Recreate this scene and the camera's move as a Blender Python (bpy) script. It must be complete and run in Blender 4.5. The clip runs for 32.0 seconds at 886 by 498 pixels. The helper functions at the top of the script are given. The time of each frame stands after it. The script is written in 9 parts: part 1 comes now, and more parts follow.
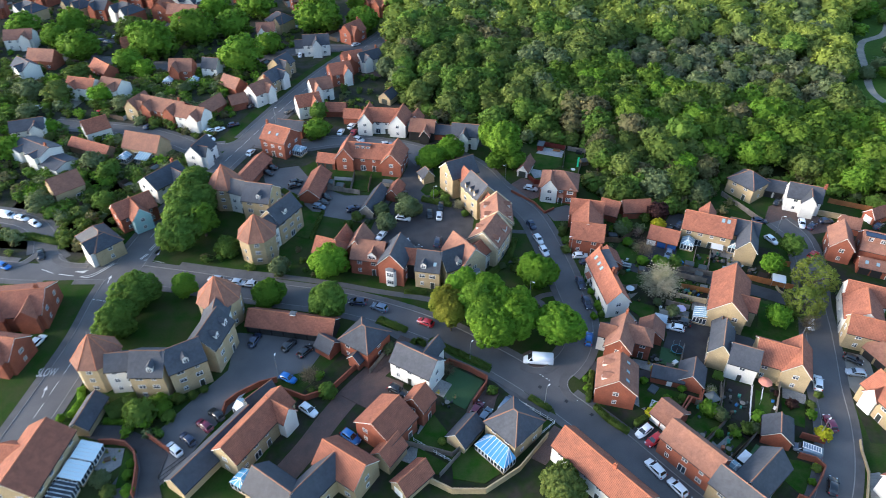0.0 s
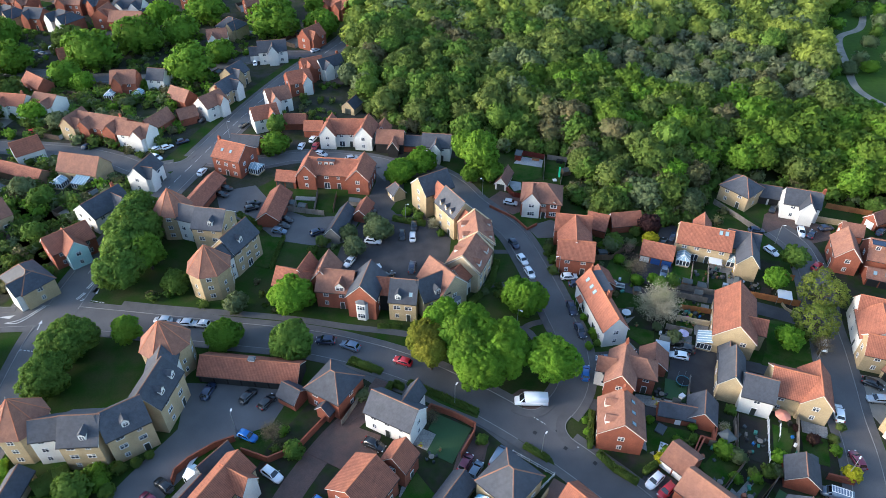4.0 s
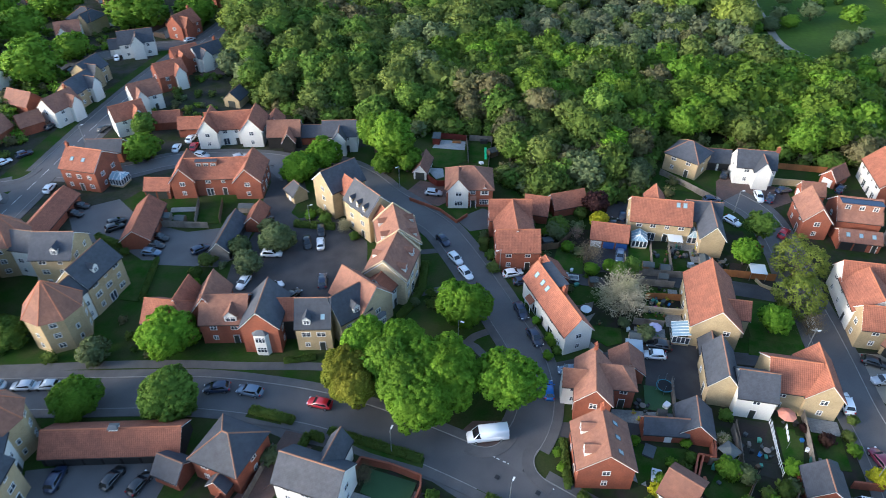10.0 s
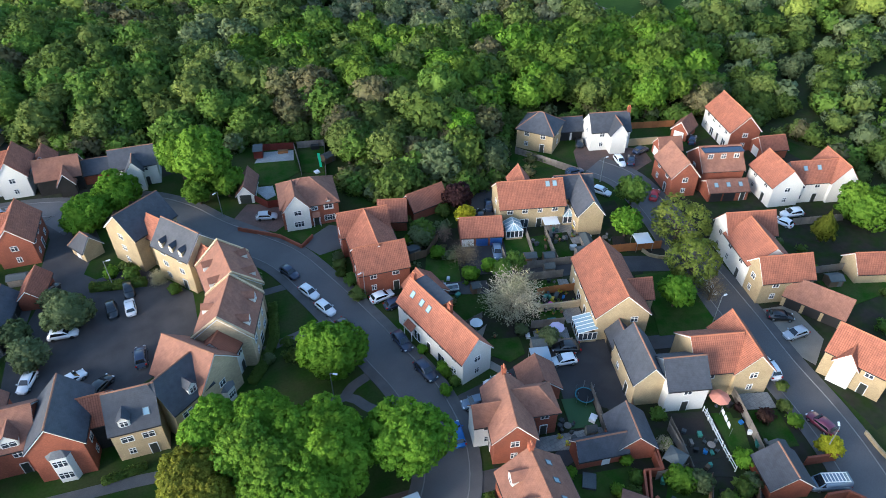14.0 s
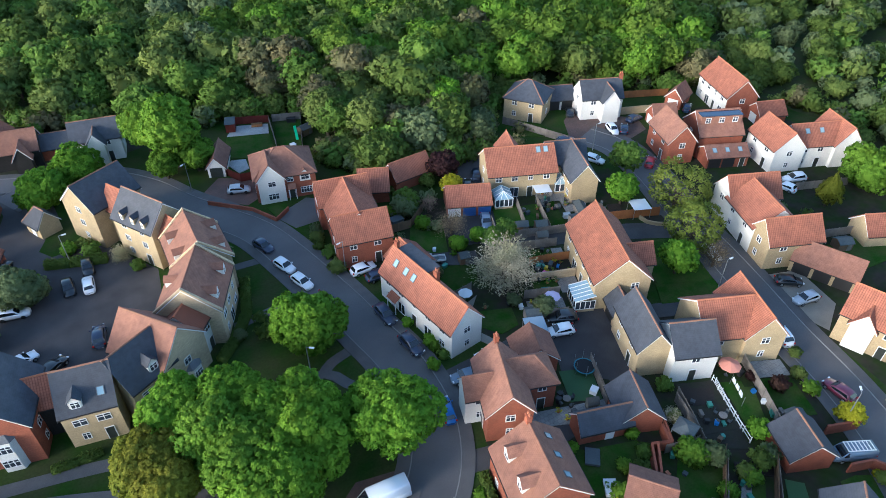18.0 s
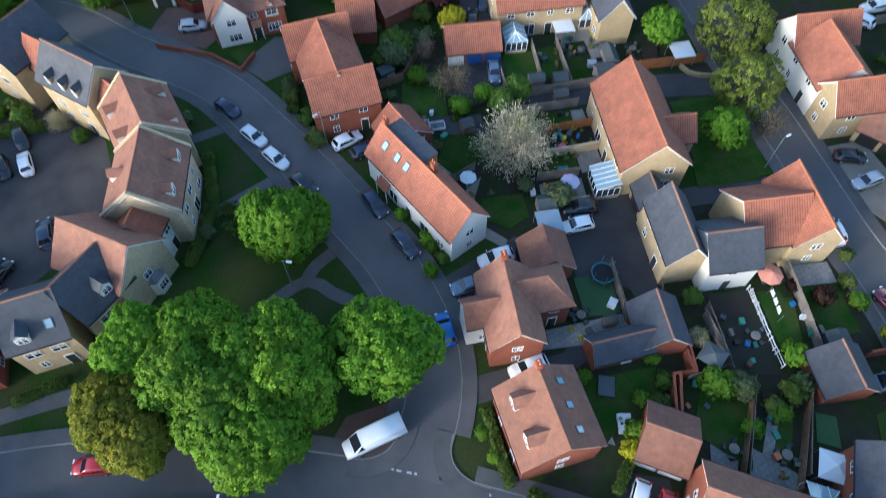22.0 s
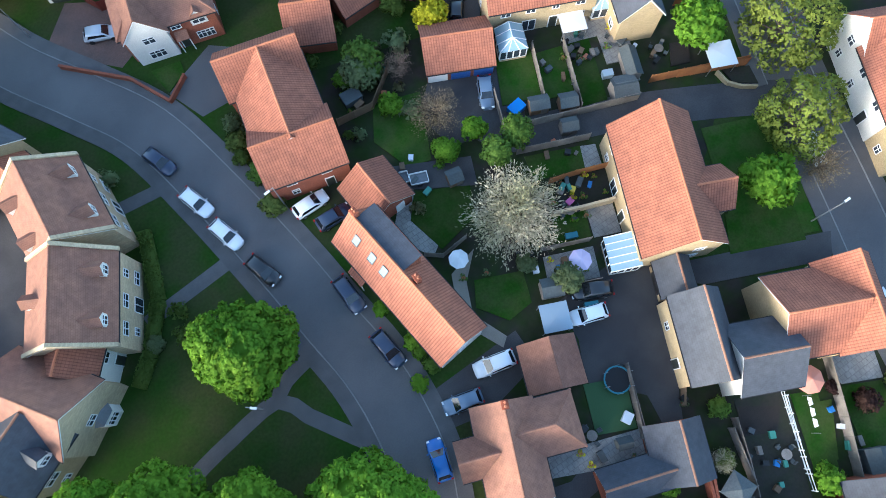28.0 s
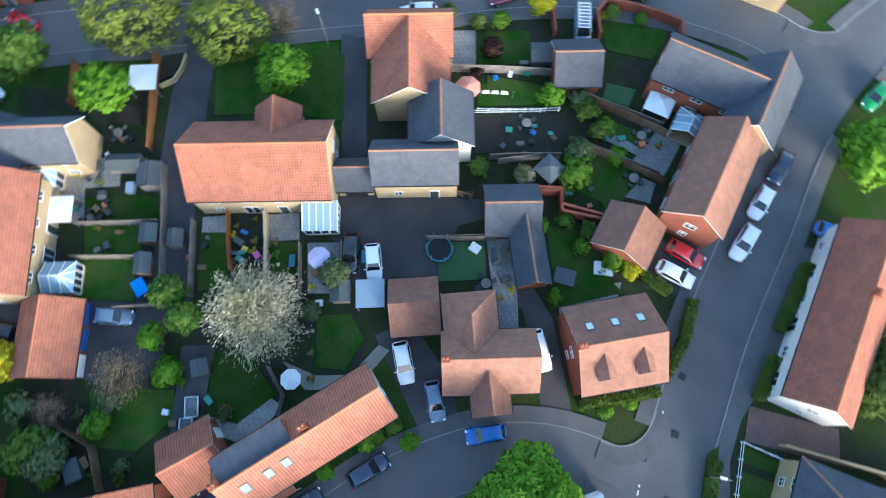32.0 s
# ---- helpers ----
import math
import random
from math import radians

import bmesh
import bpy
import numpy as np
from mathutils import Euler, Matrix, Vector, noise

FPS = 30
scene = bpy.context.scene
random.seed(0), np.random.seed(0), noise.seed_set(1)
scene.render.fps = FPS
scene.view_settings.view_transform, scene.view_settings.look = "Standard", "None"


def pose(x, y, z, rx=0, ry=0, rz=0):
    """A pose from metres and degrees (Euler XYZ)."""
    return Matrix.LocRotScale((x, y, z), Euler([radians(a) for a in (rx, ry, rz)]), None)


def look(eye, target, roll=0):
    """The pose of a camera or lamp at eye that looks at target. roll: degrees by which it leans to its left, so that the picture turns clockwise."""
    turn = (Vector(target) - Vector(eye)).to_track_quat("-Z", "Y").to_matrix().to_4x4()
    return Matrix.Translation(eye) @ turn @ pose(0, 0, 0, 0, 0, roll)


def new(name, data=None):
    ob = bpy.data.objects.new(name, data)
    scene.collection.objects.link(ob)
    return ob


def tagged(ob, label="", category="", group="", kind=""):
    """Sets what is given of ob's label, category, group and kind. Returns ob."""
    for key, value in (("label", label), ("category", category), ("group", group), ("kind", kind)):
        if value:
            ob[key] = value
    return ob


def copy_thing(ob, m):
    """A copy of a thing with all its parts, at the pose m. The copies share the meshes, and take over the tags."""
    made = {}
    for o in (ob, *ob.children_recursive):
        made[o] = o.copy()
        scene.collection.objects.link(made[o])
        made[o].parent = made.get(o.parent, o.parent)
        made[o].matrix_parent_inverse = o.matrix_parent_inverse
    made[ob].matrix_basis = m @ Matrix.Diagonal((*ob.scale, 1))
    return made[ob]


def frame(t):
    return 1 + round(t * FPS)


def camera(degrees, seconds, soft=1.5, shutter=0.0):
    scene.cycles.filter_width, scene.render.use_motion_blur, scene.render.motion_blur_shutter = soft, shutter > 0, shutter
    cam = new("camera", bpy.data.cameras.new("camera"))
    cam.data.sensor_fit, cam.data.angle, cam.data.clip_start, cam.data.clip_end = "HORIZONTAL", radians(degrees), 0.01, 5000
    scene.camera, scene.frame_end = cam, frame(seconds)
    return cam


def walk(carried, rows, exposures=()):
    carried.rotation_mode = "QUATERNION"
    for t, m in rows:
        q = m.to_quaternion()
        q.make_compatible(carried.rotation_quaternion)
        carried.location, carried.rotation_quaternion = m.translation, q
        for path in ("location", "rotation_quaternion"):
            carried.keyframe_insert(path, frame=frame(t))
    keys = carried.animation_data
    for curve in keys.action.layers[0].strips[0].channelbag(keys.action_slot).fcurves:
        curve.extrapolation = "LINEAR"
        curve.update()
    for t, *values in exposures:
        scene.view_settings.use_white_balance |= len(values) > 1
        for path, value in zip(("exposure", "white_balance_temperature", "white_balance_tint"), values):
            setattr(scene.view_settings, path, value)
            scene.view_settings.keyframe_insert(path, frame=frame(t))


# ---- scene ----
cam = camera(68.0, 32.0, 0.5, 0.5)
METRES, EYE, TILT, LEAN, TURN = 141.7, 113.4, -39.0, 0.0, 0.0
ROWS = [
    (0.0, 0.0, 0.0, 0.0, 0.0, 0.0, -0.0),
    (0.5, -0.0036, 0.0231, 0.0187, -2.07, -0.03, 1.69),
    (1.0, -0.007, 0.0455, 0.0372, -2.53, 0.0, 2.03),
    (1.5, -0.0086, 0.0632, 0.0515, -2.53, 0.05, 2.02),
    (2.0, -0.009, 0.0757, 0.0589, -2.64, 0.07, 2.11),
    (2.5, -0.0089, 0.0885, 0.0585, -2.68, 0.1, 2.1),
    (3.0, -0.0089, 0.0995, 0.0537, -2.66, 0.11, 2.09),
    (3.5, -0.0086, 0.1093, 0.0474, -2.63, 0.12, 2.08),
    (5.5, -0.0078, 0.1515, 0.0238, -2.63, 0.18, 2.02),
    (6.0, -0.0066, 0.1643, 0.0214, -2.61, 0.19, 2.04),
    (6.5, -0.0053, 0.1796, 0.0206, -2.67, 0.19, 2.08),
    (7.0, -0.004, 0.197, 0.0207, -2.77, 0.22, 2.18),
    (7.5, -0.0023, 0.2152, 0.0226, -2.99, 0.23, 2.38),
    (8.0, -0.0004, 0.2348, 0.0253, -3.39, 0.21, 2.73),
    (8.5, 0.0014, 0.2553, 0.0285, -3.92, 0.2, 3.17),
    (9.0, 0.0034, 0.2766, 0.0323, -5.24, 0.1, 4.17),
    (9.5, 0.0053, 0.2991, 0.0371, -7.35, -0.12, 5.85),
    (10.0, 0.0081, 0.3226, 0.0418, -9.58, -0.37, 7.61),
    (10.5, 0.0107, 0.3464, 0.0472, -11.28, -0.6, 8.92),
    (11.0, 0.0144, 0.3702, 0.053, -11.32, -0.61, 8.94),
    (11.5, 0.0188, 0.394, 0.059, -11.51, -0.65, 9.09),
    (12.0, 0.0248, 0.4177, 0.0652, -14.29, -1.16, 11.22),
    (12.5, 0.0297, 0.441, 0.0706, -18.14, -1.94, 14.08),
    (13.0, 0.0333, 0.4609, 0.0718, -21.32, -2.75, 16.3),
    (13.5, 0.0359, 0.4746, 0.0698, -22.54, -3.09, 17.17),
    (14.0, 0.0374, 0.4838, 0.0644, -23.69, -3.43, 17.96),
    (14.5, 0.0379, 0.4909, 0.0568, -24.8, -3.77, 18.66),
    (16.5, 0.0391, 0.5168, 0.0256, -25.0, -3.8, 18.9),
    (17.0, 0.0402, 0.524, 0.02, -25.05, -3.82, 18.93),
    (17.5, 0.0432, 0.5306, 0.0205, -25.03, -3.81, 18.93),
    (18.0, 0.0481, 0.5371, 0.0257, -25.0, -3.81, 18.87),
    (18.5, 0.0544, 0.5457, 0.0327, -24.98, -3.8, 18.83),
    (19.0, 0.0621, 0.5557, 0.0413, -24.97, -3.8, 18.81),
    (19.5, 0.0714, 0.5672, 0.052, -24.96, -3.78, 18.83),
    (20.0, 0.0821, 0.5798, 0.0635, -24.96, 0.21, 18.86),
    (20.5, 0.0921, 0.5929, 0.0705, -24.91, -2.03, 18.87),
    (21.0, 0.1037, 0.6067, 0.0831, -24.89, -9.37, 18.9),
    (21.5, 0.1158, 0.6212, 0.0954, -24.89, -16.65, 18.94),
    (22.0, 0.1286, 0.6363, 0.1086, -24.89, -23.98, 19.0),
    (22.5, 0.141, 0.6512, 0.1212, -24.9, -31.2, 19.05),
    (23.0, 0.1538, 0.6662, 0.1341, -24.92, -38.42, 19.11),
    (23.5, 0.167, 0.6816, 0.1479, -24.95, -45.77, 19.17),
    (24.0, 0.1806, 0.6986, 0.1624, -25.0, -49.57, 19.16),
    (24.5, 0.1947, 0.7142, 0.1763, -24.96, -49.56, 19.23),
    (25.0, 0.2087, 0.731, 0.1905, -24.96, -49.56, 19.23),
    (25.5, 0.2232, 0.7486, 0.2052, -24.99, -43.88, 19.21),
    (26.0, 0.2374, 0.7641, 0.2187, -24.94, -39.85, 19.27),
    (26.5, 0.2485, 0.7768, 0.2297, -24.92, -39.86, 19.29),
    (28.5, 0.2579, 0.7879, 0.2405, -29.63, -41.77, 22.39),
    (29.0, 0.2577, 0.7885, 0.2411, -38.94, -45.7, 27.53),
    (29.5, 0.2577, 0.7893, 0.2417, -49.99, -51.19, 32.34),
    (30.0, 0.2571, 0.7901, 0.2423, -62.51, -58.16, 36.14),
    (30.5, 0.2575, 0.7909, 0.2429, -76.23, -66.5, 38.62),
    (31.0, 0.2576, 0.7917, 0.2435, -90.63, -75.51, 39.39),
    (31.5, 0.2579, 0.7925, 0.2441, -105.44, -84.75, 38.36),
    (32.0, 0.2582, 0.7932, 0.2444, -119.77, -93.29, 35.51),
]
walk(cam, [(t, pose(0, 0, EYE, TILT, LEAN, TURN) @ pose(METRES * x, METRES * y, METRES * z, 90 + pitch, roll, yaw)) for t, x, y, z, yaw, pitch, roll in ROWS], [(0, 1.82, 5590, 9), (10, 1.75, 5520, 8.5), (14, 1.69, 5400, 7), (20, 1.62, 5250, 6.5), (23, 1.70, 5270, 6), (24.5, 1.84, 5430, 5.5), (26.5, 2.02, 5580, 5), (29, 2.38, 5450, 5), (32, 2.28, 5350, 3.5)])

# ---- world, sun ----
world = bpy.data.worlds.new("world")
scene.world = world
world.use_nodes = True
SUN_ELEV, SUN_AZ = 13.0, 262.0          # degrees; azimuth clockwise from +y
wn = world.node_tree.nodes
sky = wn.new("ShaderNodeTexSky")
sky.sky_type = "NISHITA"
sky.sun_disc = False
sky.sun_elevation, sky.sun_rotation = radians(SUN_ELEV), radians(SUN_AZ)
sky.air_density, sky.dust_density, sky.ozone_density = 1.0, 1.5, 1.0
wn["Background"].inputs["Strength"].default_value = 0.15
world.node_tree.links.new(sky.outputs[0], wn["Background"].inputs["Color"])
sun = new("sun", bpy.data.lights.new("sun", "SUN"))
sun.data.energy, sun.data.angle, sun.data.color = 1.95, radians(20), (1.0, 0.85, 0.70)
az, el = radians(SUN_AZ), radians(SUN_ELEV)
sun_dir = Vector((math.sin(az) * math.cos(el), math.cos(az) * math.cos(el), math.sin(el)))
sun.matrix_world = look(sun_dir * 300, (0, 0, 0))

# ---- materials ----
MATS = {}


def surf(name, c1, c2, rough=0.85, grain=6.0, stain=0.25, bump=0.15, pattern=None, c3=None, vary=0.12, metal=0.0, spec=0.3, pscale=(0.3, 0.33)):
    """Procedural surface: two colours mixed by stains and grain, a pattern in metres along the face, fine relief."""
    m = bpy.data.materials.new(name)
    m.use_nodes = True
    nt = m.node_tree
    n, l = nt.nodes, nt.links
    b = n["Principled BSDF"]
    b.inputs["Roughness"].default_value, b.inputs["Metallic"].default_value = rough, metal
    b.inputs["Specular IOR Level"].default_value = spec
    geo = n.new("ShaderNodeNewGeometry")

    def noise_tex(scale, detail=3.0):
        t = n.new("ShaderNodeTexNoise")
        t.inputs["Scale"].default_value, t.inputs["Detail"].default_value = scale, detail
        l.new(geo.outputs["Position"], t.inputs["Vector"])
        return t

    def ramp(src, lo, hi):
        r = n.new("ShaderNodeMapRange")
        r.inputs["From Min"].default_value, r.inputs["From Max"].default_value = lo, hi
        l.new(src, r.inputs["Value"])
        return r.outputs["Result"]

    def mix(fac, a, c, kind="MIX"):
        x = n.new("ShaderNodeMix")
        x.data_type, x.blend_type = "RGBA", kind
        for sock, val in ((x.inputs["Factor"], fac), (x.inputs["A"], a), (x.inputs["B"], c)):
            if isinstance(val, (int, float, tuple)):
                sock.default_value = (*val, 1) if isinstance(val, tuple) else val
            else:
                l.new(val, sock)
        return x.outputs["Result"]

    big, fine = noise_tex(stain), noise_tex(grain)
    col = mix(ramp(big.outputs["Fac"], 0.35, 0.65), c1, c2)
    col = mix(ramp(fine.outputs["Fac"], 0.3, 0.7), col, mix(1.0, col, (0.78, 0.78, 0.78), "MULTIPLY"))
    height = fine.outputs["Fac"]
    if pattern:
        uv = n.new("ShaderNodeTexCoord")
        br = n.new("ShaderNodeTexBrick")
        br.inputs["Scale"].default_value = 1.0
        br.inputs["Brick Width"].default_value, br.inputs["Row Height"].default_value = pscale
        br.inputs["Mortar Size"].default_value = 0.06 * pscale[1] if pattern != "brick" else 0.012
        br.inputs["Color1"].default_value, br.inputs["Color2"].default_value = (1, 1, 1, 1), (0.72, 0.72, 0.74, 1) if pattern == "brick" else (0.88, 0.88, 0.89, 1)
        br.inputs["Mortar"].default_value = (*(c3 or (0.45, 0.45, 0.45)), 1)
        br.offset = 0.5 if pattern != "pantile" else 0.0
        l.new(uv.outputs["UV"], br.inputs["Vector"])
        col = mix(0.75, col, br.outputs["Color"], "MULTIPLY")
        height = br.outputs["Fac"]
        if pattern == "pantile":
            wv = n.new("ShaderNodeTexWave")
            wv.wave_type, wv.bands_direction = "BANDS", "X"
            wv.inputs["Scale"].default_value = 0.314 / pscale[0]
            l.new(uv.outputs["UV"], wv.inputs["Vector"])
            col = mix(ramp(wv.outputs["Fac"], 0.0, 0.5), mix(1.0, col, (0.78, 0.75, 0.75), "MULTIPLY"), col)
            height = wv.outputs["Fac"]
    if vary:
        info = n.new("ShaderNodeObjectInfo")
        hs = n.new("ShaderNodeHueSaturation")
        l.new(col, hs.inputs["Color"])
        r = n.new("ShaderNodeMapRange")
        r.inputs["To Min"].default_value, r.inputs["To Max"].default_value = 1 - vary, 1 + vary
        l.new(info.outputs["Random"], r.inputs["Value"])
        l.new(r.outputs["Result"], hs.inputs["Value"])
        col = hs.outputs["Color"]
    l.new(col, b.inputs["Base Color"])
    if bump:
        bp = n.new("ShaderNodeBump")
        bp.inputs["Strength"].default_value, bp.inputs["Distance"].default_value = bump, 0.03
        if pattern in ("tile", "brick"):
            bp.invert = True
        l.new(height, bp.inputs["Height"])
        l.new(bp.outputs["Normal"], b.inputs["Normal"])
    MATS[name] = m
    return m


def leafy(name, c1, c2, c3):
    m = bpy.data.materials.new(name)
    m.use_nodes = True
    n, l = m.node_tree.nodes, m.node_tree.links
    b = n["Principled BSDF"]
    b.inputs["Roughness"].default_value, b.inputs["Specular IOR Level"].default_value = 0.7, 0.10
    geo = n.new("ShaderNodeNewGeometry")
    t = n.new("ShaderNodeTexNoise")
    t.inputs["Scale"].default_value = 0.16
    l.new(geo.outputs["Position"], t.inputs["Vector"])
    cr = n.new("ShaderNodeValToRGB")
    cr.color_ramp.elements[0].color, cr.color_ramp.elements[1].color = (*c1, 1), (*c2, 1)
    l.new(geo.outputs["Random Per Island"], cr.inputs["Fac"])
    x = n.new("ShaderNodeMix")
    x.data_type = "RGBA"
    r = n.new("ShaderNodeMapRange")
    r.inputs["From Min"].default_value, r.inputs["From Max"].default_value = 0.42, 0.68
    r.inputs["To Max"].default_value = 0.7
    l.new(t.outputs["Fac"], r.inputs["Value"])
    l.new(r.outputs["Result"], x.inputs["Factor"])
    l.new(cr.outputs["Color"], x.inputs["A"])
    x.inputs["B"].default_value = (*c3, 1)
    info = n.new("ShaderNodeObjectInfo")
    hs = n.new("ShaderNodeHueSaturation")
    r2 = n.new("ShaderNodeMapRange")
    r2.inputs["To Min"].default_value, r2.inputs["To Max"].default_value = 0.87, 1.13
    l.new(info.outputs["Random"], r2.inputs["Value"])
    l.new(r2.outputs["Result"], hs.inputs["Value"])
    l.new(x.outputs["Result"], hs.inputs["Color"])
    l.new(hs.outputs["Color"], b.inputs["Base Color"])
    tr = n.new("ShaderNodeBsdfTranslucent")
    l.new(hs.outputs["Color"], tr.inputs["Color"])
    ms = n.new("ShaderNodeMixShader")
    ms.inputs[0].default_value = 0.38
    l.new(b.outputs[0], ms.inputs[1])
    l.new(tr.outputs[0], ms.inputs[2])
    l.new(ms.outputs[0], n["Material Output"].inputs["Surface"])
    MATS[name] = m


def plain(name, c, rough=0.5, metal=0.0, spec=0.5, coat=0.0):
    m = bpy.data.materials.new(name)
    m.use_nodes = True
    b = m.node_tree.nodes["Principled BSDF"]
    b.inputs["Base Color"].default_value = (*c, 1)
    b.inputs["Roughness"].default_value, b.inputs["Metallic"].default_value = rough, metal
    b.inputs["Specular IOR Level"].default_value, b.inputs["Coat Weight"].default_value = spec, coat
    MATS[name] = m


surf("orange", (0.360, 0.137, 0.082), (0.290, 0.112, 0.070), pattern="pantile", bump=0.4, grain=1.6, stain=0.55, c3=(0.55, 0.5, 0.5))
surf("brown", (0.288, 0.138, 0.092), (0.238, 0.116, 0.082), pattern="tile", bump=0.18, grain=1.6, stain=0.5, pscale=(0.27, 0.2), c3=(0.6, 0.6, 0.6))
surf("slate", (0.070, 0.076, 0.092), (0.056, 0.062, 0.077), rough=0.68, spec=0.3, pattern="tile", bump=0.14, grain=1.6, stain=0.5, pscale=(0.4, 0.25), c3=(0.75, 0.75, 0.75))
surf("beige", (0.50, 0.385, 0.225), (0.42, 0.325, 0.19), pattern="brick", pscale=(0.225, 0.075), c3=(0.8, 0.78, 0.72), stain=0.5)
surf("red", (0.34, 0.110, 0.062), (0.27, 0.088, 0.052), pattern="brick", pscale=(0.225, 0.075), c3=(0.7, 0.62, 0.55), stain=0.5)
surf("white", (0.74, 0.72, 0.67), (0.68, 0.66, 0.61), grain=12, bump=0.05, vary=0.05)
surf("stone", (0.60, 0.47, 0.30), (0.49, 0.385, 0.25), pattern="brick", pscale=(0.45, 0.2), c3=(0.8, 0.78, 0.7), bump=0.4)
surf("weatherboard", (0.018, 0.017, 0.016), (0.03, 0.028, 0.026), pattern="tile", pscale=(4.0, 0.2), bump=0.3)
surf("turquoise", (0.42, 0.62, 0.62), (0.38, 0.56, 0.57), grain=10, bump=0.05)
surf("asphalt", (0.132, 0.126, 0.126), (0.098, 0.094, 0.095), rough=0.75, spec=0.4, grain=9, stain=0.13, bump=0.12, vary=0.08)
surf("asphalt_dark", (0.050, 0.047, 0.049), (0.078, 0.073, 0.072), grain=8, stain=0.22, bump=0.15, vary=0.1)
surf("gardenmix", (0.030, 0.048, 0.014), (0.044, 0.038, 0.031), rough=1.0, spec=0.05, grain=0.9, stain=0.35, bump=0.5, vary=0, c3=(0.5, 0.5, 0.5))
surf("towngarden", (0.032, 0.044, 0.018), (0.060, 0.054, 0.046), rough=1.0, spec=0.05, grain=1.3, stain=0.22, bump=0.5, vary=0)
surf("footway", (0.124, 0.118, 0.116), (0.100, 0.096, 0.095), grain=12, stain=0.5, bump=0.1, vary=0.06)
surf("blockpave", (0.180, 0.112, 0.092), (0.130, 0.092, 0.080), pattern="brick", pscale=(0.2, 0.1), stain=0.4, bump=0.2, c3=(0.6, 0.55, 0.5))
surf("pale_slabs", (0.46, 0.46, 0.45), (0.38, 0.38, 0.375), pattern="tile", pscale=(0.6, 0.6), stain=0.5, bump=0.1, c3=(0.75, 0.75, 0.75))
surf("fence_red", (0.17, 0.030, 0.020), (0.13, 0.026, 0.018), grain=9, stain=0.8, vary=0.15)
surf("slabs", (0.33, 0.315, 0.29), (0.25, 0.24, 0.225), pattern="tile", pscale=(0.6, 0.6), stain=0.7, bump=0.15, c3=(0.6, 0.6, 0.6))
surf("gravel", (0.30, 0.27, 0.22), (0.22, 0.2, 0.17), grain=25, bump=0.4)
surf("kerb", (0.28, 0.27, 0.26), (0.2, 0.195, 0.19), grain=10)
surf("ground", (0.026, 0.062, 0.009), (0.050, 0.060, 0.022), grain=3.0, stain=0.2, bump=0.6, vary=0, rough=1.0, spec=0.05)
surf("lawn", (0.026, 0.074, 0.008), (0.058, 0.080, 0.022), grain=4.5, stain=0.38, bump=0.6, vary=0.22, rough=1.0, spec=0.05)
surf("soil", (0.030, 0.026, 0.021), (0.026, 0.028, 0.016), grain=4, stain=0.8, bump=0.4)
surf("undergrowth", (0.040, 0.066, 0.020), (0.052, 0.056, 0.028), grain=1.0, stain=0.3, bump=0.4, vary=0, rough=1.0, spec=0.05)
surf("turf", (0.056, 0.118, 0.046), (0.048, 0.100, 0.040), grain=20, bump=0.1)
surf("meadow", (0.062, 0.115, 0.018), (0.048, 0.088, 0.020), grain=0.6, stain=0.05, bump=0.3, vary=0, rough=1.0, spec=0.05)
surf("wood", (0.20, 0.125, 0.07), (0.14, 0.095, 0.06), grain=9, stain=0.8, vary=0.25)
surf("wood_orange", (0.36, 0.15, 0.05), (0.30, 0.12, 0.045), grain=9, stain=0.8, vary=0.12)
surf("deck", (0.045, 0.034, 0.028), (0.032, 0.026, 0.023), pattern="tile", pscale=(3.0, 0.14), grain=8, bump=0.2)
surf("wood_grey", (0.24, 0.21, 0.18), (0.17, 0.15, 0.13), grain=9, stain=0.8, vary=0.2)
surf("felt", (0.10, 0.115, 0.115), (0.075, 0.085, 0.09), grain=6, vary=0.2)
surf("bark", (0.10, 0.075, 0.05), (0.07, 0.055, 0.04), grain=5, bump=0.6)
surf("paint_line", (0.72, 0.72, 0.70), (0.5, 0.5, 0.49), grain=7, bump=0.0, vary=0)
surf("upvc", (0.82, 0.82, 0.81), (0.78, 0.78, 0.77), rough=0.4, grain=8, bump=0, vary=0.03)
surf("lead", (0.16, 0.17, 0.18), (0.12, 0.125, 0.135), rough=0.6)
surf("ridge_dull", (0.30, 0.150, 0.092), (0.22, 0.122, 0.084), grain=5)
surf("terracotta", (0.46, 0.17, 0.09), (0.38, 0.14, 0.075), grain=5)
plain("glass", (0.035, 0.045, 0.06), rough=0.06, spec=0.8)
# roof panes with the blue sky reflection painted into the base colour
plain("sky_reflection_glass", (0.10, 0.30, 0.52), rough=0.08, spec=0.8)
plain("palepane", (0.60, 0.70, 0.72), rough=0.3, spec=0.5)
plain("roofglass", (0.25, 0.36, 0.42), rough=0.08, spec=0.8)
plain("solar", (0.012, 0.018, 0.04), rough=0.12, spec=0.7)
plain("door_dark", (0.03, 0.035, 0.03), rough=0.4)
plain("door_blue", (0.02, 0.07, 0.24), rough=0.45)
plain("door_white", (0.72, 0.72, 0.7), rough=0.45)
plain("tyre", (0.012, 0.012, 0.012), rough=0.85)
plain("rim", (0.45, 0.46, 0.47), rough=0.35, metal=0.8)
plain("carglass", (0.012, 0.015, 0.02), rough=0.05, spec=0.8)
plain("headlamp", (0.75, 0.77, 0.8), rough=0.1)
plain("taillamp", (0.4, 0.015, 0.012), rough=0.2)
plain("trim_black", (0.015, 0.015, 0.016), rough=0.6)
plain("steel_pole", (0.30, 0.31, 0.31), rough=0.45, metal=0.6)
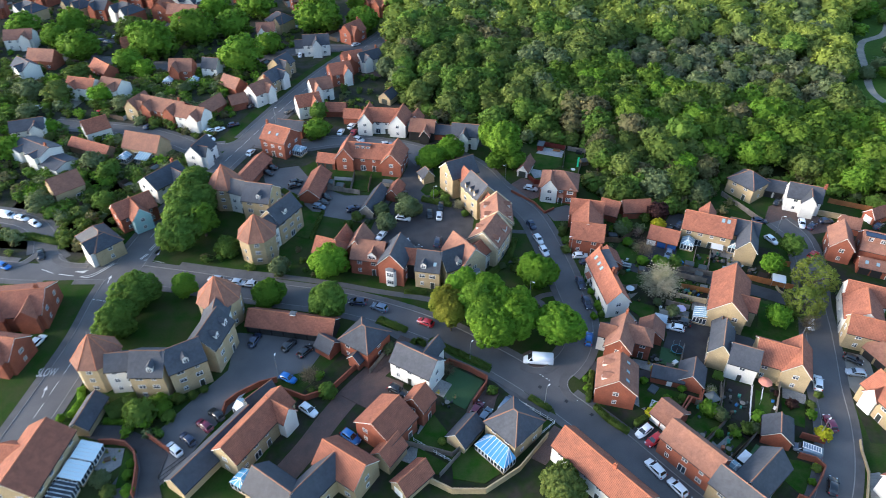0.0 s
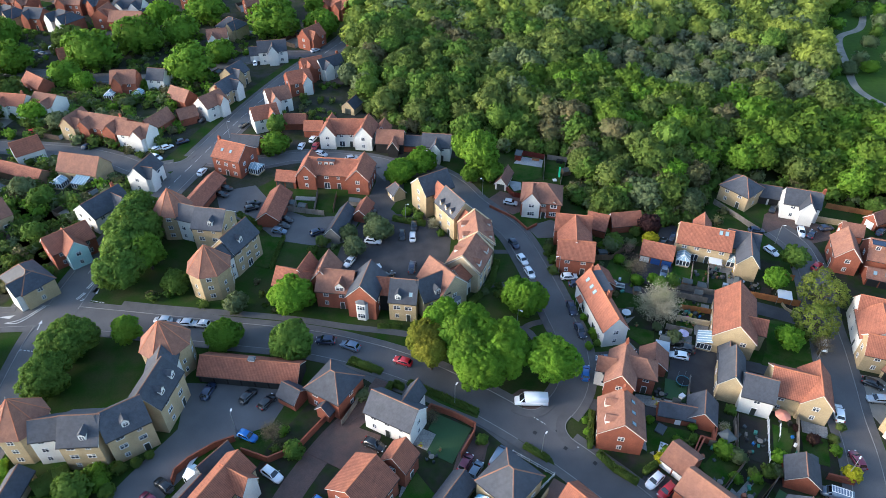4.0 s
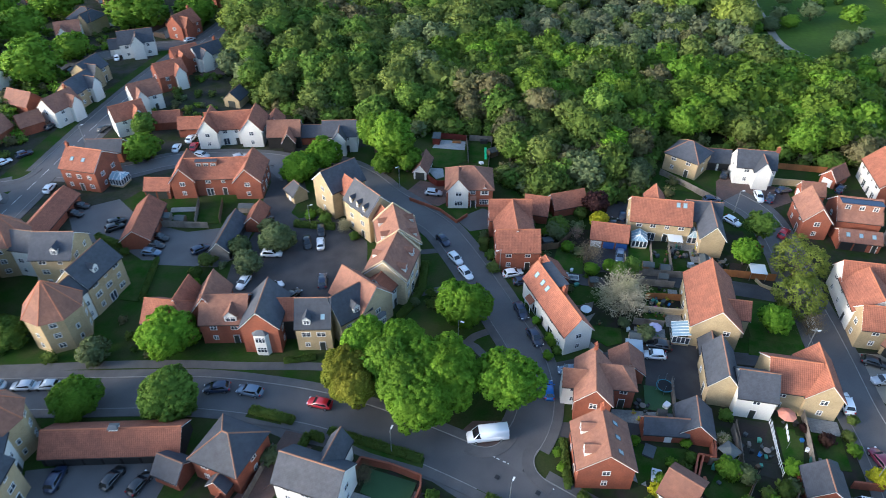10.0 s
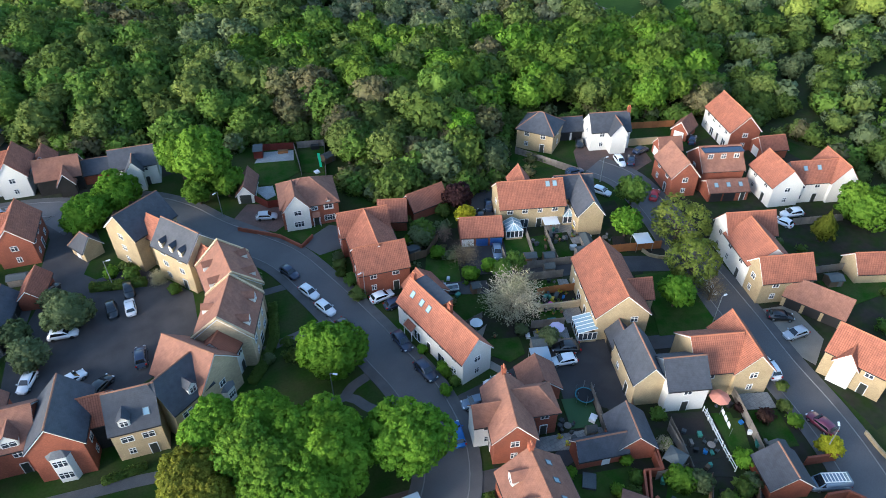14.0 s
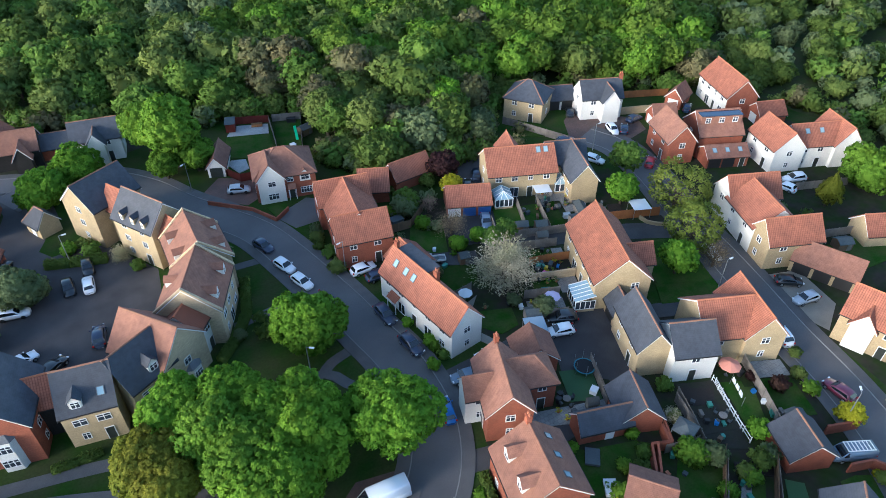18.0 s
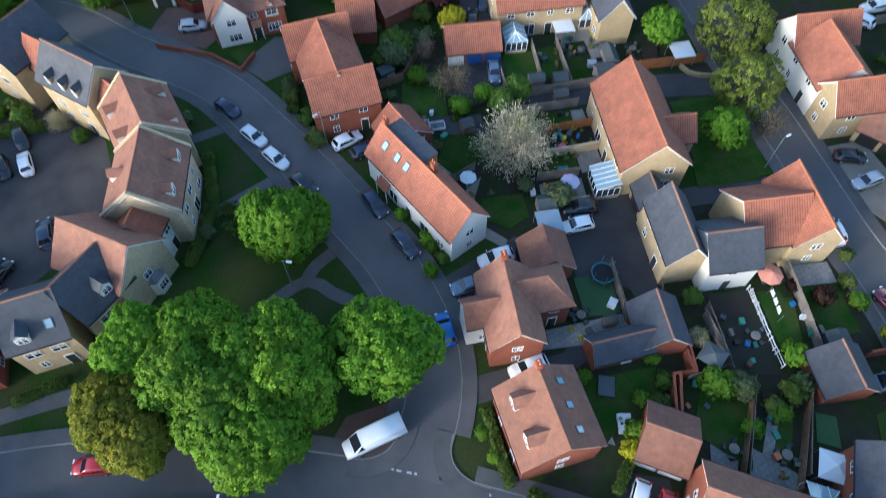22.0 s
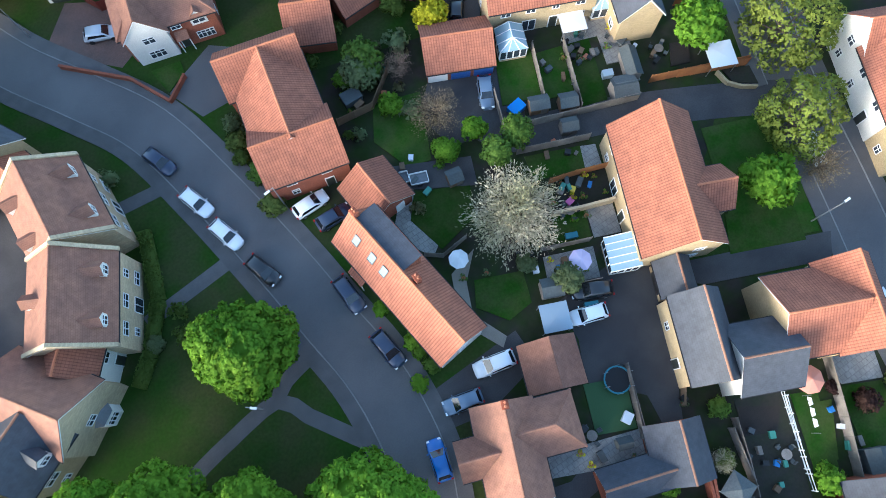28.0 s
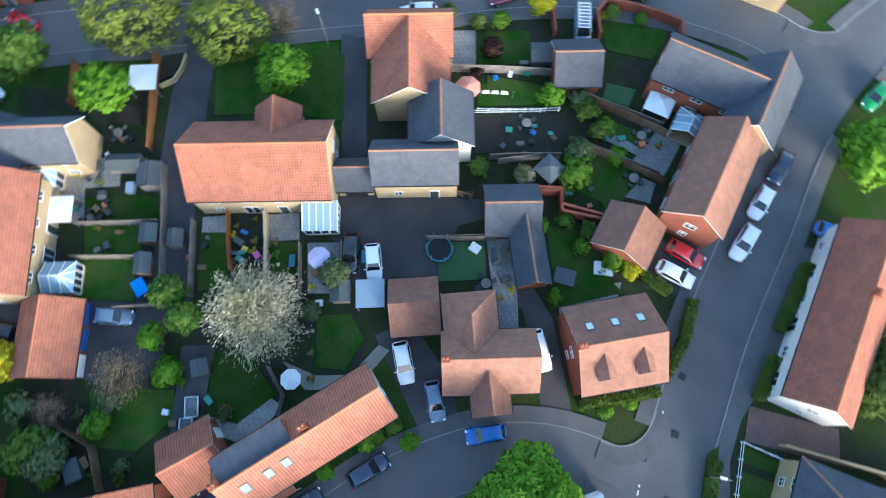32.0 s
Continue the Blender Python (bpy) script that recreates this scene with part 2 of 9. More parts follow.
for cname, cval in dict(white=(0.80, 0.81, 0.82), black=(0.010, 0.011, 0.013), navy=(0.016, 0.026, 0.06), blue=(0.01, 0.12, 0.42),
                        steel=(0.13, 0.18, 0.25), silver=(0.45, 0.48, 0.52), maroon=(0.12, 0.012, 0.035), green=(0.015, 0.20, 0.05), red=(0.45, 0.012, 0.02)).items():
    plain("car_" + cname, cval, rough=0.3, metal=0.15 if cname in ("silver", "steel") else 0.0, coat=0.8)


leafy("green", (0.094, 0.186, 0.018), (0.146, 0.264, 0.026), (0.156, 0.254, 0.026))
leafy("fresh", (0.086, 0.154, 0.026), (0.134, 0.224, 0.038), (0.144, 0.222, 0.036))
leafy("lime", (0.104, 0.222, 0.018), (0.168, 0.316, 0.026), (0.19, 0.318, 0.026))
leafy("olive", (0.108, 0.146, 0.036), (0.154, 0.194, 0.048), (0.128, 0.182, 0.04))
leafy("grey", (0.118, 0.152, 0.068), (0.168, 0.206, 0.096), (0.134, 0.178, 0.07))
leafy("dark", (0.07, 0.11, 0.022), (0.102, 0.15, 0.03), (0.108, 0.154, 0.028))
leafy("rust", (0.118, 0.108, 0.052), (0.156, 0.142, 0.07), (0.124, 0.142, 0.054))
leafy("rustic", (0.17, 0.18, 0.022), (0.25, 0.246, 0.03), (0.196, 0.246, 0.028))
leafy("airy", (0.150, 0.182, 0.030), (0.214, 0.246, 0.044), (0.176, 0.228, 0.038))
leafy("willow", (0.176, 0.226, 0.040), (0.238, 0.290, 0.056), (0.200, 0.264, 0.048))
leafy("oak", (0.090, 0.146, 0.018), (0.124, 0.194, 0.024), (0.112, 0.186, 0.024))
leafy("scrub", (0.15, 0.164, 0.092), (0.2, 0.214, 0.124), (0.138, 0.164, 0.074))
leafy("yellow", (0.36, 0.36, 0.02), (0.58, 0.54, 0.03), (0.46, 0.46, 0.02))
leafy("purple", (0.030, 0.014, 0.016), (0.065, 0.030, 0.030), (0.06, 0.036, 0.022))
leafy("conifer", (0.09, 0.105, 0.012), (0.17, 0.18, 0.02), (0.12, 0.15, 0.015))
leafy("blossom", (0.36, 0.32, 0.21), (0.64, 0.58, 0.43), (0.26, 0.26, 0.12))
leafy("pinkish", (0.26, 0.17, 0.14), (0.45, 0.32, 0.27), (0.22, 0.18, 0.10))
leafy("bare", (0.15, 0.115, 0.07), (0.27, 0.215, 0.14), (0.14, 0.14, 0.06))


# ---- mesh helpers ----
class MB:
    """Collects vertices and faces of one mesh."""

    def __init__(self):
        self.v, self.f = [], []

    def add(self, verts, faces):
        o = len(self.v)
        self.v += [tuple(p) for p in verts]
        self.f += [tuple(i + o for i in f) for f in faces]
        return self

    def box(self, x, y, z, sx, sy, sz, m=None):
        """A box whose bottom centre is x, y, z."""
        p = [Vector((x + sx / 2 * a, y + sy / 2 * b, z + sz * c)) for c in (0, 1) for a, b in ((-1, -1), (1, -1), (1, 1), (-1, 1))]
        if m:
            p = [m @ q for q in p]
        return self.add(p, [(3, 2, 1, 0), (4, 5, 6, 7), (0, 1, 5, 4), (1, 2, 6, 5), (2, 3, 7, 6), (3, 0, 4, 7)])

    def tube(self, x, y, z0, z1, r0, r1, n=8, m=None):
        p = [Vector((x + r * math.cos(2 * math.pi * i / n), y + r * math.sin(2 * math.pi * i / n), z)) for z, r in ((z0, r0), (z1, r1)) for i in range(n)]
        if m:
            p = [m @ q for q in p]
        return self.add(p, [tuple(range(n - 1, -1, -1)), tuple(range(n, 2 * n))] + [(i, (i + 1) % n, n + (i + 1) % n, n + i) for i in range(n)])

    def shell(self, verts, faces, t):
        """Top faces with a skin of thickness t below them."""
        k = len(verts)
        low = [(p[0], p[1], p[2] - t) for p in verts]
        edges = {}
        for f in faces:
            for a, b in zip(f, f[1:] + f[:1]):
                edges[(a, b)] = 1
        side = [(b, a, a + k, b + k) for a, b in edges if (b, a) not in edges]
        return self.add(list(verts) + low, list(faces) + [tuple(i + k for i in reversed(f)) for f in faces] + side)

    def mesh(self, name, mat, smooth=False):
        me = bpy.data.meshes.new(name)
        me.from_pydata(self.v, [], self.f)
        me.materials.append(MATS[mat] if isinstance(mat, str) else mat)
        uv = me.uv_layers.new(name="UVMap").data
        for p in me.polygons:
            nrm = p.normal
            if abs(nrm.z) > 0.98:
                a, b = Vector((1, 0, 0)), Vector((0, 1, 0))
            else:
                a = Vector((-nrm.y, nrm.x, 0)).normalized()
                b = nrm.cross(a)
            for li in p.loop_indices:
                co = me.vertices[me.loops[li].vertex_index].co
                uv[li].uv = (co.dot(a), co.dot(b))
        if smooth:
            me.polygons.foreach_set("use_smooth", [True] * len(me.polygons))
        return me


def part(name, me, parent, m=None, label=""):
    ob = new(name, me)
    ob.parent = parent
    if m is not None:
        ob.matrix_basis = m
    if label:
        tagged(ob, label)
    return ob


def thing(name, label, category, m=None, group="", kind=""):
    ob = new(name)
    if m is not None:
        ob.matrix_basis = m
    return tagged(ob, label, category, group, kind)


CACHE = {}


def shared(key, make):
    if key not in CACHE:
        CACHE[key] = make()
    return CACHE[key]


# ---- roads and ground ----
def smooth_line(pts, step=1.5):
    """A Catmull-Rom line through the points."""
    p = [np.array(q, float) for q in pts]
    p = [2 * p[0] - p[1]] + p + [2 * p[-1] - p[-2]]
    out = []
    for i in range(1, len(p) - 2):
        n = max(2, int(np.linalg.norm(p[i + 1] - p[i]) / step))
        for k in range(n):
            t = k / n
            out.append(0.5 * (2 * p[i] + (p[i + 1] - p[i - 1]) * t + (2 * p[i - 1] - 5 * p[i] + 4 * p[i + 1] - p[i + 2]) * t * t + (3 * p[i] - p[i - 1] - 3 * p[i + 1] + p[i + 2]) * t ** 3))
    out.append(p[-2])
    return np.array(out)


ROADLINES = []


def normals(line):
    d = np.gradient(line, axis=0)
    d /= np.linalg.norm(d, axis=1)[:, None]
    return np.stack([-d[:, 1], d[:, 0]], 1)


def on_road(q, skip=None, margin=0.0):
    for i, (line, w) in enumerate(ROADLINES):
        more = FILLET if (skip, i) in TEE else 0.0
        if i != skip and np.min(np.sum((line - q) ** 2, 1)) < (w / 2 + margin + more) ** 2:
            return True
    return False


def strip(mb, line, nrm, a, b, z, skip=None, thick=0.0, margin=0.0):
    """A ribbon between offsets a and b from a line, left out where it would cross another road."""
    for i in range(len(line) - 1):
        if skip is not None and on_road((line[i] + line[i + 1]) / 2 + nrm[i] * (a + b) / 2, skip, margin):
            continue
        q = [line[i] + nrm[i] * a, line[i + 1] + nrm[i + 1] * a, line[i + 1] + nrm[i + 1] * b, line[i] + nrm[i] * b]
        if a < b:
            order = [(0, 1, 2, 3)]
        else:
            order = [(3, 2, 1, 0)]
        v = [(c[0], c[1], z) for c in q]
        if thick:
            mb.shell(v, order, thick)
        else:
            mb.add(v, order)


def patch(name, label, category, pts, z, mat, kind="structure"):
    """A flat piece of ground with its own edge."""
    mb = MB()
    area = sum(pts[i][0] * pts[(i + 1) % len(pts)][1] - pts[(i + 1) % len(pts)][0] * pts[i][1] for i in range(len(pts)))
    pts = pts if area > 0 else pts[::-1]
    mb.shell([(x, y, z) for x, y in pts], [tuple(range(len(pts)))], z + 0.05)
    return tagged(new(name, mb.mesh(name, mat)), label, category, "", kind)

ground = MB()
ground.add([(-1500, -900, 0), (1500, -900, 0), (1500, 2200, 0), (-1500, 2200, 0)], [(0, 1, 2, 3)])
tagged(new("ground", ground.mesh("ground", "ground")), "dark green grassy ground of the housing estate", "ground", "", "structure")

ROADS = [
    ("road", 6.6, 0.020, [(-150, 137), (-128, 133), (-108, 130.5), (-87, 130.5), (-71, 128), (-56, 125), (-41, 122), (-26, 119), (-14, 115), (-3, 110), (7, 103.5), (15, 97.5), (22, 91.5), (28, 85.5), (34.5, 78.5), (42, 69), (50, 59), (56, 47), (60, 30)], "asphalt"),
    ("road", 5.8, 0.026, [(23, 94), (29, 100), (32, 106), (33, 112), (33, 118), (32, 124.5), (31, 132), (28.8, 144), (26, 155), (21.5, 163), (16.5, 171), (12, 180), (5, 187.5), (-4, 190), (-11, 187)], "asphalt"),
    ("road", 7.4, 0.032, [(-92, 20), (-88, 60), (-86, 76), (-84.5, 92), (-83.5, 107), (-84, 124), (-82, 145), (-76.5, 169), (-68, 197), (-57, 231), (-44, 263), (-26, 298), (-17, 335), (-12, 400)], "asphalt"),
    ("road", 5.6, 0.038, [(97, 153), (99.5, 146), (98.5, 138), (95.5, 128), (92, 119), (89.5, 110), (87, 102), (84, 93), (81.6, 84), (78.6, 76), (74.4, 68.2), (68.6, 60.8), (61.6, 55), (53, 52.5)], "asphalt"),
    ("lane", 5.0, 0.044, [(-8, 105), (-12, 100), (-18, 93), (-23, 85), (-27, 77), (-31, 70), (-37, 58)], "blockpave"),
    ("lane", 4.4, 0.050, [(91, 117), (83, 121.5), (72, 126.8), (61, 131), (58, 136)], "asphalt_dark"),
    ("road", 5.4, 0.056, [(-100, 131), (-108, 138), (-113, 147), (-124, 154), (-150, 158)], "asphalt"),
    ("road", 5.4, 0.062, [(-69, 196), (-82, 194), (-93, 200), (-108, 206), (-140, 212)], "asphalt"),
    ("road", 5.0, 0.068, [(-68, 200), (-50, 196), (-36, 199), (-20, 197), (-9, 193), (-7, 189)], "asphalt"),
    ("road", 5.4, 0.074, [(-36, 281), (-60, 279), (-90, 262), (-120, 262), (-180, 276)], "asphalt"),
]
TEE = {(1, 0): 1, (0, 1): 1, (3, 0): 1, (0, 3): 1, (6, 0): 1, (0, 6): 1, (7, 2): 1, (2, 7): 1, (9, 2): 1, (2, 9): 1}
FILLET = 3.4
for name, w, z, pts, mat in ROADS:
    ROADLINES.append((smooth_line(pts), w))
for i, (name, w, z, pts, mat) in enumerate(ROADS):
    line, nrm = ROADLINES[i][0], normals(ROADLINES[i][0])
    mb = MB()
    strip(mb, line, nrm, -w / 2, w / 2, z)
    label = "brick-paved lane between houses" if mat == "blockpave" else "worn grey asphalt estate road"
    tagged(new(name, mb.mesh(name, mat)), label, "road", "", "structure")
    if name == "road":
        for s in (-1, 1):
            mb = MB()
            strip(mb, line, nrm, s * w / 2, s * (w / 2 + 0.14), 0.115, i, 0.2)
            tagged(new("kerb", mb.mesh("kerb", "kerb")), "pale grey concrete kerb along the road", "kerb", "", "structure")
            mb = MB()
            strip(mb, line, nrm, s * (w / 2 + 0.14), s * (w / 2 + 1.75), 0.10 - 0.004 * i, i, 0.2)
            tagged(new("pavement", mb.mesh("pavement", "footway")), "grey tarmac footway beside the road", "pavement", "", "structure")


def corner(i, at_end, j):
    """Rounded kerbs, footway and tarmac where road i meets road j."""
    ls, ws = (ROADLINES[i][0][::-1] if at_end else ROADLINES[i][0]), ROADLINES[i][1]
    lm, wm = ROADLINES[j]
    ns, nm = normals(ls), normals(lm)
    for s in (-1, 1):
        edge = ls + ns * s * ws / 2
        k = next(q for q in range(len(ls)) if np.min(np.linalg.norm(lm - edge[q], axis=1)) > wm / 2 + FILLET)
        p0, c0 = edge[k], ls[k]
        m = int(np.argmin(np.linalg.norm(lm - p0, axis=1)))
        sm = math.copysign(1, (p0 - lm[m]) @ nm[m])
        tang = lm[min(m + 1, len(lm) - 1)] - lm[max(m - 1, 0)]
        step = int(math.copysign(1, (p0 - c0) @ tang))
        m2 = m
        while 0 < m2 < len(lm) - 1 and np.min(np.linalg.norm(ls - (lm[m2] + nm[m2] * sm * wm / 2), axis=1)) < ws / 2 + FILLET:
            m2 += step
        p1, ctrl = lm[m2] + nm[m2] * sm * wm / 2, lm[m] + nm[m] * sm * wm / 2
        arc = np.array([(1 - t) ** 2 * p0 + 2 * t * (1 - t) * ctrl + t * t * p1 for t in np.linspace(0, 1, 13)])
        na = normals(arc)
        out = 1.0 if (ctrl - arc[6]) @ na[6] > 0 else -1.0
        mb = MB()
        strip(mb, arc, na, 0.0, out * 0.14, 0.113, None, 0.2)
        tagged(new("kerb", mb.mesh("kerb", "kerb")), "pale grey curved kerb at the junction", "kerb", "", "structure")
        mb = MB()
        strip(mb, arc, na, out * 0.14, out * 1.9, 0.103, None, 0.2)
        tagged(new("pavement", mb.mesh("pavement", "footway")), "grey tarmac footway round the corner", "pavement", "", "structure")
        fan = [tuple(c0)] + [tuple(q) for q in arc] + [tuple(lm[m2]), tuple(lm[m])]
        patch("road", "grey asphalt at the mouth of the side road", "road", fan, 0.006 + 0.002 * (s + 1), "asphalt")


for i, e, j in ((1, False, 0), (3, True, 0), (6, False, 0), (7, False, 2), (9, False, 2)):
    corner(i, e, j)


def marks(name, label, line_pts, dash, gap, width, z=0.09):
    """Painted road line; one object."""
    line = smooth_line(line_pts, 0.25)
    nrm = normals(line)
    mb, run = MB(), 0.0
    for i in range(len(line) - 1):
        if gap == 0 or run % (dash + gap) < dash:
            a, b = line[i], line[i + 1]
            n0, n1 = nrm[i] * width / 2, nrm[i + 1] * width / 2
            mb.add([(*(a - n0), z), (*(b - n1), z), (*(b + n1), z), (*(a + n0), z)], [(0, 1, 2, 3)])
        run += np.linalg.norm(line[i + 1] - line[i])
    tagged(new(name, mb.mesh(name, "paint_line")), label, "road marking", "", "structure")


marks("centre_line", "white dashed centre line of the main road", [(-88, 60), (-86, 76), (-84.5, 92), (-83.5, 107), (-83.8, 118)], 4, 2, 0.13)
marks("centre_line", "white dashed centre line of the main road", [(-82, 145), (-76.5, 169), (-68, 197), (-57, 231), (-44, 263), (-26, 298)], 4, 2, 0.13)
for pts in ([(20.6, 96.8), (21.9, 95.4), (23.5, 94.0)], [(27.2, 91.1), (28.6, 89.4)], [(26.8, 90.8), (28.8, 88.4)], [(-80.1, 135.7), (-74.4, 134.0)], [(-80.3, 135.2), (-74.6, 133.5)], [(-88.7, 120.1), (-82.8, 118.9)]):
    marks("give_way_line", "white dashed give way line at the junction", pts, 0.6, 0.3, 0.2)
marks("centre_mark", "short white line at the side road mouth", [(28.2, 96.1), (27.1, 94.4), (25.7, 92.8)], 5, 0, 0.1)
for pts in ([(-106.0, 131.4), (-102.1, 129.8)], [(-100.6, 129.5), (-96.4, 128.7)], [(-94.7, 128.4), (-91.5, 128.6), (-87.6, 133.6)], [(-94.7, 128.4), (-91.5, 129.6), (-87.9, 134.0)], [(-80.4, 139.4), (-78.9, 144.8)], [(-79.9, 139.3), (-78.4, 144.7)], [(-81.5, 135.7), (-80.4, 137.9)], [(-81.1, 135.5), (-80.0, 137.7)]):
    marks("edge_line", "white painted junction line on the main road", pts, 20, 0, 0.22)
for pts in ([(-96.9, 130.5), (-93.5, 131.0), (-94.3, 129.8)], [(-78.6, 138.2), (-77.4, 140.9), (-77.1, 137.2)]):
    give = MB().add([(*p, 0.092) for p in pts], [(0, 1, 2)])
    tagged(new("give_way_triangle", give.mesh("give_way_triangle", "paint_line")), "white give way triangle painted on the road", "road marking", "", "structure")
for x, y, a in ((25.6, 92.4, -45), (26.3, 88.4, -45), (21.1, 92.2, -40), (31.1, 84.9, -50), (27.4, 81.4, -50), (62.0, 164.0, 10)):
    if on_road(np.array((x, y))):
        cover = MB().box(0, 0, 0.0, 0.72, 0.72, 0.012).box(0, 0, 0.012, 0.6, 0.6, 0.004)
        ob = new("manhole_cover", cover.mesh("manhole_cover", "trim_black"))
        ob.matrix_basis = pose(x, y, 0.075, 0, 0, a)
        tagged(ob, "square black iron manhole cover in the road", "manhole cover", "", "structure")

for pts in ([(33, 78), (48, 64), (66, 62), (80, 76), (80, 98), (66, 108), (84, 122), (92, 140), (66, 146), (42, 152), (37, 126), (46, 112), (36, 100)], [(86, 78), (128, 76), (140, 110), (140, 150), (100, 148), (92, 118)],
            [(-16, 112), (-2, 104), (12, 96), (24, 84), (40, 66), (30, 58), (-40, 58), (-30, 92)], ):
    patch("garden_ground", "patchy garden soil and rough grass between houses", "ground", pts, 0.005, "gardenmix")
for pts in ([(-230, 150), (-94, 138), (-88, 170), (-66, 235), (-48, 275), (-40, 310), (-30, 380), (-230, 380)], [(-62, 206), (-74, 176), (-60, 168), (-40, 188), (-2, 192), (16, 196), (-12, 232), (-22, 262), (-22, 320), (-30, 298), (-48, 256)], [(-128, 135), (-98, 134), (-88, 170), (-128, 178)]):
    patch("garden_ground", "dark soil, gravel and rough grass between houses", "ground", pts, 0.004, "towngarden")
patch("footway_strip", "grey tarmac strip between road and houses", "pavement", [(-15.7, 112.4), (-3.1, 105.9), (9.9, 97.8), (23.2, 85.8), (31.1, 76.4), (38.5, 66.7), (37.2, 64.8), (29.3, 73.8), (23.6, 83.5), (16.6, 87.7), (11.3, 93.6), (0.0, 101.1), (-10.6, 106.2), (-16.8, 110.9)], 0.009, "footway")
patch("courtyard", "tarmac parking court behind the crescent flats", "courtyard", [(-22, 140), (-20, 152), (-15, 163), (-5, 166), (2, 166.5), (9, 154), (8, 146), (3, 139), (-6, 136)], 0.016, "asphalt_dark")
patch("courtyard", "tarmac garage court with parked cars", "courtyard", [(-58, 180), (-47, 183), (-40, 172), (-30, 166), (-15, 166), (-18, 155), (-23, 152), (-37, 156), (-44, 164), (-54, 168)], 0.012, "asphalt")
patch("driveway", "tarmac lane into the parking court", "driveway", [(-12.9, 192.0), (-5.6, 192.0), (-3.6, 184.5), (-3.0, 178.0), (-7.0, 168.6), (-4.5, 164.8), (-6.0, 160.0), (-14.0, 160.5), (-14.8, 167.1), (-13.4, 174.7), (-11.4, 182.9)], 0.0185, "asphalt_dark")
patch("courtyard", "tarmac parking court of the curved flats", "courtyard", [(-49, 108.5), (-26, 106.5), (-30, 97), (-40, 93), (-46, 84), (-52, 71), (-60, 60), (-66, 60), (-60, 78), (-54, 88), (-48, 97)], 0.012, "asphalt")
patch("courtyard", "tarmac parking court beside garages", "courtyard", [(51, 104), (53, 108), (53.5, 112.5), (60.5, 112.8), (66, 109.5), (62, 104), (57, 95.5), (55, 96), (55.5, 99.5)], 0.012, "asphalt_dark")
patch("courtyard", "tarmac drive in front of the garage", "courtyard", [(53, 139), (57, 143), (64, 140), (66, 136), (63, 132), (57, 133), (54, 134)], 0.012, "asphalt_dark")
patch("courtyard", "brick-paved turning head of the close", "courtyard", [(93, 153), (97, 160), (103, 164), (106, 158), (112, 153), (110, 148), (102, 146)], 0.012, "blockpave")
patch("driveway", "dark tarmac drive beside the white house", "driveway", [(36, 108), (36, 112), (48, 112.5), (48, 108.5), (41, 107)], 0.012, "asphalt_dark")
patch("driveway", "dark tarmac drive between two brick houses", "driveway", [(32.5, 97), (33, 100), (44, 97), (47, 98), (47, 95), (42, 94.5)], 0.016, "asphalt_dark")
patch("driveway", "brick-paved bay with a parked van", "driveway", [(17, 101), (20, 103), (27, 101.5), (27, 97), (22, 96)], 0.012, "blockpave")
patch("driveway", "tarmac bay under two cars beside the terrace", "driveway", [(37.5, 79.5), (41, 84), (45, 80.5), (43, 75.5)], 0.012, "asphalt_dark")
patch("driveway", "brick-paved drive with two parked cars", "driveway", [(4, 83), (7.5, 93), (12, 91), (9, 81)], 0.012, "blockpave")
patch("driveway", "brick-paved drive of the white gabled house", "driveway", [(20, 171), (25, 176), (30, 173), (31, 166), (27, 164)], 0.012, "blockpave")
patch("driveway", "tarmac yard between two houses", "driveway", [(30, 158), (37, 161), (42, 157), (38, 153), (32, 153)], 0.012, "asphalt")
patch("driveway", "gravel forecourt with parked cars", "driveway", [(87.5, 97), (91, 103), (97, 101), (95, 93), (89, 90)], 0.012, "gravel")
patch("meadow", "bright green open meadow beyond the wood", "meadow", [(160, 205), (150, 225), (165, 255), (185, 300), (215, 330), (260, 330), (250, 250), (210, 190)], 0.012, "meadow")
mline = smooth_line([(230, 345), (205, 300), (187, 286), (175, 258), (167, 235), (172, 215)])
mb = MB()
strip(mb, mline, normals(mline), -1.5, 1.5, 0.03)
tagged(new("footpath", mb.mesh("footpath", "gravel")), "pale gravel footpath across the meadow", "path", "", "structure")
for kk, pts in enumerate(([(6, 115.6), (12.1, 118.0), (17.6, 119.3), (23.3, 120.0), (25.2, 117.0), (27.0, 114.3), (29.2, 111.0)], [(23.3, 120.0), (25.0, 121.3), (29.6, 122.4)], [(15.6, 134.8), (18.6, 135.1), (25.9, 135.9), (27.6, 136.1)], [(17.6, 148.2), (19.3, 148.0), (24.3, 147.6), (25.4, 147.4)])):
    ln = smooth_line(pts)
    mb = MB()
    strip(mb, ln, normals(ln), -0.8, 0.8, 0.02 + 0.004 * kk)
    tagged(new("footpath", mb.mesh("footpath", "footway")), "narrow grey tarmac footpath across the grass", "path", "", "structure")

# ---- houses ----
WINGS = []


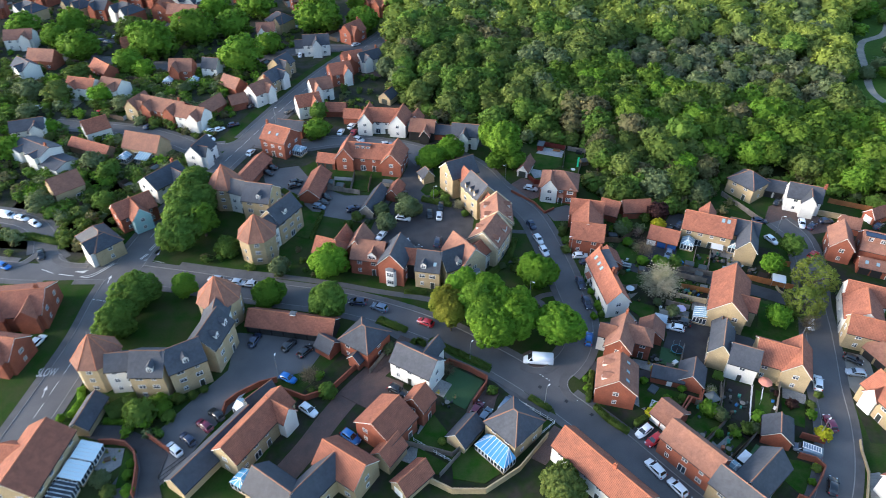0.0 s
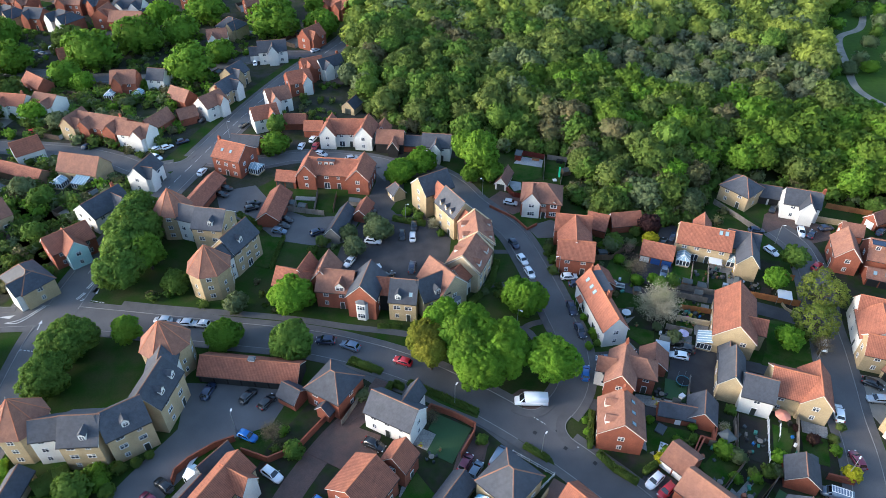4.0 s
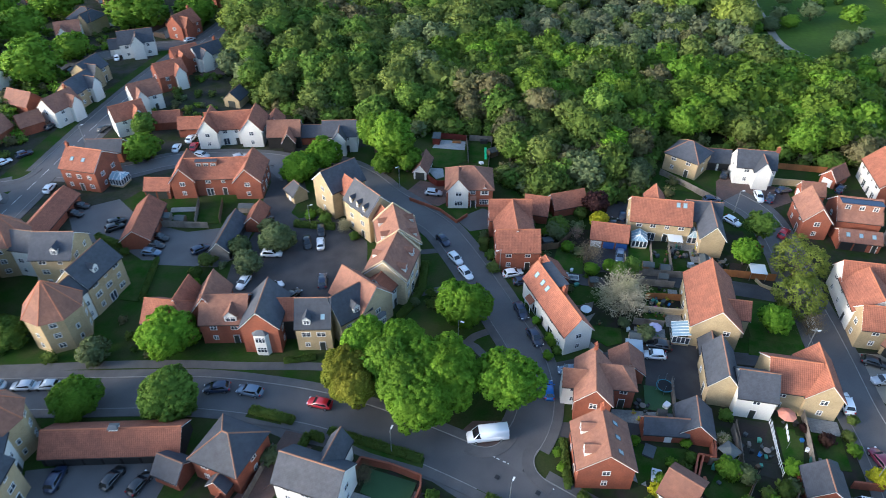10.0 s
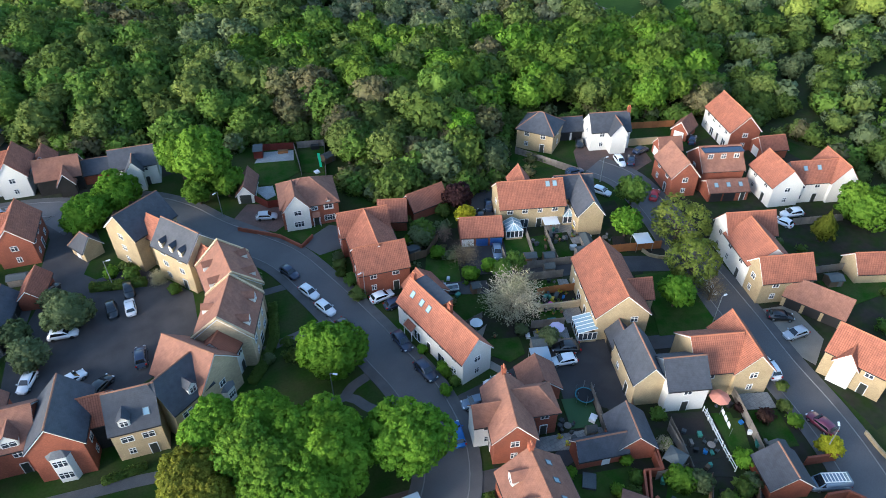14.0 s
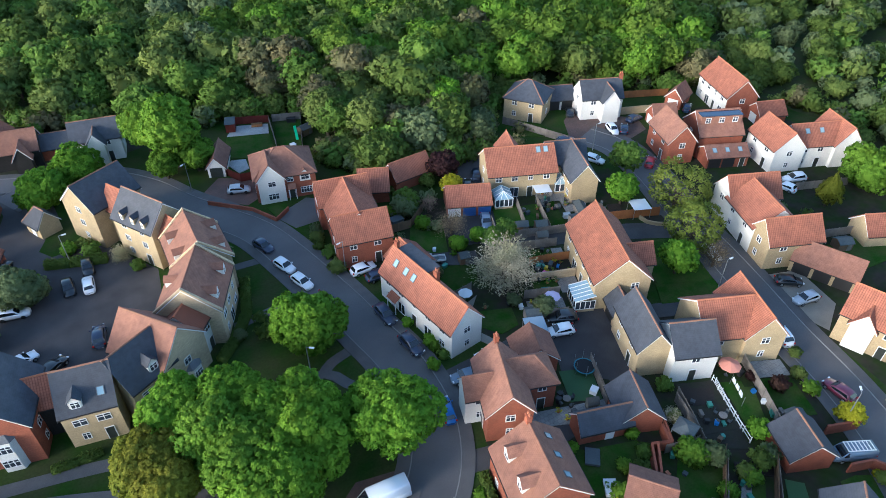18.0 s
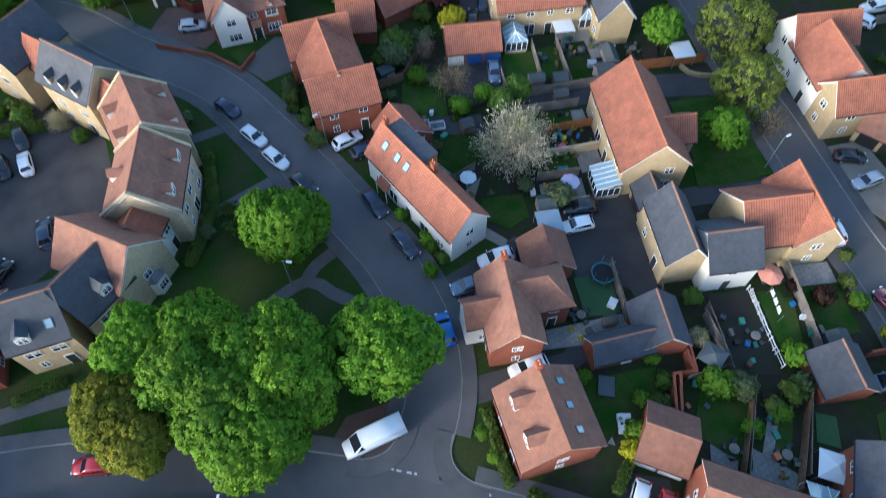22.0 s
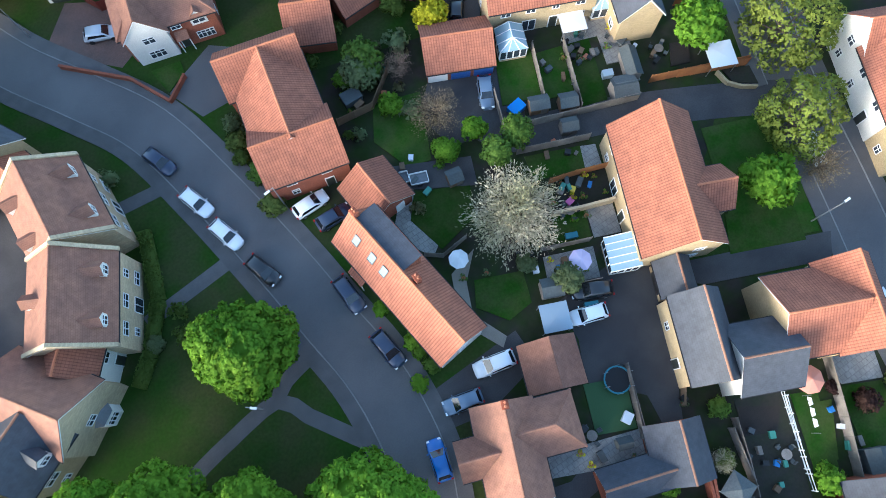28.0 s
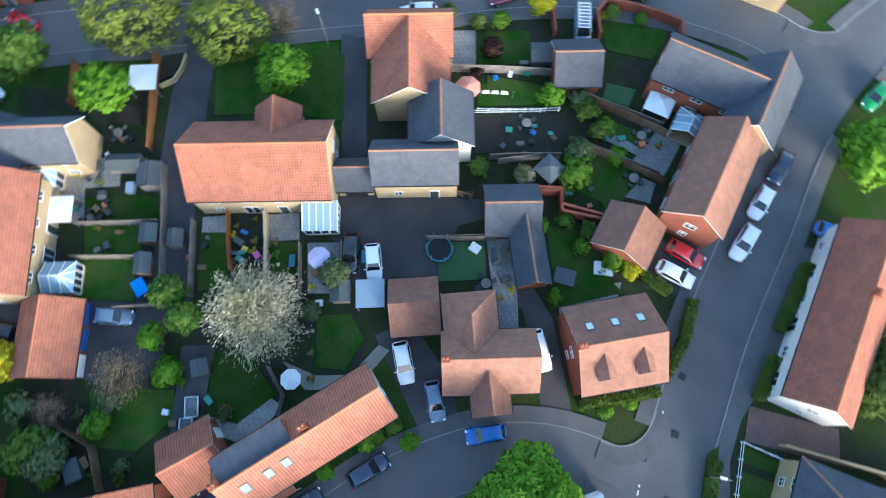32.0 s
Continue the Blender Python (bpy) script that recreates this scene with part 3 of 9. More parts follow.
def plate(xs, zs, holes, y0, y1):
    """A flat plate in the x-z plane on a grid of lines, with some cells left open; one connected piece."""
    idx, v, f = {}, [], []

    def vert(i, k):
        if (i, k) not in idx:
            idx[(i, k)] = len(v)
            v.append((xs[i], y0, zs[k]))
        return idx[(i, k)]
    for i in range(len(xs) - 1):
        for k in range(len(zs) - 1):
            if (i, k) not in holes:
                f.append((vert(i, k), vert(i + 1, k), vert(i + 1, k + 1), vert(i, k + 1)))
    n = len(v)
    edges = {(p, q) for g in f for p, q in zip(g, g[1:] + g[:1])}
    side = [(q, p, p + n, q + n) for p, q in edges if (q, p) not in edges]
    return MB().add(v + [(x, y1, z) for x, _, z in v], f + [tuple(i + n for i in reversed(g)) for g in f] + side)


def win_mesh(w, h, bars, mat="upvc"):
    """A window frame in the x-z plane, facing -y, its bottom centre at the origin."""
    t = 0.08
    xs = [-w / 2]
    for k in range(bars):
        x0 = -w / 2 + w * k / bars
        xs += [x0 + (t if k == 0 else t / 2), x0 + w / bars - (t if k == bars - 1 else t / 2)]
    xs.append(w / 2)
    zs = [0, t, h * 0.62, h * 0.62 + 0.05, h - t, h] if h < 1.5 else [0, t, h - t, h]
    holes = {(i, k) for i in range(1, len(xs) - 1, 2) for k in range(1, len(zs) - 1, 2)}
    return plate(xs, zs, holes, -0.06, 0.0).mesh("window_frame", mat)


def pane_mesh(w, h, mat="glass"):
    mb = MB()
    mb.box(0, -0.012, 0.05, w - 0.1, 0.02, h - 0.1)
    return mb.mesh("pane", mat)


def window(parent, m, w=1.2, h=1.2, bars=2):
    f = part("window", shared(("w", w, h, bars), lambda: win_mesh(w, h, bars)), parent, m)
    part("pane", shared(("p", w, h), lambda: pane_mesh(w, h)), f)
    return f


def door(parent, m, w=0.95, h=2.05, mat="door_dark"):
    f = part("door", shared(("d", w, h, mat), lambda: MB().box(0, -0.03, 0, w, 0.06, h).mesh("door", mat)), parent, m)
    part("door_frame", shared(("df", w, h), lambda: MB().box(-w / 2 - 0.04, -0.05, 0, 0.08, 0.1, h).box(w / 2 + 0.04, -0.05, 0, 0.08, 0.1, h).box(0, -0.05, h, w + 0.16, 0.1, 0.08).mesh("door_frame", "upvc")), f)
    return f


def garage_door(parent, m, mat="door_white", w=2.3, h=2.05):
    def make():
        prof = [(0.0, 0.0)]
        for k in range(5):
            prof += [(-0.05, k * h / 5 + 0.01), (-0.07, k * h / 5 + 0.05), (-0.07, (k + 1) * h / 5 - 0.05), (-0.05, (k + 1) * h / 5 - 0.01)]
        prof.append((0.0, h))
        n = len(prof)
        v = [(x, y, z) for x in (-w / 2, w / 2) for y, z in prof]
        return MB().add(v, [(i, i + n, i + n + 1, i + 1) for i in range(n - 1)] + [tuple(range(n)), tuple(range(2 * n - 1, n - 1, -1))]).mesh("garage_door", mat)
    return part("garage_door", shared(("g", mat, w, h), make), parent, m)


def wall_mesh(L, W, e, r, hl, hr, mat):
    x, y = L / 2, W / 2
    v = [(-x, -y, 0), (x, -y, 0), (x, y, 0), (-x, y, 0), (-x, -y, e), (x, -y, e), (x, y, e), (-x, y, e)]
    f = [(0, 1, 5, 4), (2, 3, 7, 6), (3, 2, 1, 0)]
    if hl:
        f.append((3, 0, 4, 7))
    else:
        v.append((-x, 0, r - 0.03))
        f.append((3, 0, 4, len(v) - 1, 7))
    if hr:
        f.append((1, 2, 6, 5))
    else:
        v.append((x, 0, r - 0.03))
        f.append((1, 2, 6, len(v) - 1, 5))
    return MB().add(v, f).mesh("wall", mat)


def roof_geo(L, W, e, r, hl, hr):
    ov, vg = 0.35, 0.18
    s = (r - e) / (W / 2)
    hw, ze = W / 2 + ov, e - ov * s
    xl, xr = -L / 2 - (ov if hl else vg), L / 2 + (ov if hr else vg)
    rl, rr = xl + (min(hw, L * 0.48) if hl else 0), xr - (min(hw, L * 0.48) if hr else 0)
    t = 0.13
    v = [(xl, -hw, ze + t), (xr, -hw, ze + t), (xr, hw, ze + t), (xl, hw, ze + t), (rl, 0, r + t), (rr, 0, r + t)]
    f = [(0, 1, 5, 4), (2, 3, 4, 5)] + ([(3, 0, 4)] if hl else []) + ([(1, 2, 5)] if hr else [])
    return v, f, t


def ridge_bar(mb, a, b, w=0.13, step=0.45):
    """Ridge tiles laid one after another between two points."""
    a, b = Vector(a), Vector(b)
    d = b - a
    n = max(1, int(d.length / step))
    q = d.to_track_quat("X", "Z").to_matrix().to_4x4()
    sec = [(-1.0, -0.5), (-0.75, 0.35), (0, 0.7), (0.75, 0.35), (1.0, -0.5)]
    for k in range(n):
        x0, x1 = d.length * k / n, d.length * (k + 1) / n - 0.012
        m = Matrix.Translation(a) @ q
        p = [m @ Vector((x, w * y * (1.0 if x == x0 else 0.9), w * z)) for x in (x0, x1) for y, z in sec]
        mb.add(p, [(i, i + 5, i + 6, i + 1) for i in range(4)] + [(0, 1, 2, 3, 4), (9, 8, 7, 6, 5)])


def inside(q, skip=None):
    for k, w in enumerate(WINGS):
        if k == skip:
            continue
        c, s = math.cos(w[2]), math.sin(w[2])
        dx, dy = q[0] - w[0], q[1] - w[1]
        if abs(dx * c + dy * s) < w[3] / 2 + 0.15 and abs(-dx * s + dy * c) < w[4] / 2 + 0.15:
            return True
    return False


HOUSES = []


def house(label, wings, name="house", category="house"):
    """wings: dicts with place, angle, length, width, eaves, ridge, roof, wall and options."""
    first = len(WINGS)
    for w in wings:
        WINGS.append((w["x"], w["y"], radians(w["a"]), w["L"], w["W"]))
    HOUSES.append((label, wings, name, category, first))


def wing(x, y, a, L, W, e, r, roof="orange", wall="red", **opts):
    L, W = L - 0.36, W - 0.6      # the roof overhangs its walls
    return dict(x=x, y=y, a=a, L=L, W=W, e=e, r=r, roof=roof, wall=wall, **opts)


SIDES = {"-y": 0, "+x": 90, "+y": 180, "-x": 270}


def side_pose(w, side, u, z, off=0.0):
    """A place on a wall: u along it from its middle, z up; -y of the pose looks outward."""
    d = (w["W"] if side in ("-y", "+y") else w["L"]) / 2 + off
    return pose(0, 0, 0, 0, 0, SIDES[side]) @ pose(u, -d, z)


def build_house(label, wings, name, category, first):
    w0 = wings[0]
    base = pose(w0["x"], w0["y"], 0, 0, 0, w0["a"])
    root = thing(name, label, category, base)
    inv = base.inverted()
    for k, w in enumerate(wings):
        wm = pose(w["x"], w["y"], 0, 0, 0, w["a"])
        m = inv @ wm
        L, W, e, r = w["L"], w["W"], w["e"], w["r"]
        hip = w.get("hip", "")
        hl, hr = "l" in hip, "r" in hip
        part("wall", wall_mesh(L, W, e, r, hl, hr, w["wall"]), root, m)
        v, f, t = roof_geo(L, W, e, r, hl, hr)
        roof = part("roof", MB().shell(v, f, t).mesh("roof", w["roof"]), root, m)
        mb = MB()
        ridge_bar(mb, v[4], v[5])
        for end, cs in ((hl, ((0, 4), (3, 4))), (hr, ((1, 5), (2, 5)))):
            if end:
                for a, b in cs:
                    ridge_bar(mb, v[a], v[b])
        part("ridge_tiles", mb.mesh("ridge_tiles", {"brown": "brown", "slate": "ridge_dull"}.get(w["roof"], "terracotta")), roof)
        trim = w.get("trim", "upvc")
        for s in (-1, 1):
            yy, zz = s * (W / 2 + 0.40), v[0][2] - 0.2
            q = [((v[0][0] + v[1][0]) / 2, yy)]
            if not w.get("far"):
                part("gutter", MB().box(q[0][0], yy, zz, v[1][0] - v[0][0], 0.1, 0.1).mesh("gutter", "trim_black"), roof)
        for end, sx in ((hl, -1), (hr, 1)):
            if not end and e > 2 and not w.get("far"):
                mb = MB()
                xx = v[1][0] - 0.08 if sx > 0 else v[0][0] + 0.08
                for i in (0, 3):
                    p0, p1 = Vector((xx, v[i][1], v[i][2])), Vector((xx, 0, r + t))
                    for dz0, dz1 in ((-0.34, -0.14),):
                        pp = [p0 + Vector((0, 0, dz0)), p1 + Vector((0, 0, dz0)), p1 + Vector((0, 0, dz1)), p0 + Vector((0, 0, dz1))]
                        qq = [p + Vector((0.05 * sx, 0, 0)) for p in pp]
                        mb.add(pp + qq, [(0, 1, 2, 3), (7, 6, 5, 4), (0, 4, 5, 1), (2, 6, 7, 3), (1, 5, 6, 2), (0, 3, 7, 4)])
                part("bargeboard", mb.mesh("bargeboard", trim), roof)
        for end, sx in ((hl, -1), (hr, 1)):
            if w.get("coping") and not end:
                mb = MB()
                xx = v[1][0] - 0.16 if sx > 0 else v[0][0] + 0.16
                for i in (0, 3):
                    p0, p1 = Vector((xx, v[i][1] * 1.02, v[i][2])), Vector((xx, 0, r + t))
                    pp = [p + Vector((dx, 0, dz)) for dx in (-0.2, 0.2) for p, dz in ((p0, -0.1), (p1, -0.1), (p1, 0.24), (p0, 0.24))]
                    mb.add(pp, [(0, 1, 2, 3), (7, 6, 5, 4), (0, 4, 5, 1), (2, 6, 7, 3), (1, 5, 6, 2), (0, 3, 7, 4)])
                part("coping", mb.mesh("coping", "stone"), roof, None, "raised pale stone gable coping")
        storeys = max(1, int((e + 0.3) / 2.45))
        if w.get("win", True) and e > 3.5:
            for side in SIDES:
                length = L if side in ("-y", "+y") else W
                if side in w.get("blank", "") or (w.get("far") and side in ("+y", "+x")):
                    continue
                n = int(length / w.get("gap", 3.1)) if side in ("-y", "+y") else int((length - 1.5) / 3.4)
                for st in range(storeys):
                    for i in range(n):
                        u = (i + 0.5 - n / 2) * (length - 1.0) / n
                        lm = side_pose(w, side, u, 0.95 + st * 2.5)
                        probe = wm @ lm @ Vector((0, -0.5, 0))
                        if inside(probe, first + k):
                            continue
                        wide = w.get("ww", 1.2)
                        if st == 0 and side == w.get("front", "-y") and i == n // 2 and storeys > 1:
                            door(root, m @ side_pose(w, side, u, 0.02), mat=w.get("door", "door_dark"))
                        elif st == 0 and i % 2 == 1 and side in ("-y", "+y"):
                            window(root, m @ side_pose(w, side, u, 0.05), 1.7, 2.05, 2)
                        else:
                            window(root, m @ lm, wide if (i + st) % 3 else 0.9, 1.15, 2 if wide > 1 else 1)
        s = (r - e) / (W / 2)
        for x, y in w.get("chim", ()):
            top = r + 1.1
            zb = r - abs(y) * s - 0.4
            c = part("chimney", MB().box(x, y, zb, 0.75, 0.55, top - zb).box(x, y, top - 0.25, 0.87, 0.67, 0.12).mesh("chimney", w["wall"] if w["wall"] in ("red", "beige", "stone") else "red"), root, m)
            for dx in (-0.18, 0.18):
                part("chimney_pot", shared("pot", lambda: MB().tube(0, 0, 0, 0.4, 0.12, 0.1, 8).mesh("chimney_pot", "terracotta")), c, pose(x + dx, y, top))
        for side, x, vv, ww, hh in w.get("lights", ()):
            sg = -1 if side == "-y" else 1
            ang = math.degrees(math.atan(s))
            lm = pose(x, sg * (W / 2 - vv), e + vv * s + 0.14, 0, 0, 0 if sg < 0 else 180) @ pose(0, 0, 0, ang)
            fr = part("rooflight", shared(("rl", ww, hh), lambda: MB().box(-ww / 2, 0, 0, 0.08, hh, 0.09).box(ww / 2, 0, 0, 0.08, hh, 0.09).box(0, -hh / 2, 0, ww, 0.08, 0.09).box(0, hh / 2, 0, ww, 0.08, 0.09).mesh("rooflight", "lead")), roof, lm)
            part("pane", shared(("rp", ww, hh), lambda: MB().box(0, 0, 0, ww - 0.08, hh - 0.08, 0.05).mesh("pane", "roofglass")), fr)
        for side, x, vv, dw, *drop in w.get("dormers", ()):
            sg = -1 if side == "-y" else 1
            yb = W / 2 - vv
            lm = pose(x, sg * yb, e + vv * s - sum(drop), 0, 0, 0 if sg < 0 else 180)
            depth, hh = 1.9 / max(s, 0.6), 1.25
            g = dw * 0.5

            def dorm():
                vv_ = [(-dw / 2, 0, -0.2), (dw / 2, 0, -0.2), (dw / 2, depth, -0.2), (-dw / 2, depth, -0.2), (-dw / 2, 0, hh), (dw / 2, 0, hh), (dw / 2, depth, hh), (-dw / 2, depth, hh), (0, 0, hh + g), (0, depth, hh + g)]
                return MB().add(vv_, [(0, 1, 5, 8, 4), (1, 2, 6, 5), (3, 0, 4, 7), (2, 3, 7, 9, 6)]).mesh("dormer", w.get("dormer_wall", "white"))

            def dorm_roof():
                o = 0.14
                a = hh - o * 2 * g / dw + 0.08
                vv_ = [(-dw / 2 - o, -o, a), (0, -o, hh + g + 0.08), (dw / 2 + o, -o, a), (-dw / 2 - o, depth + 0.6, a), (0, depth + 0.6, hh + g + 0.08), (dw / 2 + o, depth + 0.6, a)]
                return MB().shell(vv_, [(0, 1, 4, 3), (1, 2, 5, 4)], 0.07).mesh("dormer_roof", w["roof"])
            d = part("dormer", dorm(), root, m @ lm)
            part("dormer_roof", dorm_roof(), d)
            window(d, pose(0, -0.002, 0.05), dw - 0.35, 1.05, 2)
        for side, u, z, ow, oh, bars in w.get("openings", ()):
            window(root, m @ side_pose(w, side, u, z), ow, oh, bars)
        for side, u, kind, *rest in w.get("doors", ()):
            lm = m @ side_pose(w, side, u, 0.02)
            if kind == "garage":
                garage_door(root, lm, *(rest or ["door_white"]))
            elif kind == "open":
                # black sheet on the wall: painted shade of an open bay, dark doors on the extension
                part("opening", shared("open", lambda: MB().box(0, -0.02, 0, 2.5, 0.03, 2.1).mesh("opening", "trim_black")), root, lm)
            else:
                door(root, lm, mat=(rest or ["door_dark"])[0])
        for side, u, pw, pd in w.get("porch", ()):
            lm = m @ side_pose(w, side, u, 2.35)
            v2 = [(-pw / 2, -pd, 0), (pw / 2, -pd, 0), (pw / 2, 0.02, 0.75), (-pw / 2, 0.02, 0.75)]
            p = part("porch", MB().shell(v2, [(0, 1, 2, 3)], 0.1).mesh("porch", w["roof"]), root, lm)
            for sx in (-1, 1):
                part("porch_post", shared(("pp",), lambda: MB().box(0, 0, -2.33, 0.1, 0.1, 2.3).mesh("porch_post", "upvc")), p, pose(sx * (pw / 2 - 0.1), -pd + 0.1, 0))
        for side, u, bw, bz, bh in w.get("bays", ()):
            lm = m @ side_pose(w, side, u, bz)
            d2 = 0.7
            pts = [(-bw / 2, 0), (-bw / 2 + 0.45, -d2), (bw / 2 - 0.45, -d2), (bw / 2, 0)]
            mbx = MB()
            mbx.add([(x, y, z) for z in (0, bh) for x, y in pts], [(0, 1, 5, 4), (1, 2, 6, 5), (2, 3, 7, 6), (4, 5, 6, 7), (3, 2, 1, 0)])
            bay = part("bay", mbx.mesh("bay", "white"), root, lm)
            part("bay_roof", MB().add([(x * 1.12, y * 1.12, bh + 0.005) for x, y in pts] + [(-bw / 5, 0, bh + 0.7), (bw / 5, 0, bh + 0.7)], [(0, 1, 4), (1, 2, 5, 4), (2, 3, 5), (3, 2, 1, 0)]).mesh("bay_roof", "lead"), bay)
            for z in [zz_ for zz_ in (0.75, 3.2) if zz_ + 1.3 < bh + 0.2]:
                window(bay, pose(0, -d2, z), bw - 1.0, 1.3, 3)
        box = w.get("boxdormer")
        if box:
            side, x0, x1, v0, hgt_ = box
            sg = -1 if side == "-y" else 1
            y0, y1 = sg * (W / 2 - v0), 0.0
            zt = r - 0.15
            d = part("dormer", MB().box((x0 + x1) / 2, (y0 + y1) / 2, e + v0 * s - 0.2, x1 - x0, abs(y0 - y1), zt - e - v0 * s + 0.2).mesh("dormer", w["roof"]), root, m, "slate-clad flat box dormer")
            part("dormer_roof", MB().box((x0 + x1) / 2, (y0 + y1) / 2, zt, x1 - x0 + 0.2, abs(y0 - y1) + 0.2, 0.08).mesh("dormer_roof", w.get("box_roof", "slate")), d)
            for i in range(w.get("box_win", 1)):
                u = x0 + (x1 - x0) * (i + 0.5) / w.get("box_win", 1)
                window(d, pose(u, y0, zt - 1.45, 0, 0, 0 if sg < 0 else 180), 1.1, 1.1, 2)
    return root


def tower(label, x, y, R, e, top, a=0.0):
    root = thing("tower", label, "tower", pose(x, y, 0, 0, 0, a))
    c8 = [(math.cos(math.pi / 4 * i + math.pi / 8), math.sin(math.pi / 4 * i + math.pi / 8)) for i in range(8)]
    part("wall", MB().add([(p * R, q * R, z) for z in (0, e) for p, q in c8], [(i, (i + 1) % 8, 8 + (i + 1) % 8, 8 + i) for i in range(8)]).mesh("wall", "beige"), root)
    Ro = R + 0.4
    rf = part("roof", MB().add([(p * Ro, q * Ro, e - 0.1) for p, q in c8] + [(0, 0, top)], [(i, (i + 1) % 8, 8) for i in range(8)] + [tuple(range(7, -1, -1))]).mesh("roof", "brown"), root)
    mb = MB()
    for p, q in c8:
        ridge_bar(mb, (p * Ro, q * Ro, e - 0.1), (0, 0, top), 0.1)
    part("ridge_tiles", mb.mesh("ridge_tiles", "terracotta"), rf)
    part("finial", MB().tube(0, 0, top - 0.1, top + 0.6, 0.12, 0.03, 8).mesh("finial", "lead"), rf)
    ap = R * math.cos(math.pi / 8)
    for i in range(8):
        for st in range(3):
            lm = pose(0, 0, 0, 0, 0, 45 * i) @ pose(0, -ap, 1.0 + st * 2.45)
            if i % 2 == 0 or st < 2:
                if not inside((pose(x, y, 0, 0, 0, a) @ lm) @ Vector((0, -0.5, 0))):
                    window(root, lm, 1.2 if i % 2 == 0 else 0.7, 1.15, 2 if i % 2 == 0 else 1)
    return root


# near houses
house("long white rendered house with an orange pantile roof", [
    wing(40.9, 122.1, -82, 17.1, 6.0, 5, 8.2, "orange", "white", chim=((-8.0, 0.3), (1.0, 0.6)), lights=(("-y", -6.2, 1.5, 0.8, 1.1), ("-y", -3.8, 1.5, 0.8, 1.1), ("-y", -2.0, 1.5, 0.8, 1.1)), boxdormer=("+y", -7.6, -0.6, 0.3, 2), box_win=2, porch=(("-y", -4.5, 2.2, 1.0),))])
house("orange-roofed red brick house with two cross wings", [
    wing(40.7, 152.0, -12, 9.4, 6.6, 5, 8, "orange", "red"), wing(40.0, 146.4, -101, 11.5, 8.6, 5, 8, "orange", "red", win=False), wing(39.1, 141.2, -12, 9.2, 7.4, 5, 8, "orange", "red")])
house("low orange-roofed brick annexe with two ridges", [wing(48.6, 156.0, -25, 5.8, 7.4, 2.6, 5.2, win=False), wing(56.0, 156.5, 5, 8.5, 5.4, 2.6, 5, win=False)], "annexe", "annexe")
house("small red brick garage with an orange tiled roof", [wing(43.7, 133.2, -85, 5.8, 6.2, 2.4, 4.6, doors=(("+x", 1.2, "door", "door_white"),))], "garage", "garage")
house("double garage with one white and two blue doors", [wing(61.0, 143.3, -24, 8.2, 6.6, 2.4, 4.6, doors=(("-y", -2.7, "garage", "door_white"), ("-y", 0, "garage", "door_blue"), ("-y", 2.7, "garage", "door_blue")))], "garage", "garage")
house("large beige brick house with a broad orange roof", [
    wing(69.2, 116.2, -113, 15.1, 9.0, 5.2, 9.2, "orange", "beige", front="-y"), wing(72.2, 113.3, -22, 5.0, 5.0, 5, 7.2, "orange", "beige")])
house("beige and white gabled houses with slate roofs", [
    wing(62.5, 101.4, -113, 9.2, 5.2, 5, 7.8, "slate", "beige"), wing(65.9, 96.9, -23, 6.4, 7.0, 5, 7.8, "slate", "white")])
# the carport mouth is a black sheet painted as inner shade
house("slate-roofed carport beside the beige house", [wing(64.8, 107.7, -113, 4.2, 3.9, 2.5, 4.4, "slate", "beige", doors=(("-y", 0, "open"),))], "carport", "carport")
house("beige house with an orange roof and cross wing", [
    wing(77.0, 95.8, -113, 9.6, 6.2, 5, 8.2, "orange", "beige"), wing(72.8, 97.5, 157, 8.2, 8.6, 5, 8.2, "orange", "beige")])
house("red brick house with brown tiled hips and cross wings", [
    wing(40.3, 103.0, -112, 9.4, 6.2, 5, 8, "brown", "red", chim=((-4.3, 0),)), wing(44.2, 103.2, -19, 6.6, 5.4, 5, 7.5, "brown", "red", hip="r"), wing(37.4, 104.3, 162, 4.0, 3.8, 5, 7, "brown", "white")])
house("brown-roofed brick garage with a gravel drive", [wing(48.7, 107.5, -110, 5.2, 6.0, 2.6, 4.8, "brown", "red", doors=(("-y", -1.3, "garage", "door_dark"), ("-y", 1.3, "garage", "door_dark")))], "garage", "garage")
house("low slate-roofed brick outbuilding with a long wing", [wing(54.1, 93.8, -113, 6.0, 5.8, 2.6, 5, "slate", "red", win=False), wing(49.1, 94.1, -17, 7.2, 3.6, 2.4, 4.2, "slate", "red", doors=(("-y", 0.5, "door", "door_white"),))], "outbuilding", "outbuilding")
house("red brick house with two front dormers", [
    wing(36.9, 91.1, -104, 8.6, 8.8, 5, 8.4, "brown", "red", chim=((-4.0, 0),), dormers=(("-y", -1.9, 0.9, 1.5), ("-y", 1.9, 0.9, 1.5)), lights=(("+y", -2.5, 2.2, 0.7, 1.0), ("+y", 0, 2.2, 0.7, 1.0), ("+y", 2.5, 2.2, 0.7, 1.0)), gap=2.9)])
house("terrace of brick houses with a brown roof", [wing(48.2, 73.5, 129, 12.0, 6.6, 5.2, 8, "brown", "red")])
house("brick garage with a brown tiled gable roof", [wing(46.6, 83.6, 128, 5.4, 6.4, 2.5, 4.6, "brown", "red", doors=(("+y", -1.3, "garage", "door_white"), ("+y", 1.3, "garage", "door_white")))], "garage", "garage")
house("corner brick building with slate roofs", [wing(58.8, 68.0, -140, 11.0, 6.4, 5.2, 8, "slate", "red"), wing(53.6, 64.5, 129, 9.5, 6.0, 5.2, 8, "slate", "beige")])
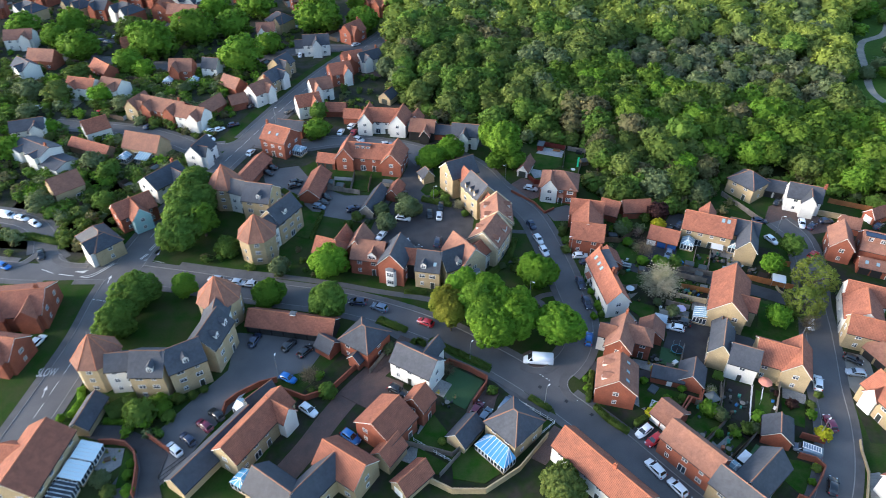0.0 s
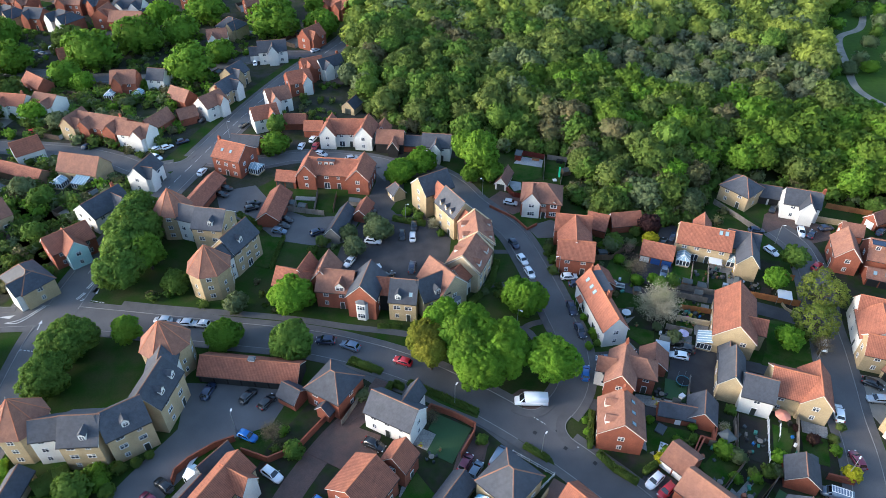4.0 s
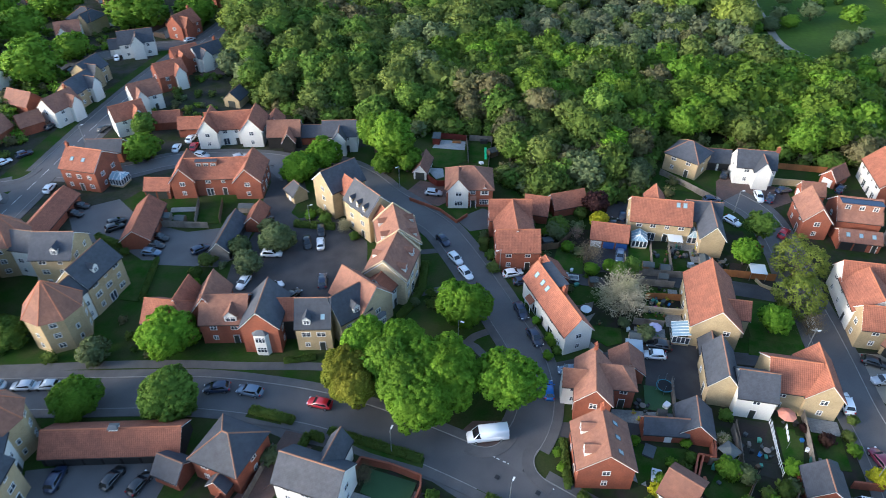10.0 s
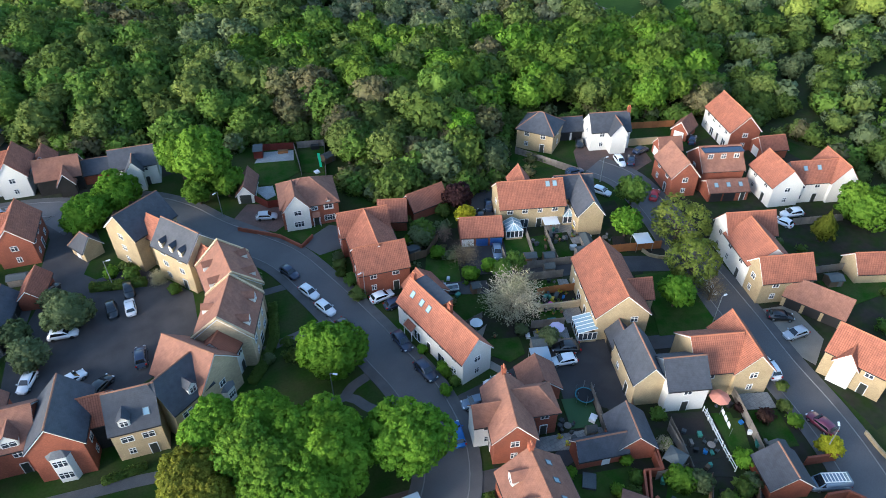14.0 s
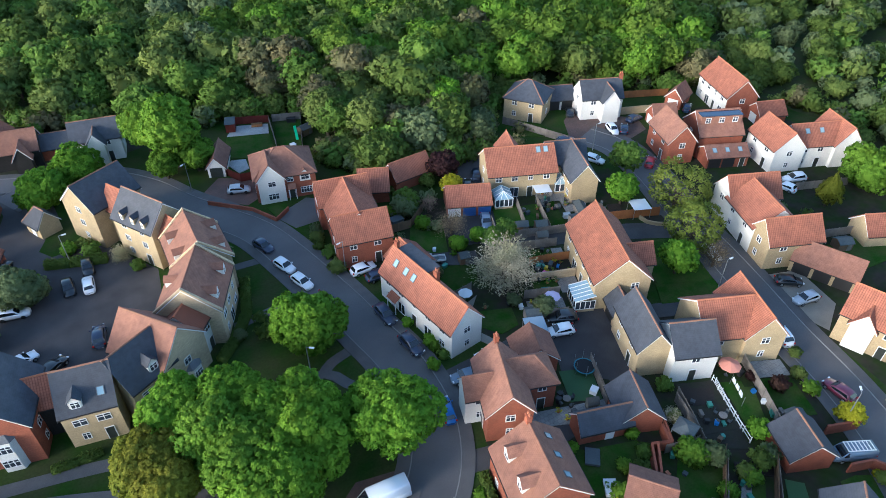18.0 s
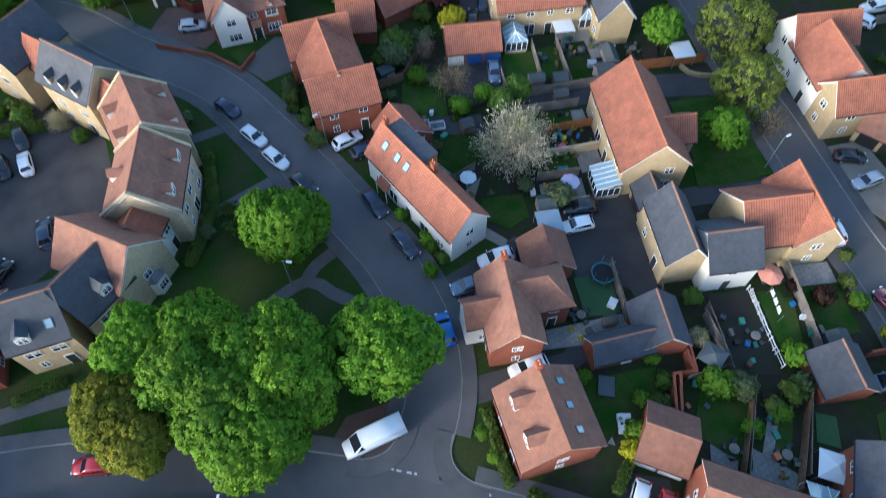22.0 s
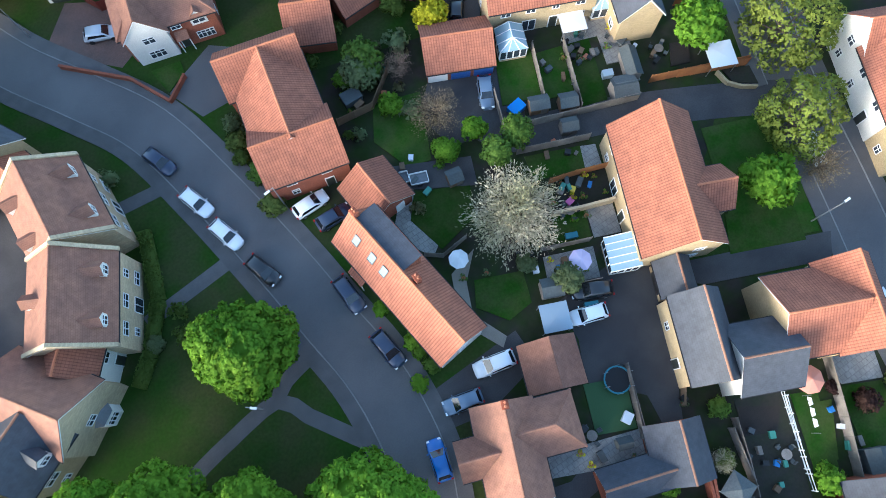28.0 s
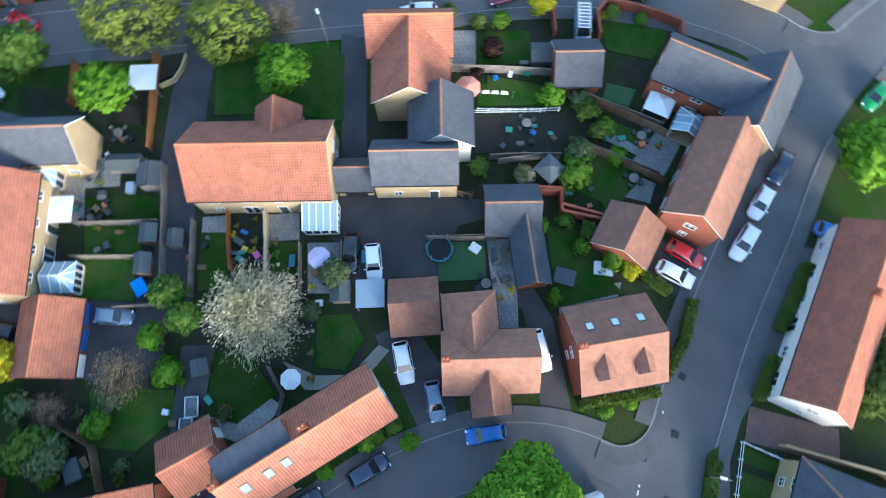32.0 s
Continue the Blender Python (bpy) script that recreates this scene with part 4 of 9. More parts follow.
house("small slate-roofed garage behind gardens", [wing(67.1, 79.5, -113, 5.4, 6.0, 2.6, 4.8, "slate", "red", doors=(("+y", 0, "garage", "door_white"),))], "garage", "garage")
house("white rendered house with a grey slate roof", [wing(-5.6, 95.6, -31, 10.4, 6.8, 5, 7.8, "slate", "white"), wing(-2.8, 98.0, 59, 7.0, 3.6, 5, 7.2, "slate", "white", win=False)])
house("red brick house with a hipped slate roof", [wing(-17.7, 103.0, -34, 8.4, 8.6, 5, 8, "slate", "red", hip="lr"), wing(-19.0, 99.0, 56, 3.6, 3.6, 2.6, 4.2, "slate", "red", win=False)])
house("small brick garage with a slate roof", [wing(-26.3, 102.8, -34, 4.8, 4.6, 2.5, 4.4, "slate", "red", doors=(("-x", 0, "garage", "door_white"),))], "garage", "garage")
house("orange-roofed brick house with a side wing", [wing(-11.3, 80.3, 54, 8.6, 9.6, 5, 8, "orange", "red"), wing(-4.9, 85.2, 58, 5.0, 5.6, 5, 7.6, "orange", "red")])
house("brick and stone house with orange and slate roofs", [wing(-18.3, 70.6, -33, 10.4, 7.6, 5, 8, "orange", "beige"), wing(-23.5, 66.5, -128, 11.0, 5.6, 5, 7.6, "slate", "beige"), wing(-10.5, 74.5, 56, 6.0, 5.0, 3.2, 5.6, "orange", "beige", win=False)])
house("small orange-roofed garage in a garden", [wing(-5.8, 69.0, 45, 7.3, 4.8, 2.5, 4.6, "orange", "beige", doors=(("-x", 0, "garage", "door_white"),))], "garage", "garage")
house("beige detached house with a hipped slate roof", [wing(14.2, 79.8, -46, 8.2, 9.0, 5, 8.2, "slate", "beige", hip="lr")])
house("slate-roofed beige brick garage", [wing(4.5, 79.4, 52, 7.0, 4.9, 2.4, 4.6, "slate", "beige", doors=(("+x", 0, "garage", "door_white"),))], "garage", "garage")
house("long white terrace with an orange pantile roof", [wing(29.8, 68.9, -49.5, 20.0, 6.9, 5, 8, "orange", "white", chim=((2, 0),))])
house("beige terrace with an orange roof and white gable", [wing(-37.2, 78.9, 60, 17.0, 6.6, 5, 7.8, "orange", "beige"), wing(-33.0, 82.2, -30, 6.0, 4.2, 5, 7.4, "orange", "white")])
house("small slate-roofed garage behind the orange terrace", [wing(-38.6, 88.2, 50, 7.0, 3.4, 2.3, 4.2, "slate", "beige", win=False)], "garage", "garage")
house("white-rendered house with an orange roof at the road bend", [wing(86.0, 66.4, 20, 8.5, 6.5, 5, 8, "orange", "white")])
house("long slate-roofed row of garages", [wing(-44.6, 75.2, 58, 20.0, 5.6, 2.7, 5.0, "slate", "beige", win=False)], "garage", "garage")
house("beige house with a grey slate roof", [wing(-30.6, 65.2, -34, 10.0, 7.0, 5, 7.8, "slate", "beige")])
house("big orange-roofed beige house by the main road", [wing(-77.5, 71.0, -96, 14.5, 10.0, 5, 8.2, "orange", "beige"), wing(-81.5, 73.0, -6, 5.0, 5.0, 4.5, 6.8, "orange", "beige")])
house("narrow slate-roofed garage beside the flats", [wing(-73.0, 83.8, -95, 8.6, 4.6, 2.4, 4.2, "slate", "beige", win=False)], "garage", "garage")

# curved flats, south
house("curved three-storey beige flats with slate roofs", [
    wing(-61.7, 93.0, 0, 7.4, 8.4, 7.4, 10.8, "slate", "beige", dormers=(("-y", 1.0, 0.6, 1.3),), ww=1.5), wing(-55.6, 94.9, 32, 8.2, 8.0, 7.4, 10.8, "slate", "beige", dormers=(("-y", 0, 0.6, 1.3),), ww=1.5),
    wing(-51.8, 101.5, 78, 9.6, 7.6, 7.4, 10.8, "slate", "beige", dormers=(("-y", -1.5, 0.6, 1.3), ("-y", 2.5, 0.6, 1.3)), ww=1.5), wing(-68.0, 93.6, 6, 6.6, 6.0, 7.2, 9.6, "slate", "white"), wing(-52.2, 108.2, 95, 5.4, 6.0, 7.2, 9.6, "slate", "white")], "apartment_building", "flats")
# curved flats, north
house("curved three-storey beige flats beside a lawn", [
    wing(-52.2, 156.3, -12, 8.4, 9.0, 7.4, 10.8, "slate", "beige", dormers=(("-y", 1.0, 0.6, 1.3),), ww=1.5), wing(-44.9, 147.6, -118, 10.0, 7.2, 7.4, 10.8, "slate", "beige", dormers=(("+y", 1.0, 0.6, 1.3),), ww=1.5),
    wing(-47.2, 142.2, -120, 6.0, 5.6, 7.0, 9.8, "slate", "white"), wing(-58.4, 159.4, -22, 6.6, 6.0, 7.0, 9.8, "slate", "white")], "apartment_building", "flats")
# carport of the south flats; black sheets paint the shade in its bays
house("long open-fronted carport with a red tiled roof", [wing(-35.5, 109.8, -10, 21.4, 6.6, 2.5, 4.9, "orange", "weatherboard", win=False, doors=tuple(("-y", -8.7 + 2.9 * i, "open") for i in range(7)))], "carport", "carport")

louvre = thing("roof_vent", "white louvred vent box on the carport ridge", "roof vent", pose(-35.0, 109.7, 4.9, 0, 0, -10))
part("body", MB().box(0, 0, 0, 1.3, 1.0, 0.5).mesh("body", "upvc"), louvre)
part("cap", MB().shell([(-0.8, -0.65, 0.5), (0.8, -0.65, 0.5), (0.8, 0.65, 0.5), (-0.8, 0.65, 0.5), (-0.5, 0, 0.85), (0.5, 0, 0.85)], [(0, 1, 5, 4), (1, 2, 5), (2, 3, 4, 5), (3, 0, 4)], 0.05).mesh("cap", "lead"), louvre)
# crescent round the court
house("red brick house with a bay window and slate roof", [wing(-12.1, 129.9, -104, 9.4, 7.2, 6.5, 10, "slate", "red", bays=(("+x", 0, 2.8, 0, 5.0),), blank="+x")])
house("brown-roofed brick and render house with a cross wing", [wing(-19.0, 133.1, -11, 8.8, 8.4, 5.2, 8.5, "brown", "red", dormers=(("-y", 1.5, 0.2, 2.2),)), wing(-22.0, 136.5, 78, 8.0, 6.0, 5.2, 8.8, "brown", "red", win=False)])
house("red tiled brick house on the crescent's end", [wing(-29.2, 134.8, -20, 8.8, 7.0, 4.8, 7.6, "orange", "red", hip="r"), wing(-27.0, 137.5, 70, 7.0, 5.0, 4.8, 8.0, "orange", "red", win=False)])
house("crescent of beige houses with slate roofs", [
    wing(-8.3, 130.6, -10, 4.4, 6.0, 5.2, 7.8, "orange", "weatherboard", win=False),
    wing(-3.3, 127.7, -11, 6.6, 7.9, 5.9, 9.5, "slate", "beige", dormers=(("-y", -1.0, 0.3, 1.4),), lights=(("-y", 1.8, 1.2, 0.8, 1.0),), ww=1.6),
    wing(2.2, 128.6, 28, 7.0, 7.6, 5.9, 9.5, "slate", "beige", dormers=(("-y", 0.5, 0.3, 1.4),), ww=1.6)])
house("stone-gabled crescent house with a brown roof", [
    wing(5.4, 131.4, -54, 9.4, 8.0, 6, 10, "brown", "stone", bays=(("+x", 0.5, 2.4, 0, 2.6),)), wing(9.8, 134.2, 50, 5.0, 6.0, 5.4, 7.8, "orange", "white"),
    wing(12.3, 138.4, -116, 10.0, 9.0, 6.5, 10.3, "brown", "stone", coping=True, dormers=(("+y", -2.5, 0.4, 1.3), ("+y", 2.5, 0.4, 1.3), ("-y", 0, 0.6, 1.2)), ww=1.5),
    wing(14.9, 147.8, -91, 9.8, 8.8, 6.5, 10.3, "brown", "stone", coping=True, dormers=(("+y", -2.5, 0.4, 1.3), ("+y", 2.5, 0.4, 1.3), ("-y", 2.5, 0.6, 1.2), ("-y", -2, 0.6, 1.2)), ww=1.5),
    wing(13.0, 153.8, -70, 3.2, 5.0, 6.2, 8.8, "orange", "stone", win=False)])
house("tall beige houses with slate roofs by the bend", [
    wing(10.4, 158.9, -61, 9.4, 7.2, 7.4, 11, "slate", "beige", dormers=(("-y", -2, 0.05, 0.9), ("-y", 0.5, 0.05, 0.9), ("-y", 2.8, 0.05, 0.9)), dormer_wall="beige"), wing(7.2, 165.2, -61, 4.4, 4.6, 6.8, 9.8, "orange", "beige", win=False), wing(4.9, 169.4, 29, 9.4, 8.4, 7.4, 11, "slate", "beige")])
house("small hipped brick store in the parking court", [wing(-5.3, 174.6, -64, 4.6, 4.2, 2.5, 4.8, "slate", "beige", hip="l", doors=(("-y", 0, "door", "door_white"),))], "outbuilding", "outbuilding")

# terraces north of the court
house("red brick terrace with gabled ends and orange roof", [
    wing(-23.2, 183.2, -9, 15.5, 7.6, 5, 8.3, "orange", "red", boxdormer=("-y", -4.5, 0.5, 2.0, 2), box_win=3), wing(-30.7, 184.4, 82, 9.4, 6.0, 5, 8.3, "orange", "red"), wing(-15.4, 181.4, 79, 10.3, 6.8, 5, 8.3, "orange", "red")])
house("white twin-gabled house with an orange roof", [
    wing(-20.9, 207.3, -4, 13.0, 7.0, 5, 8.3, "orange", "white"), wing(-26.4, 207.4, 82, 9.2, 5.6, 5, 8.3, "orange", "white"), wing(-14.8, 206.1, 79, 9.6, 6.2, 5, 8.3, "orange", "white"), wing(-32.2, 213.0, -6, 6.5, 5.0, 2.8, 5, "orange", "red", win=False)])
house("black weatherboarded barn with a brown roof", [wing(-6.9, 202.1, -9, 9.0, 6.6, 3.8, 6.8, "brown", "weatherboard", win=False), wing(-6.0, 199.2, 81, 5.0, 3.6, 3.2, 5.4, "brown", "weatherboard", win=False), wing(-9.5, 210.0, 81, 6.0, 5.0, 3, 5.4, "orange", "red", win=False)], "barn", "barn")
house("white cottage with a slate roof and garage", [wing(7.5, 196.9, -10, 9.2, 6.6, 5, 7.8, "slate", "white"), wing(7.0, 193.6, 80, 4.0, 3.6, 5, 7.0, "slate", "white"), wing(0.4, 202.0, -10, 6.4, 5.9, 2.6, 4.6, "slate", "red", win=False)])
for gx, gy, ga, gl, gw, e_, r_, rf, wl in ((-60.5, 176.4, -105, 17.0, 6.4, 2.4, 4.4, "orange", "red"), (-39.0, 168.6, -98, 14.0, 6.6, 2.6, 5, "orange", "red"), (-37.2, 183.2, -13, 6.4, 4.8, 2.6, 4.6, "orange", "red"), (-20.4, 160.2, 73, 12.5, 4.6, 2.5, 4.6, "slate", "wood_grey"), (-14.4, 166.0, -107, 7.0, 4.3, 2.4, 4.2, "orange", "red")):
    house("low row of garages with a tiled roof", [wing(gx, gy, ga, gl, gw, e_, r_, rf, wl, win=False, doors=tuple(("-y", -gl / 2 + 1.6 + 2.7 * i, "garage", "door_dark") for i in range(int(gl / 2.9))))], "garage", "garage")
house("tall red brick house with rooflights", [wing(-54.0, 192.8, -25, 9.8, 9.6, 6, 9.2, "orange", "red", lights=(("-y", -2, 2, 0.8, 1.0), ("-y", 1, 2, 0.8, 1.0), ("+y", 0, 2, 0.8, 1.0)), chim=((-4.4, 0),))])
house("low slate-roofed brick outbuilding beside a house", [wing(-52.5, 204.0, -10, 9.4, 6.0, 3.2, 5.4, "slate", "red", win=False)], "outbuilding", "outbuilding")
house("brick house with a hipped brown roof and white gable", [
    wing(35.2, 166.8, -13, 11.2, 9.6, 5, 8.3, "brown", "red", hip="lr", blank="-y", dormers=(("-y", 3.5, -0.06, 1.9, 1.5),), porch=(("-y", 0.9, 1.5, 0.8),), doors=(("-y", 0.9, "door", "door_dark"),), openings=(("-y", 0.8, 3.5, 1.2, 0.9, 2), ("-y", 3.5, 0.7, 2.1, 1.3, 4))),
    wing(32.1, 165.0, -103, 5.9, 5.3, 5, 7.9, "brown", "white", blank="+x", openings=(("+x", 0.1, 3.4, 1.4, 1.1, 2), ("+x", 0.1, 0.7, 1.9, 1.3, 3)))])
house("narrow brown-roofed garage with a dark door", [wing(26.5, 179.8, -113, 8.0, 3.8, 2.3, 4.2, "brown", "white", doors=(("+x", 0, "garage", "door_dark"),))], "garage", "garage")

# close on the east side
house("beige terrace with an orange roof and rooflights", [wing(72.9, 144.6, -22, 13.2, 8.6, 5, 8.3, "orange", "beige", lights=(("-y", 3.4, 3.2, 0.8, 1.1), ("-y", 4.8, 3.2, 0.8, 1.1))), wing(74.0, 149.0, 68, 6.0, 4.6, 5, 7.6, "orange", "beige", win=False),
    wing(81.4, 137.8, -112, 10.0, 5.4, 5, 8, "slate", "beige"), wing(81.8, 142.4, -22, 8.0, 6.4, 5, 8, "slate", "beige", win=False)])
house("beige brick house with a hipped slate roof", [wing(92.3, 167.2, -54, 9.0, 8.4, 5, 8, "slate", "beige", hip="lr")])
# both garage mouths are closed by black sheets in place of shade
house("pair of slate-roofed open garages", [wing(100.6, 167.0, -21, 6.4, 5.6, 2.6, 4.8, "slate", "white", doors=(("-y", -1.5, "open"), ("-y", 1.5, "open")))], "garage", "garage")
house("white house with slate roof and beige plinth gable", [wing(105.8, 159.6, -22, 9.6, 6.6, 5, 8, "slate", "white", chim=((4.6, 0),)), wing(106.2, 157.0, -112, 6.0, 4.2, 5, 7.4, "slate", "white")])
house("tall white and red gabled house", [wing(133.5, 147.5, -112, 13.2, 7.6, 5.2, 8.8, "orange", "white", chim=()), wing(131.1, 141.5, -112, 0.7, 7.58, 5.14, 8.72, "orange", "red")])
for gx, gy, ga, gl, gw in ((124.9, 153.5, 22, 6.0, 4.4), (114.6, 148.5, -22, 5.6, 4.6), (135.3, 137.6, -20, 6.6, 5.6)):
    house("small brown-roofed detached garage", [wing(gx, gy, ga, gl, gw, 2.5, 4.6, "brown" if gx < 130 else "orange", "red", doors=(("-x", 0, "garage", "door_white"),))], "garage", "garage")
house("red brick gabled house with a brown roof", [wing(106.7, 138.5, -111, 9.4, 6.2, 5, 8.2, "brown", "red")])
house("red brick house with a wide box dormer and solar panels", [wing(115.4, 135.9, -24, 9.4, 8.6, 5, 8.4, "brown", "red", boxdormer=("-y", -4.2, 4.2, 1.6, 2), box_win=3, box_roof="solar")])
house("low brick extension with rooflights and dark doors", [wing(113.0, 130.4, -24, 8.8, 5.0, 2.5, 3.9, "brown", "red", win=False, lights=(("-y", -2.6, 1.1, 0.8, 1.0), ("-y", 0, 1.1, 0.8, 1.0), ("-y", 2.6, 1.1, 0.8, 1.0)), doors=(("-y", -2.6, "open"), ("-y", 0.2, "open"), ("-y", 3.0, "door")))], "extension", "extension")
house("white house with orange roofs and gabled ends", [wing(122.0, 125.8, -110, 9.4, 7.0, 5, 8.3, "orange", "white"), wing(128.4, 122.6, -22, 11.0, 7.0, 5, 8.0, "orange", "white", lights=(("-y", -2.5, 2.0, 0.8, 1.0), ("-y", 0.5, 2.0, 0.8, 1.0))), wing(133.4, 120.8, -112, 8.6, 6.0, 5, 8.3, "orange", "white")])
house("white and beige houses with orange roofs", [wing(102.0, 116.4, -23, 9.6, 6.2, 5, 8.2, "orange", "white"), wing(99.0, 111.0, -113, 9.6, 8.6, 5, 8.2, "orange", "white"), wing(97.3, 105.0, -22, 9.6, 6.2, 5, 8, "orange", "beige")])
# three bays: shade under the roof put in as black sheets
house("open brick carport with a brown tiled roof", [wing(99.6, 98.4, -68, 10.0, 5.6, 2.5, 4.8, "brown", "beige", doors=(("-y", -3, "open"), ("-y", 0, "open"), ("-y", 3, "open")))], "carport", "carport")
house("beige house with a brown roof and white gable", [wing(92.4, 86.2, -72, 9.0, 7.4, 5, 8, "orange", "beige"), wing(90.0, 86.8, 20, 4.2, 3.6, 4.6, 6.6, "orange", "white")])
house("small beige outbuilding with an orange roof", [wing(115.4, 99.9, -26, 7.0, 5.6, 2.6, 5, "orange", "beige", win=False)], "outbuilding", "outbuilding")
house("beige house by the lower bend", [wing(70, 52, -48, 10, 7, 5, 8, "slate", "beige")])

house("red-roofed brick house with a turquoise gable", [wing(-88.3, 153.2, 42, 11.0, 8.0, 5, 8, "orange", "red"), wing(-86.6, 151.0, -48, 8.0, 5.6, 5, 7.8, "orange", "turquoise")])
